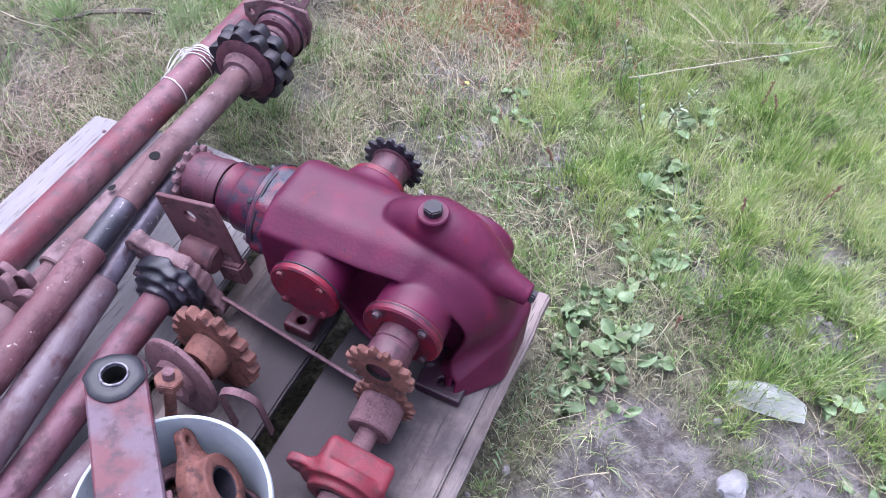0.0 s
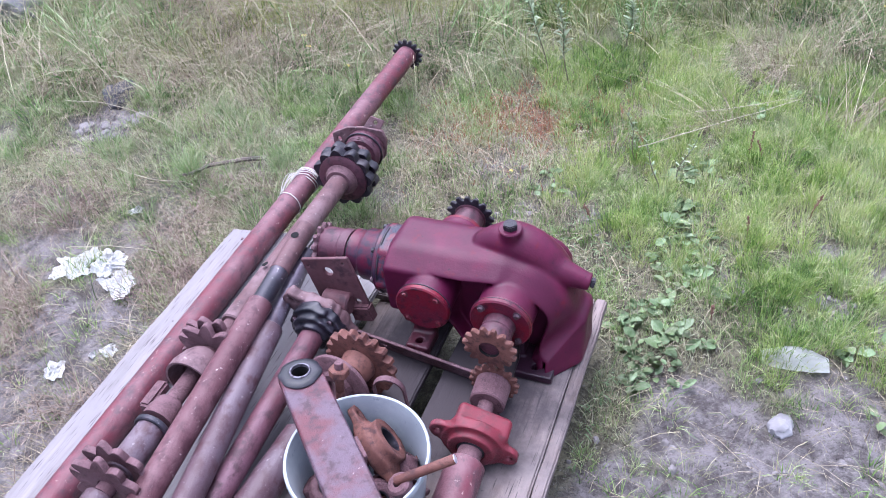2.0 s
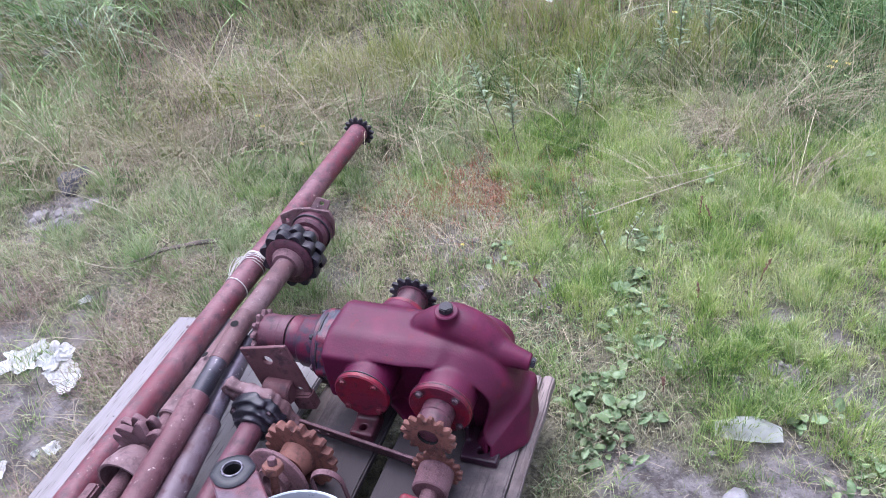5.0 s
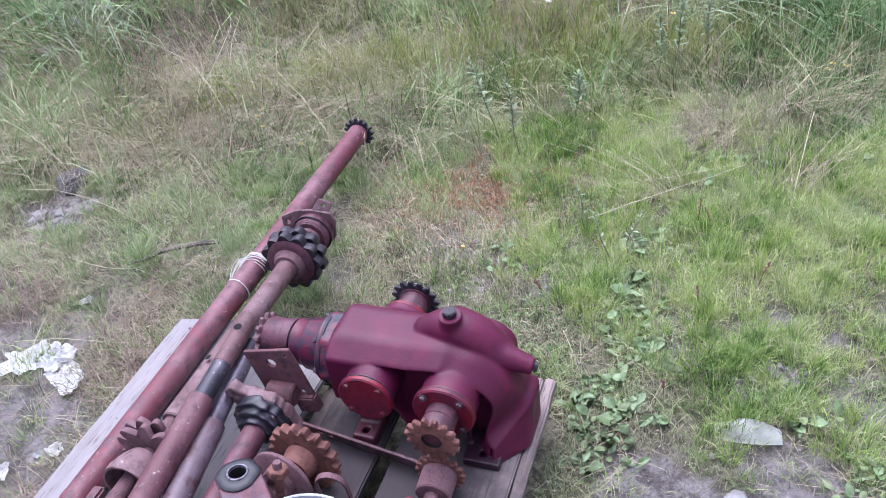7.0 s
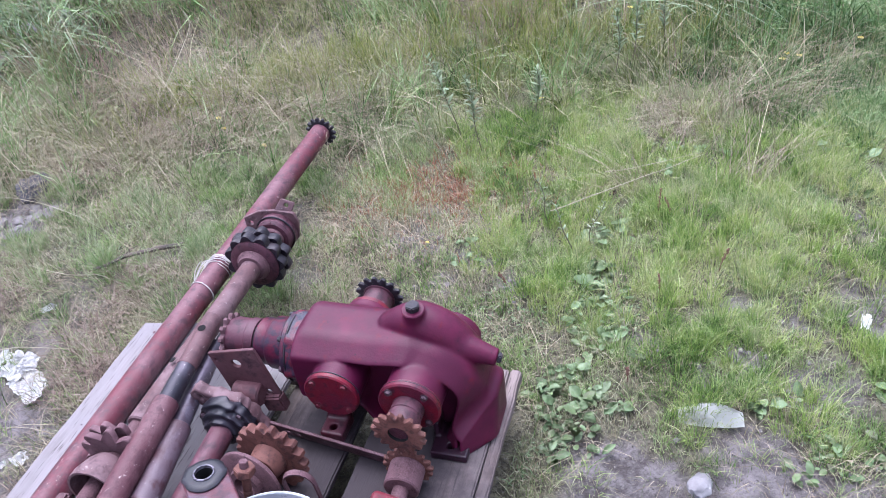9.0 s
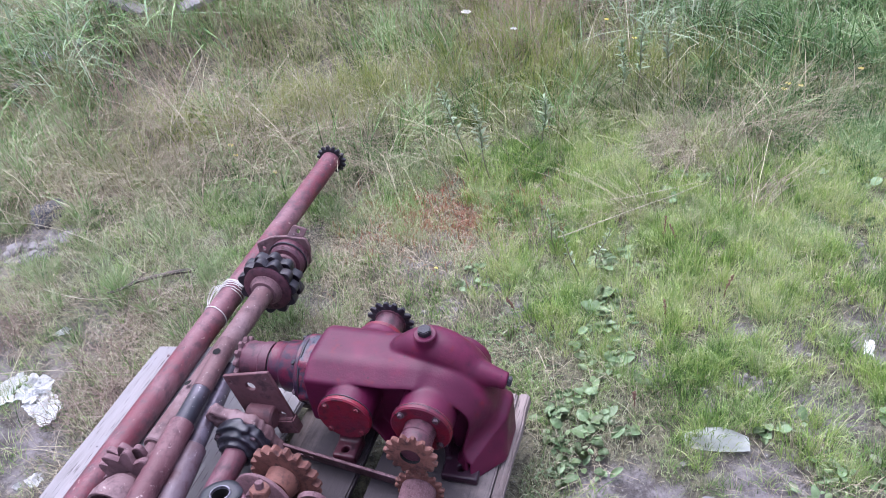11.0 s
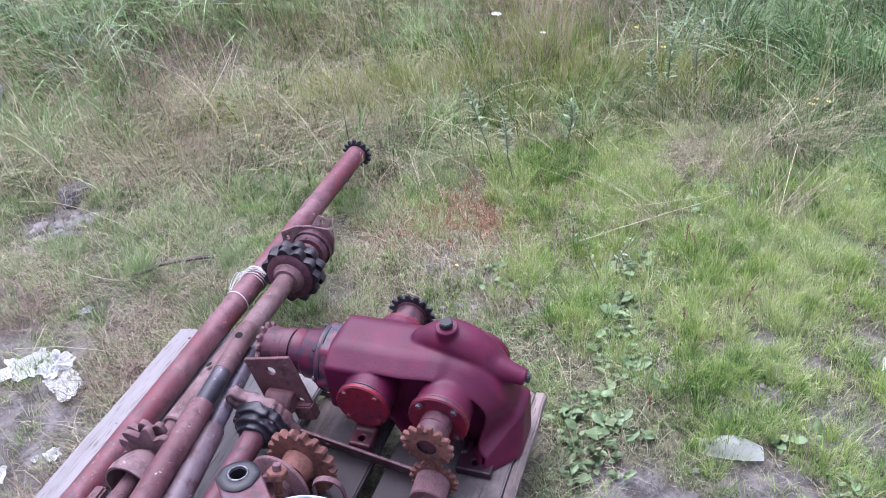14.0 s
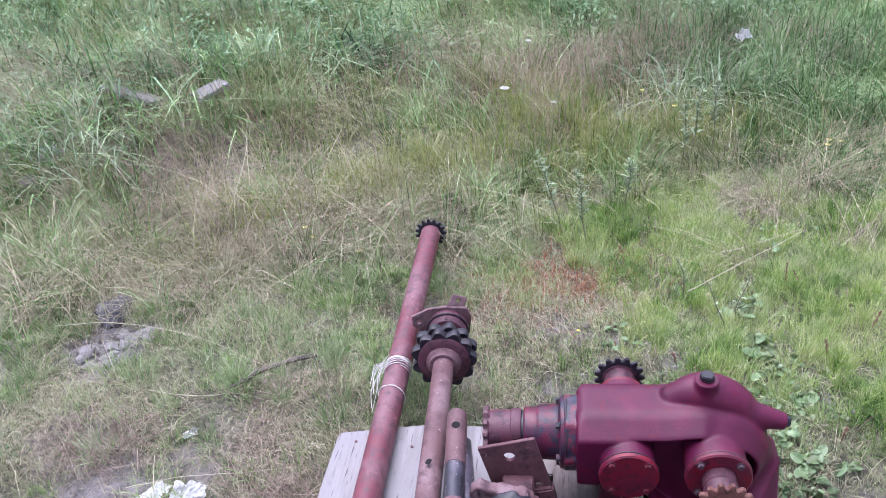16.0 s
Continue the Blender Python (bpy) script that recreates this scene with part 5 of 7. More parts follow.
def bucket_bits():
    rnd = random.Random(5)
    for k in range(24):
        a, rr = rnd.uniform(0, 6.28), 0.090 * math.sqrt(rnd.random())
        b = thing("bolt", pose(-0.226 + rr * math.cos(a), 0.414 + rr * math.sin(a), 0.185 + 0.065 * rnd.random(), rnd.uniform(40, 130), rnd.uniform(0, 60), rnd.uniform(0, 360)), "short rusty hexagon bolt among parts in the bucket", "bolt", "bolts in the bucket")
        part("shank", rod_shape(0.045, 0.007, 0.001, 12, 0, 0, 2), RUST_DULL, b)
        part("head", hex_shape(0.014, 0.010, 0.001), RUST, b, "", pose(0, 0, -0.009))
    a, b_ = Vector((-0.150, 0.356, 0.328)), Vector((-0.044, 0.370, 0.367))
    p = thing("steel_pin", along(a, b_), "rusty round pin with bright cut end, sticking from the bucket", "pin")
    L = dist(a, b_)
    part("rod", rod_shape(L, 0.0085, 0.001, 20, 0.02, 3, 10), RUST, p)
    part("cut_face", lathe([(0, L), (0.008, L), (0.0075, L + 0.0012), (0, L + 0.0015)], 20), CUT_STEEL, p, "bright cut end")
    part("eye", ring_shape(0.008, 0.022, 0.018, 0.004, 24, 0.03, 2), RUST_DULL, p, "rusty eye on the pin", pose(-0.004, 0, 0.004, 90, 0, 0))


bucket_bits()


def flange_shaft():
    """The red flanged bearing with its sprocket, hub and tube in front of the gearbox."""
    a, b = Vector((0.023, 0.662, 0.203)), Vector((-0.094, 0.290, 0.198))
    m = along(a, b)
    s = thing("flanged_shaft", m, "short shaft with rusty sprocket, red flanged bearing and tube", "shaft")
    L = dist(a, b)
    part("sprocket", sprocket_shape(16, 0.043, 0.053, 0.010, 0.016, 0.15, 41, 0.34), RUST, s)
    part("hub", lathe([(0.0, 0.008), (0.037, 0.008), (0.037, 0.060), (0.034, 0.063), (0.018, 0.063), (0.0, 0.063)], 32, 0.008, 3), RUST_DULL, s, "pinkish rusty hub", )
    part("shaft", rod_shape(0.19, 0.0165, 0.002, 24, 0.006, 3, 8), RUST_DULL, s, "", pose(0, 0, 0.0))

    def fld(x, y, z):
        p = (x, y, z)
        body = f_box(x, y, z, (0.004, 0.004, 0.128), (0.055, 0.044, 0.026), 0.012)
        ears = np.minimum(f_rod((x, y, 0 * z), (0, 0, 0), (0.066, 0, 0), 0.057, 0.025), f_rod((x, y, 0 * z), (0, 0, 0), (-0.066, 0, 0), 0.057, 0.025))
        d = smin(body, np.maximum(ears, np.maximum(0.146 - z, z - 0.160)), 0.008)
        d = smin(d, f_disc(p, 2, (0, 0, 0), 0.047, 0.150, 0.176), 0.008)
        d = smin(d, f_disc(p, 2, (0, 0, 0), 0.061, 0.142, 0.163), 0.008)
        for sx in (-1, 1):
            d = smax(d, -f_disc(p, 2, (sx * 0.074, 0, 0), 0.007, 0.05, 0.2), 0.002)
        return smax(d, -f_disc(p, 2, (0, 0, 0), 0.028, 0.166, 0.2), 0.003)
    part("bearing_flange", casting("bearing_flange", fld, (-0.105, -0.065, 0.09), (0.105, 0.065, 0.19), 0.0035), BRIGHT_RED_WORN, s, "bright red two-eared bearing flange with rusty edges", pose(0, 0, 0, 0, 0, -18))
    part("seal", ring_shape(0.015, 0.028, 0.012, 0.002, 28), GREASE, s, "black seal", pose(0, 0, 0.164))
    part("pipe", tube_shape(L - 0.205, 0.038, 0.006, 32, 0.012, 21, 12), TUBE_RED, s, "faded red tube end", pose(0, 0, 0.205))
    part("journal", rod_shape(0.06, 0.024, 0.002, 24, 0.01, 3, 4), RUST_DULL, s, "", pose(0, 0, 0.165))


BRIGHT_RED_WORN = metal_paint("worn_bright_red", (0.140, 0.016, 0.024), (0.165, 0.050, 0.055), (0.066, 0.020, 0.020), 13, (0.40, 0.66), (0.46, 0.76), (0.40, 0.66), 0.5, grime=(0.036, 0.016, 0.018), grime_at=(0.52, 0.80))
flange_shaft()


def twine():
    """White twine wound round the long tube, with loose ends."""
    def cord(parent, pts, r=0.0012):
        cu = bpy.data.curves.new("cord", "CURVE")
        cu.dimensions, cu.bevel_depth, cu.bevel_resolution, cu.resolution_u = "3D", r, 2, 6
        sp = cu.splines.new("NURBS")
        sp.points.add(len(pts) - 1)
        for q, p in zip(sp.points, pts):
            q.co = (*p, 1)
        sp.use_endpoint_u, sp.order_u = True, 4
        cu.materials.append(ROPE)
        ob = new("cord", cu)
        ob.parent = parent
        return ob
    m = along(T1A, T1B)
    t = thing("twine", m, "white twine knotted round the red tube", "twine")
    zs = [dist(T1A, axis_point(T1A, T1B, y)) for y in (1.446, 1.441, 1.436, 1.430, 1.425, 1.418, 1.335, 1.332)]
    for i, z0 in enumerate(zs):
        cord(t, [(0.0352 * math.cos(a), 0.0352 * math.sin(a), z0 + 0.004 * math.sin(a * 1.3 + i) + 0.006 * (a / 6.28)) for a in np.linspace(0.2 * i, 6.5 + 0.2 * i, 22)])
    rnd = random.Random(3)
    for i in range(9):
        z0 = zs[0] + rnd.uniform(-0.02, 0.04)
        a0 = math.pi + rnd.uniform(-0.5, 0.7)
        pts = [(0.036 * math.cos(a0), 0.036 * math.sin(a0), z0)]
        d = Vector((math.cos(a0) * 0.014, math.sin(a0) * 0.006, rnd.uniform(-0.010, 0.018)))
        for k in range(5):
            q = Vector(pts[-1]) + d + Vector((rnd.uniform(-1, 1), rnd.uniform(-1, 1), rnd.uniform(-1, 1))) * 0.008
            d = d * 0.8 + Vector((0.002, -0.005, 0.006))
            pts.append(tuple(q))
        cord(t, pts, 0.0009)


twine()

# ---- litter, stones, weeds ----
def crumple(name, m, sx, sy, h, mat, label, category, seed, n=14, holes=0.0):
    """A crumpled sheet with thickness."""
    rnd = random.Random(seed)
    bm = bmesh.new()
    grid = {}
    for i in range(n + 1):
        for j in range(n + 1):
            u, v = i / n * 2 - 1, j / n * 2 - 1
            k = 1 + 0.5 * noise.noise((u * 1.2 + seed, v * 1.2, seed * 2.0)) + 0.20 * noise.noise((u * 3, v * 3, seed)) + 0.08 * noise.noise((u * 11, v * 11, seed))
            d = max(abs(u), abs(v)) / (math.hypot(u, v) or 1) if (u or v) else 1
            x, y = u * sx * k * (0.55 + 0.45 * d), v * sy * k * (0.55 + 0.45 * d)
            z = h * (0.5 + noise.noise((u * 2.2 + seed, v * 2.2, 0)) + 0.8 * abs(noise.noise((u * 4.5, v * 4.5 + seed, 2))) + 0.35 * abs(noise.noise((u * 11, v * 11 + seed, 2)))) * (1 - 0.5 * max(abs(u), abs(v)) ** 2)
            grid[i, j] = bm.verts.new((x, y, max(z, 0.001)))
    for i in range(n):
        for j in range(n):
            bm.faces.new((grid[i, j], grid[i + 1, j], grid[i + 1, j + 1], grid[i, j + 1]))
    geom = bmesh.ops.solidify(bm, geom=list(bm.faces), thickness=0.0012)
    t = thing(name, m, label, category)
    part("sheet", mesh_of("sheet", bm, False), mat, t)
    return t


def gz(x, y):
    return float(ground_z(np.array([x]), np.array([y]))[0])


for x, y, sx, sy, h, turn, seed in ((-1.185, 1.310, 0.052, 0.050, 0.007, 10, 1), (-1.140, 1.345, 0.030, 0.034, 0.008, 35, 7), (-1.072, 1.300, 0.046, 0.050, 0.018, -28, 2), (-1.030, 1.232, 0.042, 0.060, 0.014, 40, 14)):
    crumple("paper_scrap", pose(x, y, gz(x, y), 0, 0, turn), sx, sy, h, PAPER, "crumpled torn wet white paper lying on muddy ground", "paper", seed, 24)
for x, y, sx, sy, h, turn, seed in ((-1.105, 0.925, 0.026, 0.030, 0.018, 10, 3), (-0.975, 0.985, 0.020, 0.022, 0.016, 40, 4), (-1.062, 1.538, 0.024, 0.012, 0.016, 15, 5), (-1.02, 0.975, 0.010, 0.010, 0.012, 40, 6)):
    crumple("paper_scrap", pose(x, y, gz(x, y), 0, 0, turn), sx, sy, h, PAPER, "small torn white paper scrap on the ground", "paper", seed, 8)
crumple("plastic_scrap", pose(1.165, 1.050, gz(1.165, 1.05) + 0.014, 0, 0, 60), 0.028, 0.012, 0.005, PAPER, "small white plastic strip in the grass", "plastic", 9, 8)
crumple("white_litter", pose(1.56, 3.20, 0.19, 0, 0, 10), 0.036, 0.030, 0.055, PAPER, "white litter caught in tall grass", "litter", 12, 8)


def plastic_lid():
    """A torn piece of cloudy plastic bowl, lying half-moon shaped."""
    t = thing("plastic_piece", pose(0.705, 0.830, gz(0.70, 0.82) + 0.002, 0, 0, -10) @ Matrix.Diagonal((0.84, 0.50, 0.75, 1)), "cloudy white broken plastic lid piece on muddy grass", "plastic")
    bm = bmesh.new()
    n, mrow = 26, 7
    grid = {}
    for i in range(n + 1):
        u = i / n
        for j in range(mrow + 1):
            v = j / mrow
            x = -0.086 + 0.172 * u
            top = 0.030 + 0.020 * math.sin(u * math.pi) ** 0.8 - 0.045 * max(0, u - 0.62)
            low = -0.034 - 0.014 * math.sin(u * math.pi) - 0.02 * u
            y = low + (top - low) * v
            z = 0.004 + 0.030 * math.sin(min(1, v * 1.05) * math.pi * 0.62) * (0.45 + 0.55 * math.sin(math.pi * min(max(u, 0.04), 0.97))) + 0.003 * noise.noise((u * 9, v * 5, 1))
            grid[i, j] = bm.verts.new((x, y, z))
    for i in range(n):
        for j in range(mrow):
            bm.faces.new((grid[i, j], grid[i + 1, j], grid[i + 1, j + 1], grid[i, j + 1]))
    bmesh.ops.solidify(bm, geom=list(bm.faces), thickness=0.0016)
    part("sheet", bm, PLASTIC, t)
    rim = [(-0.086 + 0.172 * k / 30, 0.030 + 0.020 * math.sin(k / 30 * math.pi) ** 0.8 - 0.045 * max(0, k / 30 - 0.62), 0.034 * (0.45 + 0.55 * math.sin(math.pi * min(max(k / 30, 0.04), 0.97)))) for k in range(31)]
    cu = bmesh.new()
    prev = None
    for p in rim:
        ring = [cu.verts.new((p[0], p[1] + 0.0025 * math.cos(a), p[2] - 0.002 + 0.0025 * math.sin(a))) for a in (0.3, 1.9, 3.4, 5.0)]
        if prev:
            for k in range(4):
                cu.faces.new((prev[k], prev[(k + 1) % 4], ring[(k + 1) % 4], ring[k]))
        prev = ring
    part("rolled_rim", cu, PLASTIC, t)


plastic_lid()


def rock(name, x, y, s, mat, label, seed, flat=0.6, sink=0.3):
    bm = bmesh.new()
    bmesh.ops.create_icosphere(bm, subdivisions=3, radius=1)
    for v in bm.verts:
        k = 1 + 0.35 * noise.noise(v.co * 1.3 + Vector((seed, 0, 0))) + 0.16 * noise.noise(v.co * 3.4 + Vector((0, seed, 0)))
        v.co = Vector((v.co.x * s * k, v.co.y * s * k * 0.8, v.co.z * s * k * flat))
    ob = part(name, bm, mat, None)
    ob.matrix_basis = pose(x, y, gz(x, y) + s * flat * (1 - 2 * sink) * 0.6, 0, 0, seed * 40)
    return tagged(ob, label, "stone", "stones on the ground")


rock("stone", 0.632, 0.662, 0.030, STONE_PALE, "pale grey pebble set in mud", 1.0, 0.6)
rock("stone", -1.320, 2.235, 0.074, STONE_DARK, "dark grey stone in the grass", 2.0, 0.6, 0.15)
rnd = random.Random(11)
for k in range(26):
    a, r = rnd.uniform(0, 6.28), 0.12 * math.sqrt(rnd.random())
    rock("stone", -1.32 + r * math.cos(a), 2.04 + r * math.sin(a) * 0.8, rnd.uniform(0.010, 0.032), STONE, "grey clod of dry earth", 3 + k * 0.37, 0.45, 0.45)
for k in range(110):
    bx, by, r, s = BARE[rnd.randrange(0, 18)]
    x, y = bx + rnd.uniform(-1, 1) * r, by + rnd.uniform(-1, 1) * r
    rock("stone", x, y, rnd.uniform(0.004, 0.011), STONE, "small grey pebble in mud", 40 + k * 0.61, 0.7)


def masonry_lump():
    """A broken lump of old wall: rough pale mortar with red bricks set in its upper side."""
    w = thing("masonry_lump", pose(-2.20, 3.16, -0.03, 8, 8, 24), "broken lump of pale mortar with red bricks in tall grass", "rubble")
    body = lambda x, y, z: f_box(x, y, z, (0, 0, 0.06), (0.20, 0.30, 0.13), 0.03) + 0.022 * np.sin(x * 23 + 2 * np.sin(y * 17)) * np.sin(y * 19 + 2 * np.sin(z * 21)) + 0.010 * np.sin(x * 61 + y * 47) * np.sin(z * 53 + y * 37)
    part("mortar", casting("mortar", body, (-0.27, -0.37, -0.10), (0.27, 0.37, 0.26), 0.014), MORTAR, w)
    r = random.Random(4)
    for k, (x, y) in enumerate(((0.08, -0.24), (0.07, -0.12), (0.05, 0.0), (0.06, 0.12), (0.04, 0.24), (-0.10, -0.16), (-0.11, 0.02), (-0.09, 0.18))):
        part("brick", box_shape(-0.055, 0.055, -0.036, 0.036, -0.05, 0.030, 0.008, 0.004, 4, k * 1.3), OLD_BRICK, w, "", pose(x, y, 0.168, r.uniform(-8, 8), r.uniform(-8, 8), r.uniform(-14, 14)))


masonry_lump()
rock("rubble_stone", -1.66, 3.42, 0.075, STONE_PALE, "pale grey rubble stone in tall grass", 71.0, 0.7, 0.1)
rock("rubble_stone", -1.52, 3.50, 0.050, STONE_PALE, "pale grey rubble stone in tall grass", 72.3, 0.7, 0.1)
rock("rubble_stone", -1.76, 3.30, 0.045, STONE_PALE, "pale grey rubble stone in tall grass", 73.1, 0.7, 0.1)


def weathered_planks():
    for k, (x, y, L, turn, lift) in enumerate(((-1.31, 3.73, 0.36, 49, 0.222), (-0.94, 3.63, 0.17, -59, 0.215))):
        t = thing("old_plank", pose(x, y, lift, 6, 10 - 6 * k, turn), "weathered grey board end lying in tall grass", "plank", "old planks")
        part("board", box_shape(-0.045, 0.045, -L / 2, L / 2, -0.012, 0.012, 0.003, 0.003, 6, k * 2.0), WOOD_PALE, t)


weathered_planks()


# ---- grass ----
def blades(name, x, y, height, width, bend, mat, label, seg=3, droop=0.0, lean=None, z=None, category="grass", loose=0.7):
    """Grass blades as one object: thin tapered strips, each curving over to one side."""
    n = len(x)
    az = rng.uniform(0, 2 * np.pi, n)
    lean_az = rng.uniform(0, 2 * np.pi, n) if lean is None else lean + rng.normal(0, loose, n)
    z0 = (ground_z(x, y) if z is None else z) - 0.004
    b = np.abs(rng.normal(bend, bend * 0.6, n))
    wx, wy = np.cos(az), np.sin(az)
    lx, ly = np.cos(lean_az), np.sin(lean_az)
    verts = np.zeros((n, 2 * seg + 1, 3))
    for k in range(seg + 1):
        t = k / seg
        out = height * b * t ** 1.7
        up = height * (t - np.clip(b, 0, 1.4) * 0.42 * t ** 2.2) - height * droop * t ** 3
        cx, cy, cz = x + lx * out, y + ly * out, z0 + np.maximum(up, 0.004 * t)
        w = width * (1 - t) ** 0.7 * 0.5 if k < seg else 0
        if k == seg:
            verts[:, 2 * seg] = np.stack((cx, cy, cz), -1)
        else:
            verts[:, 2 * k] = np.stack((cx - wx * w, cy - wy * w, cz), -1)
            verts[:, 2 * k + 1] = np.stack((cx + wx * w, cy + wy * w, cz), -1)
    m = 2 * seg + 1
    loops, counts = [], []
    for k in range(seg - 1):
        loops += [2 * k, 2 * k + 1, 2 * k + 3, 2 * k + 2]
        counts.append(4)
    loops += [2 * seg - 2, 2 * seg - 1, 2 * seg]
    counts.append(3)
    idx = (np.arange(n)[:, None] * m + np.array(loops)).ravel()
    me = raw_mesh(name, verts.reshape(-1, 3), idx, np.tile(counts, n), False)
    me.materials.append(mat)
    return tagged(new(name, me), label, category, kind="stuff")


def leaf_cloud(name, x, y, z, length, width, mat, label, category, steep):
    """Many small folded leaves as one object, each pointing its own way."""
    n = len(x)
    az, tilt, roll = rng.uniform(0, 2 * np.pi, n), rng.normal(0.2, steep, n), rng.normal(0, 0.5, n)
    d = np.stack((np.cos(az) * np.cos(tilt), np.sin(az) * np.cos(tilt), np.sin(tilt)), -1)
    side = np.stack((-np.sin(az), np.cos(az), roll), -1)
    side /= np.linalg.norm(side, axis=-1)[:, None]
    up = np.cross(d, side)
    p = np.stack((x, y, z), -1)
    mid = p + d * (length * 0.45)[:, None] + up * (width * 0.3)[:, None]
    tip = p + d * length[:, None] - np.array((0, 0, 1)) * (length * 0.12)[:, None]
    verts = np.stack((p, mid - side * width[:, None], tip, mid + side * width[:, None]), 1)
    idx = (np.arange(n)[:, None] * 4 + np.array((0, 1, 2, 0, 2, 3))).ravel()
    me = raw_mesh(name, verts.reshape(-1, 3), idx, np.full(2 * n, 3), False)
    me.materials.append(mat)
    return tagged(new(name, me), label, category, kind="stuff")


def on_pallet(x, y, pad=0.0):
    u = (x + 0.657) * 0.9336 - (y - 1.278) * 0.3584
    v = (x + 0.657) * 0.3584 + (y - 1.278) * 0.9336
    return (u > -pad) & (u < 1.0 + pad) & (v < pad) & (v > -1.25 - pad)


def scatter(n, x0, x1, y0, y1, chance):
    """Points over a rectangle, kept where chance(x, y) says so."""
    x, y = rng.uniform(x0, x1, n), rng.uniform(y0, y1, n)
    keep = rng.random(n) < chance(x, y)
    return x[keep], y[keep]


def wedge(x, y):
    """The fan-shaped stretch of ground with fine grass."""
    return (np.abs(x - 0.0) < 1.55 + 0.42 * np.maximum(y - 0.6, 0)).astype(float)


def lushness(x, y):
    """1 in the bright green turf beside the pallet, 0 in the dry and trodden parts."""
    g = np.exp(-(((x - 0.95) / 0.75) ** 2 + ((y - 1.55) / 0.75) ** 2))
    h = 0.75 * np.exp(-(((x - 0.25) / 0.55) ** 2 + ((y - 1.95) / 0.40) ** 2)) + 0.30 * np.exp(-(((x - 0.40) / 0.25) ** 2 + ((y - 1.5) / 0.2) ** 2)) + 0.60 * np.exp(-(((x + 0.75) / 0.50) ** 2 + ((y - 2.05) / 0.35) ** 2))
    h = h + 0.42 * np.exp(-(((x - 1.00) / 0.50) ** 2 + ((y - 0.88) / 0.30) ** 2)) + 0.30 * np.exp(-(((x - 1.7) / 0.5) ** 2 + ((y - 1.3) / 0.5) ** 2))
    return np.clip(g * 0.95 + h + 0.5 * (vnoise(x, y, 0.25, 21) - 0.5), 0, 1)


def tufts(x, y, cell=0.10, seed=31):
    return step(0.36, 0.62, 0.6 * vnoise(x, y, cell, seed) + 0.4 * vnoise(x, y, cell * 0.4, seed + 1))


def open_spot(x, y):
    """Less growth round the old planks and the far litter."""
    return (1 - 0.8 * np.exp(-(((x + 1.16) / 0.26) ** 2 + ((y - 3.58) / 0.16) ** 2))) * (1 - 0.8 * np.exp(-(((x - 1.54) / 0.16) ** 2 + ((y - 3.14) / 0.18) ** 2)))


def trodden(x, y):
    """Little green survives on the trampled strip beside the pale boards."""
    return 1 - 0.72 * step(-0.70, -0.85, x) * step(1.62, 1.40, y) * step(0.30, 0.50, vnoise(x, y, 0.16, 191))


def worn_thin(x, y):
    """The dry worn stretch behind the gearbox."""
    return np.exp(-(((x - 0.12) / 0.34) ** 2 + ((y - 1.58) / 0.26) ** 2)) * step(0.25, 0.6, vnoise(x, y, 0.13, 211))


def clear(x, y):
    return (1 - bare(x, y)) * (~on_pallet(x, y, 0.01))


def comb(x, y, cell=0.6, seed=101):
    """Direction in which the grass lies, the same for neighbours."""
    return 2 * np.pi * 1.3 * (0.75 * vnoise(x, y, cell, seed) + 0.25 * vnoise(x, y, cell * 0.35, seed + 1)) - 1.2


def clumps(n, each, radius, x0, x1, y0, y1, chance):
    """Blade roots gathered in clumps, and the direction from each clump's middle outward."""
    cx, cy = scatter(n, x0, x1, y0, y1, chance)
    count = rng.poisson(each, len(cx)) + 3
    size = radius * rng.uniform(0.5, 1.4, len(cx))
    i = np.repeat(np.arange(len(cx)), count)
    a, r = rng.uniform(0, 2 * np.pi, len(i)), np.sqrt(rng.random(len(i))) * size[i]
    return cx[i] + r * np.cos(a), cy[i] + r * np.sin(a), a, (size / radius)[i]


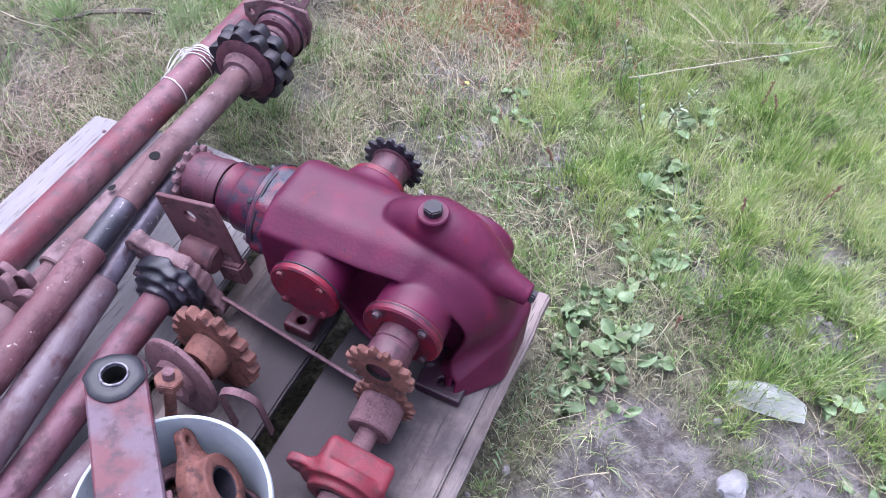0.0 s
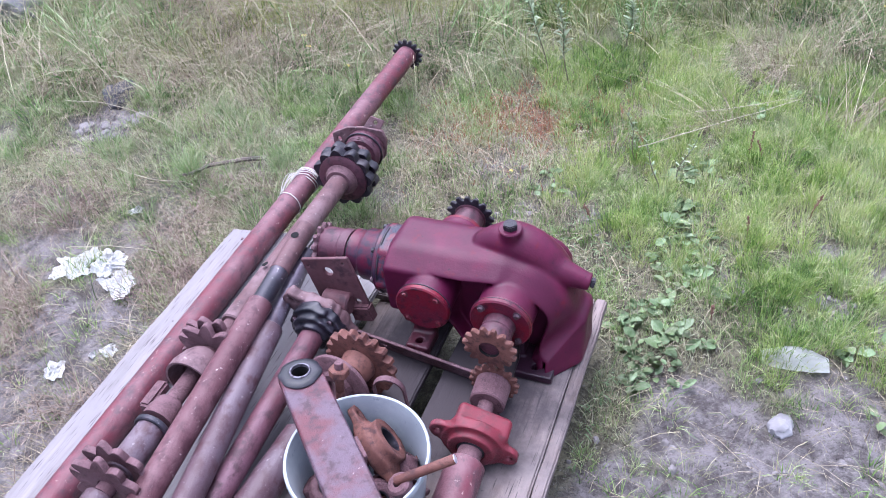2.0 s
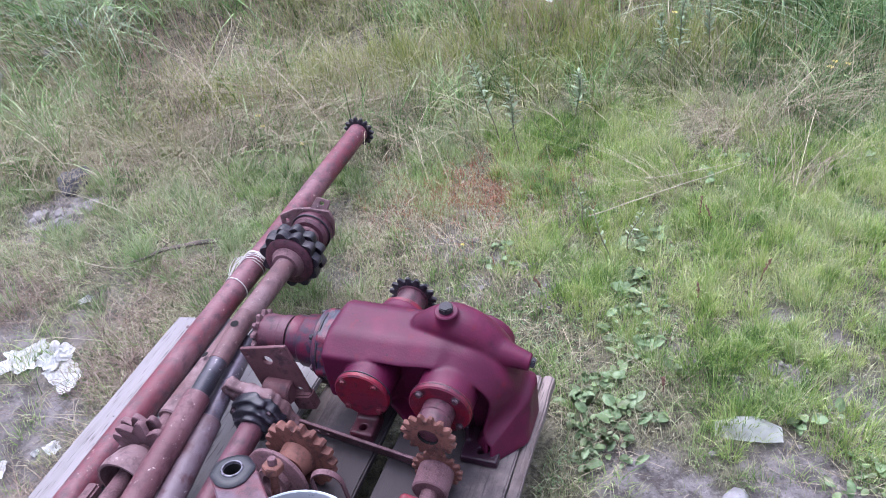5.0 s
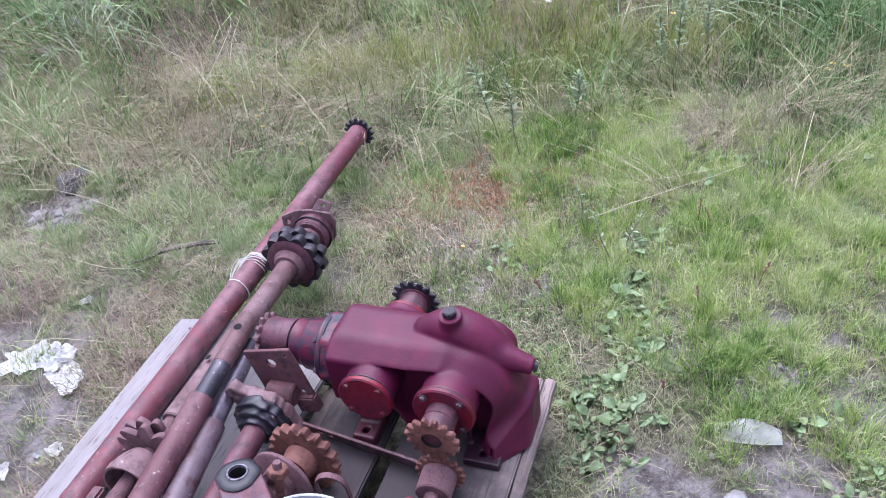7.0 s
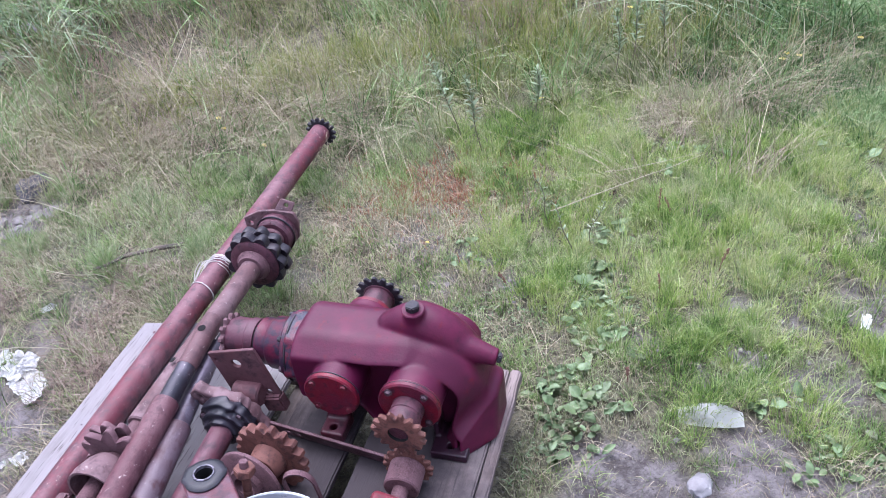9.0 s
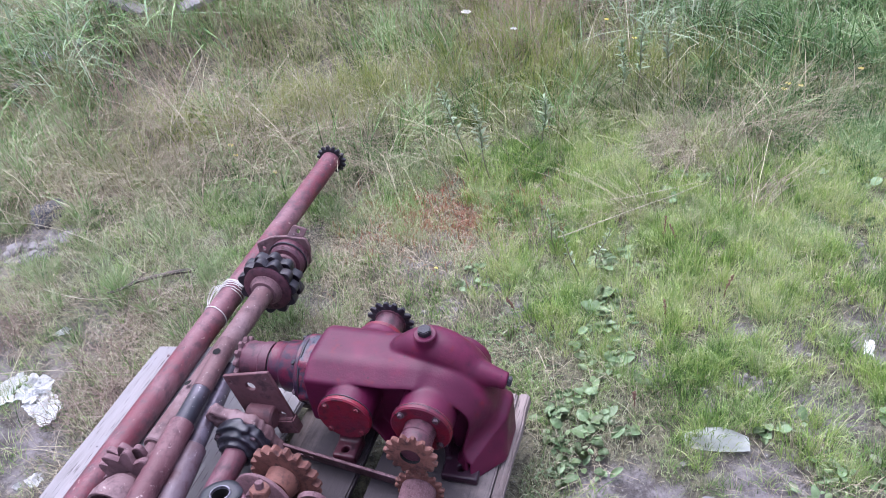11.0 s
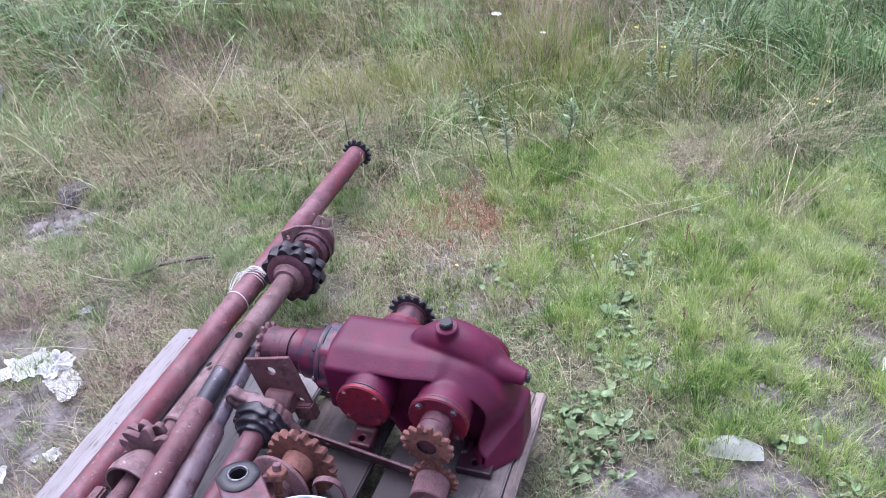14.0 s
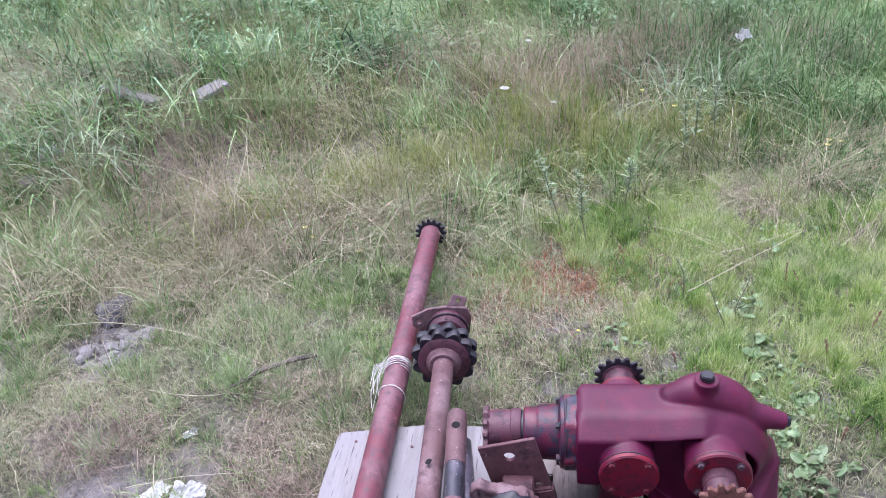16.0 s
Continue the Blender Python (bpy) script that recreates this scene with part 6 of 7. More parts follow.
def grass():
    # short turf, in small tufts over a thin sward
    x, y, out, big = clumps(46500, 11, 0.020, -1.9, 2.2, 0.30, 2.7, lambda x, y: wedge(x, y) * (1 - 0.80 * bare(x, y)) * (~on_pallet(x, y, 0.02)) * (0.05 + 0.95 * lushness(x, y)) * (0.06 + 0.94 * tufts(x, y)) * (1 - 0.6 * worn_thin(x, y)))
    n = len(x)
    blades("lush_tufts", x, y, rng.uniform(0.022, 0.052, n) * big * (0.6 + 0.7 * tufts(x, y)), rng.uniform(0.0014, 0.0027, n), 0.48, GRASS_LUSH, "bright green short grass in small tufts", 2, 0, out, loose=0.5)
    x, y, out, big = clumps(900, 16, 0.018, -1.5, 1.3, 0.35, 1.5, lambda x, y: (~on_pallet(x, y, 0.03)) * bare(x, y) * step(0.45, 0.6, vnoise(x, y, 0.09, 161)))
    n = len(x)
    blades("mud_tufts", x, y, rng.uniform(0.020, 0.048, n) * big, rng.uniform(0.0018, 0.0034, n), 0.8, GRASS_LUSH, "small grass tufts growing on mud", 2, 0, out, loose=0.5)
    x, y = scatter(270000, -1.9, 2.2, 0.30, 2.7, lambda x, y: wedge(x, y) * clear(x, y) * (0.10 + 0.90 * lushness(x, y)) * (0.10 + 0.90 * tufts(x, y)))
    n = len(x)
    blades("lush_turf", x, y, rng.uniform(0.012, 0.036, n), rng.uniform(0.0013, 0.0025, n), 0.5, GRASS_LUSH, "bright green thin short grass", 2)
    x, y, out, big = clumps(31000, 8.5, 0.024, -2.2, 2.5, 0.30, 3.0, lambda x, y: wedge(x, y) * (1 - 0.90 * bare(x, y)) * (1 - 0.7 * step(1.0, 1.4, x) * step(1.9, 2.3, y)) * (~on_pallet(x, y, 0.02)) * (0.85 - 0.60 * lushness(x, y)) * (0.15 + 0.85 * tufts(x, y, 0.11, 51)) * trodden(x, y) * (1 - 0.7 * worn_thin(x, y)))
    n = len(x)
    blades("meadow_tufts", x, y, rng.uniform(0.022, 0.060, n) * big * (0.8 + 1.1 * step(1.8, 2.8, y)), rng.uniform(0.0014, 0.0027, n), 0.65, GRASS_MID, "olive green rough grass in small tufts", 2, 0, out, loose=0.6)
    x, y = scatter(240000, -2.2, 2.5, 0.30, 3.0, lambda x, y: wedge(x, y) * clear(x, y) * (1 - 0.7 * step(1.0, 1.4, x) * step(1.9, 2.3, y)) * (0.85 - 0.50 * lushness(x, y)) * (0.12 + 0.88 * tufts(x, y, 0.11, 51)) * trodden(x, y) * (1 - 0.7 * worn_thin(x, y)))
    n = len(x)
    blades("meadow_turf", x, y, rng.uniform(0.012, 0.045, n) * (0.8 + 1.0 * step(1.8, 2.8, y)), rng.uniform(0.0013, 0.0026, n), 0.65, GRASS_MID, "olive green thin rough grass", 2)
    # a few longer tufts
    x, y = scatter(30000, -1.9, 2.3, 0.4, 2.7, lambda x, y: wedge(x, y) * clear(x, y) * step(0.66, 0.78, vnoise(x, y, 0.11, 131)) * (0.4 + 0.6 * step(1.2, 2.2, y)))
    n = len(x)
    blades("grass_tuft", x, y, rng.uniform(0.05, 0.13, n), rng.uniform(0.0016, 0.0030, n), 0.50, GRASS_LUSH, "longer fresh green grass tufts", 3)
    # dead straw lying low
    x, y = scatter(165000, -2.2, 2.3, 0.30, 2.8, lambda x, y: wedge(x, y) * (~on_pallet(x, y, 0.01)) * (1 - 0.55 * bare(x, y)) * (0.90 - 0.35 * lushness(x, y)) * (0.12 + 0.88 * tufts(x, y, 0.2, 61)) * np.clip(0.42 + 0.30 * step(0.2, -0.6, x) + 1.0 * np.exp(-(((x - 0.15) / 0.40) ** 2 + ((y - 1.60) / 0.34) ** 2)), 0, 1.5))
    n = len(x)
    blades("dead_straw", x, y, rng.uniform(0.015, 0.085, n), rng.uniform(0.0014, 0.0026, n), 1.45, GRASS_DRY, "pale dead grass lying on the ground", 2, 0, comb(x, y, 0.3, 107), loose=0.9)
    # brown flattened grass beside the pallet
    x, y, out, big = clumps(1000, 15, 0.05, -1.45, -0.62, 0.45, 1.65, lambda x, y: (~on_pallet(x, y, 0.03)) * step(0.46, 0.62, vnoise(x, y, 0.14, 151)) * (np.hypot(x + 1.12, y - 1.31) > 0.19) * (np.hypot(x + 1.04, y - 0.95) > 0.12))
    n = len(x)
    blades("brown_straw", x, y, rng.uniform(0.03, 0.10, n), rng.uniform(0.0014, 0.0026, n), 1.4, BROWN_STRAW, "brown flattened dead grass beside the pallet", 3, 0, out, loose=1.2)
    # coarse meadow all round
    x, y, out, big = clumps(3200, 6, 0.06, -7.0, 7.0, -6.0, 10.0, lambda x, y: ((np.abs(x) > 1.55 + 0.42 * np.maximum(y - 0.6, 0)) | (y < 0.25) | (y > 6.6)) * (np.hypot(x, y - 0.5) > 1.1) * 0.9)
    n = len(x)
    blades("coarse_meadow", x, y, rng.uniform(0.06, 0.22, n), rng.uniform(0.006, 0.014, n), 0.8, GRASS_TALL, "coarse meadow grass spreading all round", 2, 0, out, loose=0.6)
    # darker short growth beyond the lush turf
    x, y, out, big = clumps(5600, 12, 0.028, 0.9, 2.5, 1.75, 3.0, lambda x, y: step(1.9, 2.4, y + 0.7 * (x - 1.2)) * step(1.0, 1.4, x) * (0.2 + 0.8 * tufts(x, y, 0.15, 171)))
    n = len(x)
    blades("dark_turf", x, y, rng.uniform(0.035, 0.11, n) * (0.5 + 0.5 * big), rng.uniform(0.0026, 0.0050, n), 0.7, GRASS_DARK, "dark green short grass beyond the lush turf", 2, 0, out, loose=0.5)
    # small round leaves in the turf
    x, y = scatter(90000, -1.6, 2.0, 0.35, 2.4, lambda x, y: wedge(x, y) * (~on_pallet(x, y, 0.01)) * (1 - bare(x, y)) ** 2 * step(0.5, 0.72, vnoise(x, y, 0.16, 141)) * (0.35 + 0.65 * step(-0.2, 0.5, x)))
    n = len(x)
    blades("clover_leaves", x, y, rng.uniform(0.008, 0.022, n), rng.uniform(0.004, 0.008, n), 1.0, LEAF_MAT, "small round leaves of low weeds in the turf", 3, category="weed")
    # thick bright tufts with mud between them
    x, y, out, big = clumps(820, 80, 0.034, 0.2, 2.0, 0.66, 2.3, lambda x, y: (~on_pallet(x, y, 0.05)) * step(0.35, 0.7, lushness(x, y)) * (1 - bare(x, y)) * (np.hypot(x - 0.43, y - 0.96) > 0.10))
    n = len(x)
    blades("fresh_tufts", x, y, rng.uniform(0.036, 0.082, n) * (0.5 + 0.6 * big), rng.uniform(0.0013, 0.0025, n), 0.42, GRASS_FRESH, "thick yellow-green grass tufts", 2, 0, out, loose=0.5)
    # single fan-shaped tufts in the thin grass beyond the tubes
    x, y, out, big = clumps(210, 74, 0.032, -1.9, 0.1, 1.45, 2.55, lambda x, y: (~on_pallet(x, y, 0.08)) * (1 - bare(x, y)) * step(0.25, 0.55, vnoise(x, y, 0.4, 201)))
    n = len(x)
    blades("fan_tufts", x, y, rng.uniform(0.040, 0.100, n) * (0.5 + 0.6 * big), rng.uniform(0.0014, 0.0028, n), 0.55, GRASS_TUFT, "fan-shaped fresh green grass tufts", 3, 0, out, loose=0.4)
    # tall meadow behind, in clumps combed over one way or the other
    x, y, out, big = clumps(5050, 22, 0.050, -3.6, 3.6, 2.1, 6.4, lambda x, y: wedge(x, y) * step(2.1, 2.9, y + 0.35 * (vnoise(x, y, 0.5, 71) - 0.5)) * (0.10 + 0.90 * tufts(x, y, 0.16, 72)) * open_spot(x, y))
    n = len(x)
    way = comb(x, y)
    lean = np.arctan2(np.sin(out) + 0.9 * np.sin(way), np.cos(out) + 0.9 * np.cos(way))
    blades("tall_meadow", x, y, rng.uniform(0.10, 0.30, n) * (0.5 + 0.5 * big) * (0.7 + 0.5 * step(3.0, 4.5, y)), rng.uniform(0.0030, 0.0066, n), 0.85, GRASS_TALL, "tall olive meadow grass in clumps", 3, 0, lean, loose=0.22)
    x, y, out, big = clumps(3600, 16, 0.035, -3.6, 3.6, 2.0, 6.4, lambda x, y: wedge(x, y) * step(2.0, 2.7, y) * step(0.36, 0.62, vnoise(x, y, 0.35, 75) + 0.15 * step(0.8, 2.0, np.abs(x))) * open_spot(x, y))
    n = len(x)
    blades("green_meadow", x, y, rng.uniform(0.08, 0.26, n) * (0.5 + 0.5 * big), rng.uniform(0.0028, 0.0060, n), 0.65, GRASS_DEEP, "fresh green clumps of meadow grass", 3, 0, out, loose=0.5)
    x, y = scatter(52000, -3.4, 3.4, 2.0, 6.6, lambda x, y: wedge(x, y) * step(2.0, 2.7, y + 0.3 * (vnoise(x, y, 0.4, 83) - 0.5)) * (1 - 0.75 * step(0.5, 1.2, x)) * step(0.42, 0.68, 0.7 * vnoise(x, y, 0.55, 81) + 0.3 * vnoise(x, y, 0.15, 82) + 0.10 * step(-0.9, -1.6, x) * step(3.4, 2.6, y) - 0.08 * step(-1.2, -0.6, x) * step(0.6, 0.0, x)) * open_spot(x, y))
    n = len(x)
    blades("dry_meadow", x, y, rng.uniform(0.15, 0.42, n), rng.uniform(0.0019, 0.0042, n), 1.25, HAY_RUST, "dry bent straw-coloured meadow grass", 4, 0, comb(x, y, 0.7, 111) + 1.5 * (vnoise(x, y, 0.09, 115) - 0.5), loose=0.14)
    x, y = scatter(24000, -1.6, 3.0, 2.5, 5.0, lambda x, y: wedge(x, y) * step(2.4, 3.0, y) * step(0.50, 0.68, 0.65 * vnoise(x + 7, y, 0.42, 91) + 0.35 * vnoise(x, y, 0.14, 92)) * (0.45 + 0.55 * step(-0.5, 0.3, x)) * open_spot(x, y))
    n = len(x)
    blades("seed_heads", x, y, rng.uniform(0.20, 0.42, n), rng.uniform(0.0012, 0.0022, n), 0.45, GRASS_RED, "thin reddish-brown flowering grass stems", 3)
    # rank growth at the far edge
    x, y = scatter(54000, -3.6, 3.6, 3.0, 6.8, lambda x, y: wedge(x, y) * (0.15 + 0.85 * tufts(x, y, 0.3, 77)) * step(3.6, 4.6, y + 0.34 * np.abs(x - 0.2)) * open_spot(x, y))
    n = len(x)
    blades("rank_grass", x, y, rng.uniform(0.14, 0.38, n), rng.uniform(0.006, 0.014, n), 1.0, GRASS_DEEP, "tall rank deep green grass with broad drooping blades", 4, 0.18, comb(x, y, 0.5, 113), loose=1.0)
    x, y, out, big = clumps(2000, 20, 0.045, 0.9, 3.2, 2.45, 4.6, lambda x, y: step(1.15, 1.7, x + 0.45 * (y - 2.9)) * (0.3 + 0.7 * tufts(x, y, 0.3, 79)) * open_spot(x, y))
    n = len(x)
    blades("dark_clumps", x, y, rng.uniform(0.14, 0.36, n) * (0.5 + 0.5 * big), rng.uniform(0.004, 0.009, n), 0.75, GRASS_DARK, "dark green rank grass clumps", 3, 0.1, out, loose=0.6)
    x, y = scatter(13000, -3.2, 0.4, 3.9, 6.2, lambda x, y: step(0.35, 0.6, vnoise(x, y, 0.4, 95)) * open_spot(x, y))
    n = len(x)
    blades("blue_herbs", x, y, rng.uniform(0.14, 0.36, n), rng.uniform(0.011, 0.022, n), 1.0, GRASS_BLUE, "blue-green leafy herbs among tall grass", 4, 0.1, category="herbs")
    # pale broad blades bending over
    for cx, cy, r, m in ((1.24, 3.08, 0.15, 190), (1.58, 3.02, 0.15, 130), (1.90, 3.28, 0.14, 90), (-1.72, 3.60, 0.16, 170), (-1.55, 3.30, 0.14, 110), (-2.05, 3.75, 0.2, 150)):
        x, y = rng.normal(cx, r, m), rng.normal(cy, r * 0.8, m)
        blades("broad_grass", x, y, rng.uniform(0.18, 0.36, m), rng.uniform(0.006, 0.013, m), 1.0, HERB_PALE, "pale green broad grass blades bending over", 5, 0.2)
    # russet weed mat
    x, y = scatter(17000, -0.25, 0.75, 1.45, 2.35, lambda x, y: np.clip(np.exp(-(((x - 0.10) / 0.20) ** 2 + ((y - 1.86) / 0.10) ** 2)) + 0.25 * np.exp(-(((x - 0.2) / 0.35) ** 2 + ((y - 1.9) / 0.25) ** 2)), 0, 1))
    n = len(x)
    blades("russet_weed", x, y, rng.uniform(0.02, 0.06, n), rng.uniform(0.002, 0.004, n), 0.7, RED_WEED, "low russet weed mat", 2, category="weed")
    # upright yellow-green growth in the middle of the meadow
    x, y, out, big = clumps(1500, 24, 0.045, -1.3, 1.3, 2.35, 3.9, lambda x, y: np.clip(np.exp(-(((x + 0.42) / 0.50) ** 2 + ((y - 2.72) / 0.18) ** 2)) + np.exp(-(((x - 0.50) / 0.22) ** 2 + ((y - 3.05) / 0.38) ** 2)) + 0.7 * np.exp(-(((x - 0.85) / 0.35) ** 2 + ((y - 2.7) / 0.15) ** 2)), 0, 1))
    n = len(x)
    blades("yellow_meadow", x, y, rng.uniform(0.08, 0.22, n) * (0.5 + 0.5 * big), rng.uniform(0.0022, 0.0042, n), 0.40, GRASS_YELLOW, "upright yellow-green meadow grass", 3, 0, out, loose=0.5)
    # feathery seed heads standing over the meadow
    x, y = scatter(4200, -1.6, 2.2, 2.35, 4.8, lambda x, y: wedge(x, y) * np.clip(0.10 + np.exp(-(((x - 0.02) / 0.16) ** 2 + ((y - 3.60) / 0.22) ** 2)) + 0.8 * np.exp(-(((x - 1.0) / 0.40) ** 2 + ((y - 3.15) / 0.40) ** 2)) + 0.7 * np.exp(-(((x - 0.35) / 0.30) ** 2 + ((y - 2.62) / 0.16) ** 2)) + 0.5 * np.exp(-(((x + 0.55) / 0.45) ** 2 + ((y - 3.0) / 0.2) ** 2)), 0, 1) * open_spot(x, y))
    n = len(x)
    top = rng.uniform(0.12, 0.30, n)
    i = np.repeat(np.arange(n), 22)
    m = len(i)
    along_head = rng.random(m)
    away, round_ = 0.024 * rng.random(m) * (1.1 - along_head), rng.uniform(0, 2 * np.pi, m)
    leaf_cloud("seed_panicles", x[i] + away * np.cos(round_), y[i] + away * np.sin(round_), ground_z(x, y)[i] + top[i] + 0.10 * along_head, rng.uniform(0.004, 0.010, m), rng.uniform(0.0007, 0.0015, m), SEED_PINK, "pinkish feathery grass seed heads", "grass", 0.9)
    blades("panicle_stalks", x, y, top + 0.11, rng.uniform(0.0010, 0.0018, n), 0.10, GRASS_RED, "thin stalks of flowering grass", 2)
    # leafy herbs at the far edge
    x, y = scatter(520, -2.6, 0.3, 3.75, 6.0, lambda x, y: step(0.30, 0.55, vnoise(x, y, 0.35, 181)) * step(3.8, 4.3, y + 0.30 * (x + 1.0)) * open_spot(x, y))
    x2, y2 = scatter(420, 0.9, 2.6, 3.25, 4.6, lambda x, y: step(3.4, 3.9, y + 0.25 * (x - 1.2)) * step(0.35, 0.6, vnoise(x, y, 0.3, 183)))
    x, y = np.concatenate((x, x2)), np.concatenate((y, y2))
    i = np.repeat(np.arange(len(x)), 26)
    m = len(i)
    high = rng.random(m) ** 0.8
    leaf_cloud("leafy_herbs", x[i] + rng.normal(0, 0.035, m), y[i] + rng.normal(0, 0.035, m), ground_z(x, y)[i] + (0.10 + 0.30 * rng.random(len(x)))[i] * high, rng.uniform(0.018, 0.045, m), rng.uniform(0.004, 0.010, m), HERB_LEAFY, "leafy green herbs in rank growth", "herbs", 0.45)
    # single pale stems bent over the meadow
    x, y = scatter(2700, -2.6, 2.4, 2.05, 4.8, lambda x, y: wedge(x, y) * (0.25 + 0.75 * step(0.40, 0.62, vnoise(x, y, 0.45, 221))) * (1 - 0.6 * step(0.3, 0.8, x) * step(2.6, 2.2, y)) * open_spot(x, y))
    n = len(x)
    blades("pale_stems", x, y, rng.uniform(0.16, 0.44, n), rng.uniform(0.0020, 0.0038, n), 1.15, STEM_PALE, "single pale dry stems bent over the meadow", 4, 0, comb(x, y, 0.6, 117), loose=0.6)
    # flattened hay swathes
    for cx, cy, r, ang, m in ((1.06, 2.06, 0.13, 2.2, 190), (1.20, 2.12, 0.16, -0.7, 230), (1.36, 2.16, 0.14, 0.3, 150), (1.55, 2.40, 0.16, -0.4, 160), (0.74, 1.75, 0.07, 2.6, 80), (1.10, 1.68, 0.09, 0.9, 80), (-1.35, 2.75, 0.45, -0.3, 1100), (-0.9, 2.42, 0.28, -0.1, 900), (-0.4, 2.42, 0.24, -0.2, 900), (-1.05, 2.72, 0.30, 0.2, 900), (-1.45, 2.30, 0.22, -0.2, 500)):
        x, y = rng.normal(cx, r * 0.7, m), rng.normal(cy, r * 0.45, m)
        blades("flattened_hay", x, y, rng.uniform(0.10, 0.28, m), rng.uniform(0.0012, 0.0025, m), 1.5, HAY_RUST, "flattened swathe of dry hay", 4, 0.0, ang + 1.6 * (vnoise(x, y, 0.16, 121) - 0.5) * 2)


grass()


# ---- single plants ----
def leaf_mesh(name, L, W, mat, fold=0.25, curl=0.25):
    bm = bmesh.new()
    n = 6
    rows = []
    for k in range(n + 1):
        t = k / n
        w = W * (math.sin(math.pi * min(1, t * 0.92 + 0.06)) ** 0.8) * (1 if t < 1 else 0.05)
        if t < 0.12:
            w = W * 0.12
        z = curl * L * (t - t * t * 1.25)
        rows.append([bm.verts.new((s * w, t * L, z + abs(s) * w * fold + 0.06 * w * math.sin(t * 14) * abs(s))) for s in (-1, 0, 1)])
    for p, q in zip(rows, rows[1:]):
        for k in range(2):
            bm.faces.new((p[k], p[k + 1], q[k + 1], q[k]))
    bmesh.ops.solidify(bm, geom=list(bm.faces), thickness=0.0006)
    me = mesh_of(name, bm)
    me.materials.append(mat)
    return me


LEAVES = [leaf_mesh("leaf", 0.054, 0.015, LEAF_MAT, 0.22, 0.16), leaf_mesh("leaf", 0.044, 0.017, LEAF_MAT, 0.15, 0.22), leaf_mesh("leaf", 0.050, 0.014, LEAF_DULL, 0.22, 0.12), leaf_mesh("leaf", 0.034, 0.011, LEAF_MAT, 0.2, 0.2)]


def weed(x, y, n, size, seed, kinds=(0, 1, 2), label="low broad-leaved weed with pale green leaves beside the pallet"):
    r = random.Random(seed)
    w = thing("weed", pose(x, y, gz(x, y) - 0.002), label, "weed", "broad-leaved weeds")
    for k in range(n):
        s = size * r.uniform(0.45, 1.2)
        part("leaf", LEAVES[r.choice(kinds)], None, w, "", pose(r.uniform(-0.022, 0.022), r.uniform(-0.022, 0.022), r.uniform(0.004, 0.022), r.uniform(-4, 30), r.uniform(-16, 16), 360 * k / n + r.uniform(-30, 30)) @ Matrix.Scale(s, 4))


rnd = random.Random(21)
for x, y, spreadx, spready, count, size in ((0.425, 0.95, 0.10, 0.09, 20, 0.80), (0.52, 1.14, 0.09, 0.13, 17, 0.72), (0.54, 1.31, 0.03, 0.03, 3, 0.9), (0.40, 0.80, 0.07, 0.05, 5, 0.8), (0.62, 1.52, 0.06, 0.05, 4, 1.0), (0.55, 1.36, 0.05, 0.04, 3, 0.9), (0.92, 0.66, 0.10, 0.07, 8, 0.62), (0.86, 0.82, 0.05, 0.03, 3, 0.9), (1.15, 0.85, 0.08, 0.1, 6, 0.8), (0.18, 1.55, 0.05, 0.05, 4, 0.7), (1.55, 1.75, 0.2, 0.3, 6, 0.9), (1.0, 1.9, 0.15, 0.12, 5, 0.8)):
    for k in range(count):
        weed(x + rnd.uniform(-1, 1) * spreadx, y + rnd.uniform(-1, 1) * spready, rnd.randint(4, 7), size * 0.88, rnd.random())


def cord_mesh(pts, r0, r1, sides=5):
    bm = bmesh.new()
    prev = None
    n = len(pts)
    for k, p in enumerate(pts):
        p = Vector(p)
        d = (Vector(pts[min(k + 1, n - 1)]) - Vector(pts[max(k - 1, 0)])).normalized()
        q = d.to_track_quat("Z", "Y")
        r = r0 + (r1 - r0) * k / (n - 1)
        ring = [bm.verts.new(p + q @ Vector((r * math.cos(2 * math.pi * i / sides), r * math.sin(2 * math.pi * i / sides), 0))) for i in range(sides)]
        if prev:
            for i in range(sides):
                bm.faces.new((prev[i], prev[(i + 1) % sides], ring[(i + 1) % sides], ring[i]))
        prev = ring
    return bm


def straw_stalk(pts, r, label):
    base = Vector(pts[0])
    t = thing("straw_stalk", Matrix.Translation(base), label, "straw", "long straw stalks")
    fine = []
    for k in range(len(pts) - 1):
        q = [Vector(pts[min(max(k + o, 0), len(pts) - 1)]) - base for o in (-1, 0, 1, 2)]
        for i in range(6):
            u = i / 6
            fine.append(0.5 * (2 * q[1] + (q[2] - q[0]) * u + (2 * q[0] - 5 * q[1] + 4 * q[2] - q[3]) * u * u + (3 * q[1] - q[0] - 3 * q[2] + q[3]) * u ** 3))
    fine.append(Vector(pts[-1]) - base)
    fine = [p + Vector((0, 0, 0.004 * noise.noise((i * 0.4, r * 900, 0)))) for i, p in enumerate(fine)]
    part("stem", cord_mesh(fine, r, r * 0.5), STRAW, t)


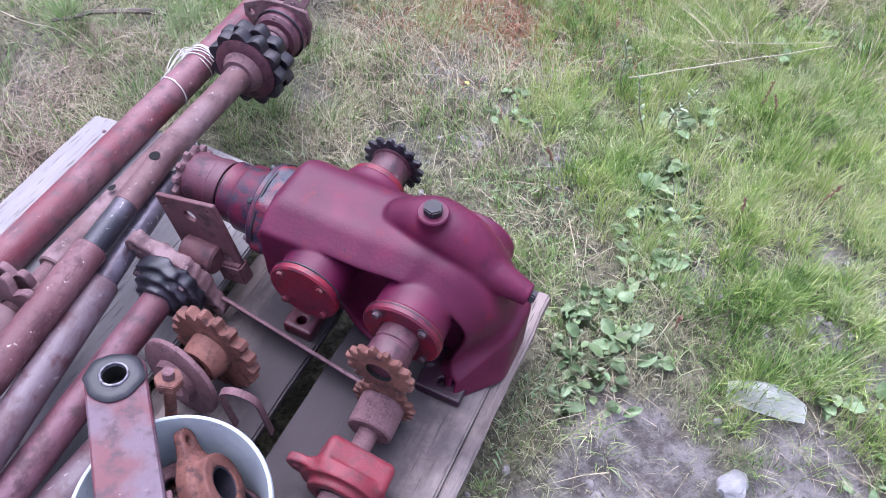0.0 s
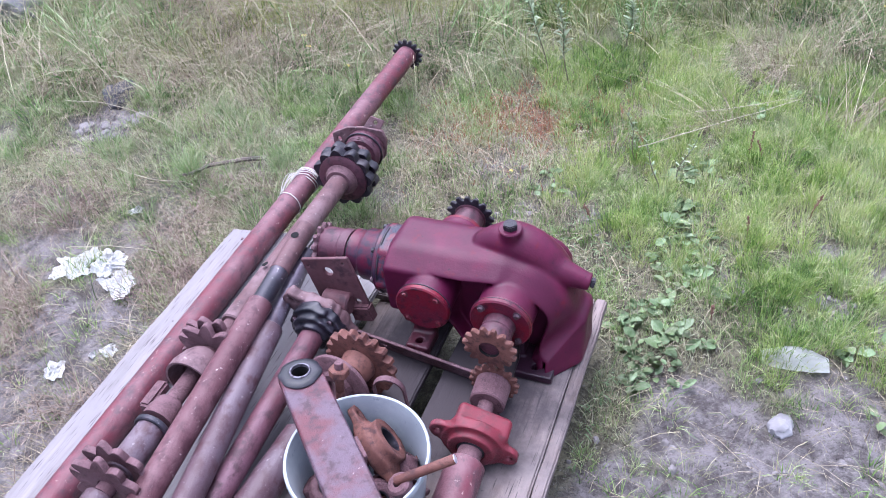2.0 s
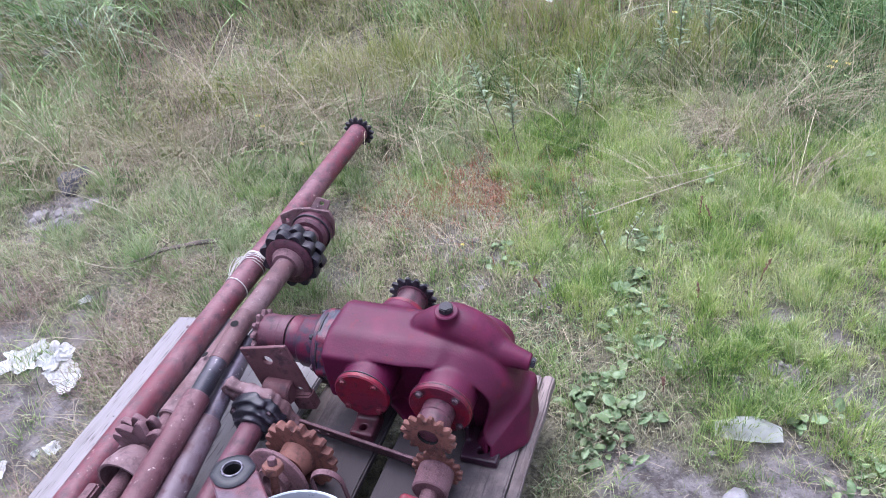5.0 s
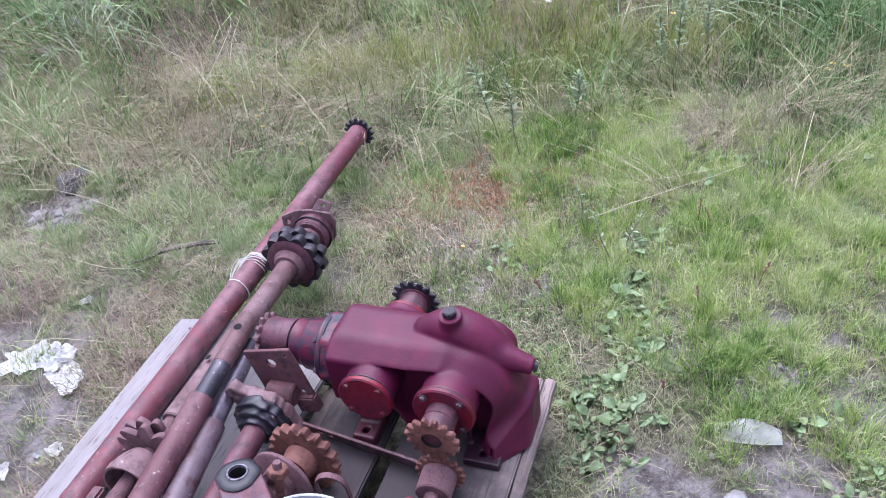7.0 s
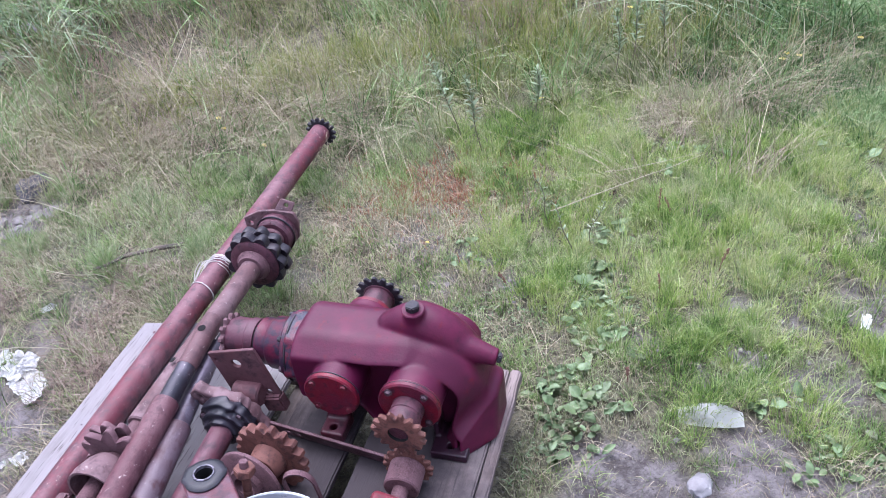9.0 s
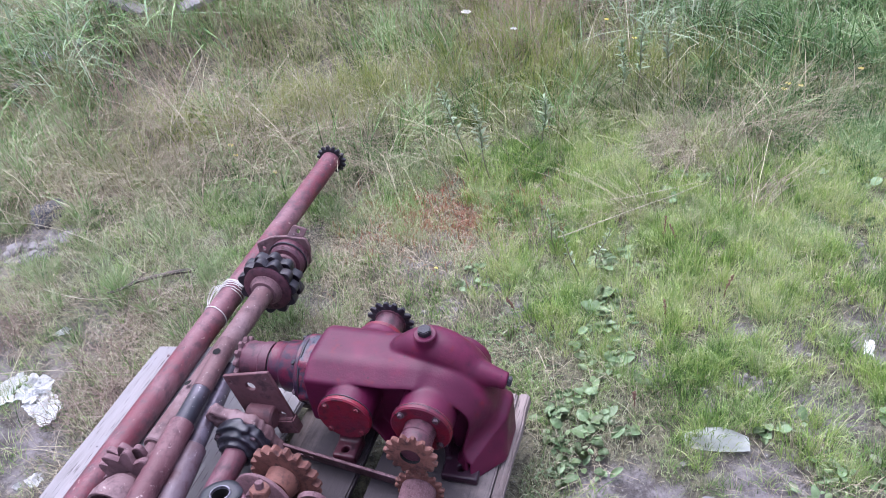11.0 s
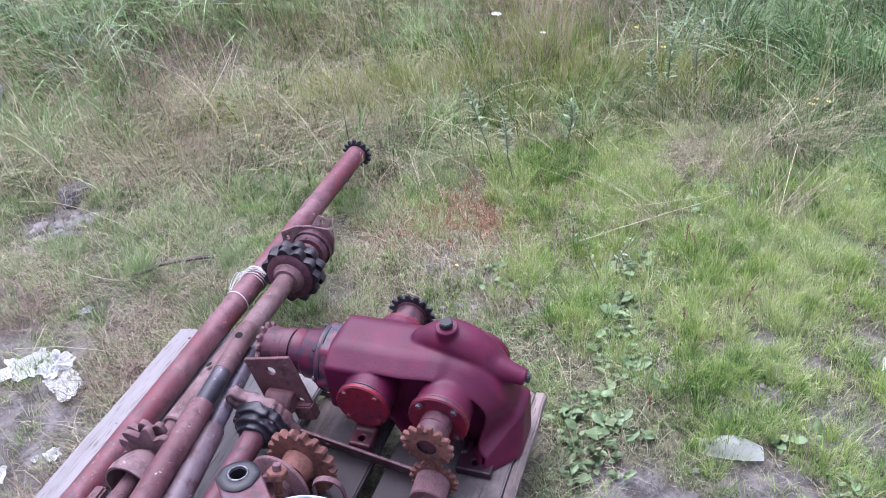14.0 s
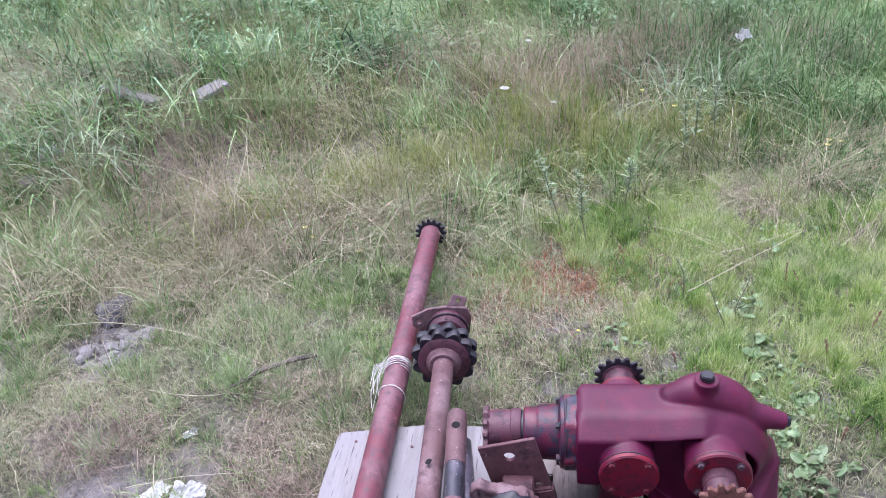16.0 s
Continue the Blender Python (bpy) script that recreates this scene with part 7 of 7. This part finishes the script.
straw_stalk([(0.470, 1.630, 0.045), (0.640, 1.690, 0.048), (0.820, 1.752, 0.048), (0.99, 1.812, 0.05)], 0.0019, "long pale straw stalk lying over green grass")
straw_stalk([(0.67, 1.79, 0.045), (0.80, 1.80, 0.045), (0.985, 1.818, 0.053)], 0.0015, "long pale straw stalk lying over green grass")
straw_stalk([(-1.50, 2.17, 0.03), (-1.34, 2.11, 0.05), (-1.14, 1.99, 0.06), (-0.99, 1.88, 0.05), (-0.875, 1.785, 0.015)], 0.0014, "long arching pale straw stalk in the grass")
straw_stalk([(-1.18, 1.745, 0.02), (-1.03, 1.672, 0.02), (-0.92, 1.646, 0.02), (-0.812, 1.56, 0.02)], 0.0016, "pale straw stalk lying on short grass")
straw_stalk([(-0.93, 2.62, 0.06), (-0.86, 2.75, 0.14), (-0.80, 2.95, 0.22), (-0.83, 3.05, 0.26)], 0.0016, "pale bent dry stalk in tall grass")
straw_stalk([(-1.30, 3.0, 0.10), (-1.42, 3.25, 0.20), (-1.5, 3.4, 0.22)], 0.0018, "pale dry stalk in tall grass")
straw_stalk([(1.40, 1.28, 0.02), (1.42, 1.42, 0.04), (1.45, 1.60, 0.05)], 0.0018, "thin pale stalk in green grass")


straw_stalk([(-1.14, 1.25, 0.02), (-1.148, 1.36, 0.03), (-1.15, 1.46, 0.03)], 0.0013, "pale straw stalk lying over crumpled paper")
straw_stalk([(-1.22, 1.372, 0.02), (-1.09, 1.368, 0.02), (-0.92, 1.331, 0.02), (-0.80, 1.31, 0.02)], 0.0013, "pale straw stalk lying on muddy ground")


def twig():
    t = thing("twig", pose(-1.131, 1.664, 0.015), "dark dead twig lying in short grass", "twig")
    pts = [(0.165, 0.010, 0.006), (0.19, 0.012, 0.012), (0.217, 0.024, 0.010), (0.245, 0.030, 0.016), (0.27, 0.046, 0.018), (0.316, 0.062, 0.012), (0.38, 0.070, 0.014), (0.447, 0.084, 0.004)]
    part("stick", cord_mesh(pts, 0.0040, 0.0085, 7), TWIG_DARK, t)
    for k, (dx, dy) in enumerate(((0.03, 0.05), (-0.02, -0.04), (0.04, 0.03), (0.02, -0.05))):
        b = Vector(pts[2 + k])
        part("side_shoot", cord_mesh([b, b + Vector((dx * 0.5, dy * 0.6, 0.012)), b + Vector((dx, dy, 0.010))], 0.0018, 0.0008), TWIG_DARK, t)


twig()


def tall_weed(x, y, h, lean, seed, blue=True):
    r = random.Random(seed)
    w = thing("tall_weed", pose(x, y, gz(x, y) - 0.004), "tall dark-stemmed weed with small grey-green leaves", "weed", "tall weeds")
    pts = [(lean[0] * t * t + 0.006 * math.sin(t * 7 + seed), lean[1] * t * t, h * t) for t in np.linspace(0, 1, 9)]
    part("stem", cord_mesh(pts, 0.0022, 0.0010), STEM_DARK, w)
    for k in range(56 if h > 0.2 else 26):
        t = 0.40 + 0.60 * (k / (56 if h > 0.2 else 26)) ** 0.80
        i = min(int(t * 8), 7)
        p = Vector(pts[i]).lerp(Vector(pts[i + 1]), t * 8 - i)
        part("leaf", HERB_LEAF if blue else LEAVES[3], None, w, "", Matrix.Translation(p) @ pose(0, 0, 0, r.uniform(5, 60), 0, k * 137 + r.uniform(-20, 20)) @ Matrix.Scale(r.uniform(0.5, 1.1) * (1.1 - 0.4 * t) * (1.0 if h > 0.2 else 0.55), 4))


HERB_LEAF = leaf_mesh("leaf", 0.044, 0.0058, HERB_WEED, 0.2, 0.2)
for x, y, h, lean, seed in ((0.235, 2.13, 0.34, (-0.08, 0.02), 1), (0.300, 2.05, 0.29, (-0.03, 0.02), 2), (0.52, 2.2, 0.22, (0.01, 0.0), 3), (0.855, 2.42, 0.30, (0.0, 0.0), 4), (0.925, 2.48, 0.32, (0.03, 0.0), 5), (1.06, 2.56, 0.30, (0.02, 0.02), 6),
                          (0.50, 1.46, 0.16, (-0.04, 0.06), 7), (0.56, 1.50, 0.14, (0.05, 0.03), 8), (0.46, 1.62, 0.17, (-0.03, 0.02), 9)):
    tall_weed(x, y, h, lean, seed)


def dock_stalk(x, y, h, seed):
    """A dry dock spike: a bent stem with rough seed lumps up its upper half."""
    r = random.Random(seed)
    d = thing("dock_stalk", pose(x, y, gz(x, y) - 0.004), "dry red-brown dock seed spike standing in grass", "weed", "dock spikes")
    pts = [(0.02 * t * t * math.cos(seed), 0.02 * t * t * math.sin(seed), h * t) for t in np.linspace(0, 1, 6)]
    part("stem", cord_mesh(pts, 0.0016, 0.0009), DOCK_BROWN, d)
    bm = bmesh.new()
    for k in range(26):
        t = 0.42 + 0.58 * k / 26
        c = Vector((0.02 * t * t * math.cos(seed), 0.02 * t * t * math.sin(seed), h * t)) + Vector((r.uniform(-1, 1), r.uniform(-1, 1), 0)) * 0.0032
        bmesh.ops.create_icosphere(bm, subdivisions=1, radius=r.uniform(0.0016, 0.0030), matrix=Matrix.Translation(c))
    part("seed_spike", bm, DOCK_BROWN, d)


for k, (x, y, h) in enumerate(((0.79, 1.60, 0.10), (0.82, 1.575, 0.085), (0.545, 0.965, 0.075), (0.88, 1.31, 0.09), (0.70, 1.25, 0.07), (0.30, 1.36, 0.07))):
    dock_stalk(x, y, h, 1.7 * k + 1)


def flower(x, y, z, r, mat, label, name):
    f = thing(name, pose(x, y, gz(x, y)), label, "flower", "small wild flowers")
    part("stalk", cord_mesh([(0, 0, 0), (0.003, 0.002, z * 0.5), (0, 0, z)], 0.0012, 0.0009, 4), STEM_DARK if mat is WHITE_PETAL else GRASS_MID, f)
    bm = bmesh.new()
    for k in range(7):
        a = k * 0.898
        c = Vector((math.cos(a) * r * 0.55, math.sin(a) * r * 0.55, z + 0.001 * k))
        vs = [bm.verts.new(c + Vector((math.cos(b) * r * 0.5, math.sin(b) * r * 0.5, 0.2 * r * math.cos(b - a)))) for b in np.linspace(0, 6.28, 7)[:-1]]
        bm.faces.new(vs)
    bmesh.ops.solidify(bm, geom=list(bm.faces), thickness=0.0008)
    part("head", bm, mat, f)


for x, y, z, r in ((0.548, 2.288, 0.06, 0.010), (1.432, 2.326, 0.06, 0.012), (1.46, 2.36, 0.06, 0.011), (1.50, 2.34, 0.05, 0.010), (-0.47, 2.26, 0.03, 0.011), (-0.62, 2.36, 0.06, 0.010), (-0.64, 2.41, 0.07, 0.011), (0.09, 1.58, 0.03, 0.006), (1.75, 2.4, 0.06, 0.012), (0.98, 2.75, 0.14, 0.011), (0.9, 2.9, 0.16, 0.010)):
    flower(x, y, z, r, YELLOW, "small yellow wild flower", "yellow_flower")
for x, y, z, r in ((0.518, 2.965, 0.15, 0.014), (0.330, 3.072, 0.22, 0.022), (0.60, 3.55, 0.22, 0.016)):
    flower(x, y, z, r, WHITE_PETAL, "white flat-headed wild flower in tall grass", "white_flower")
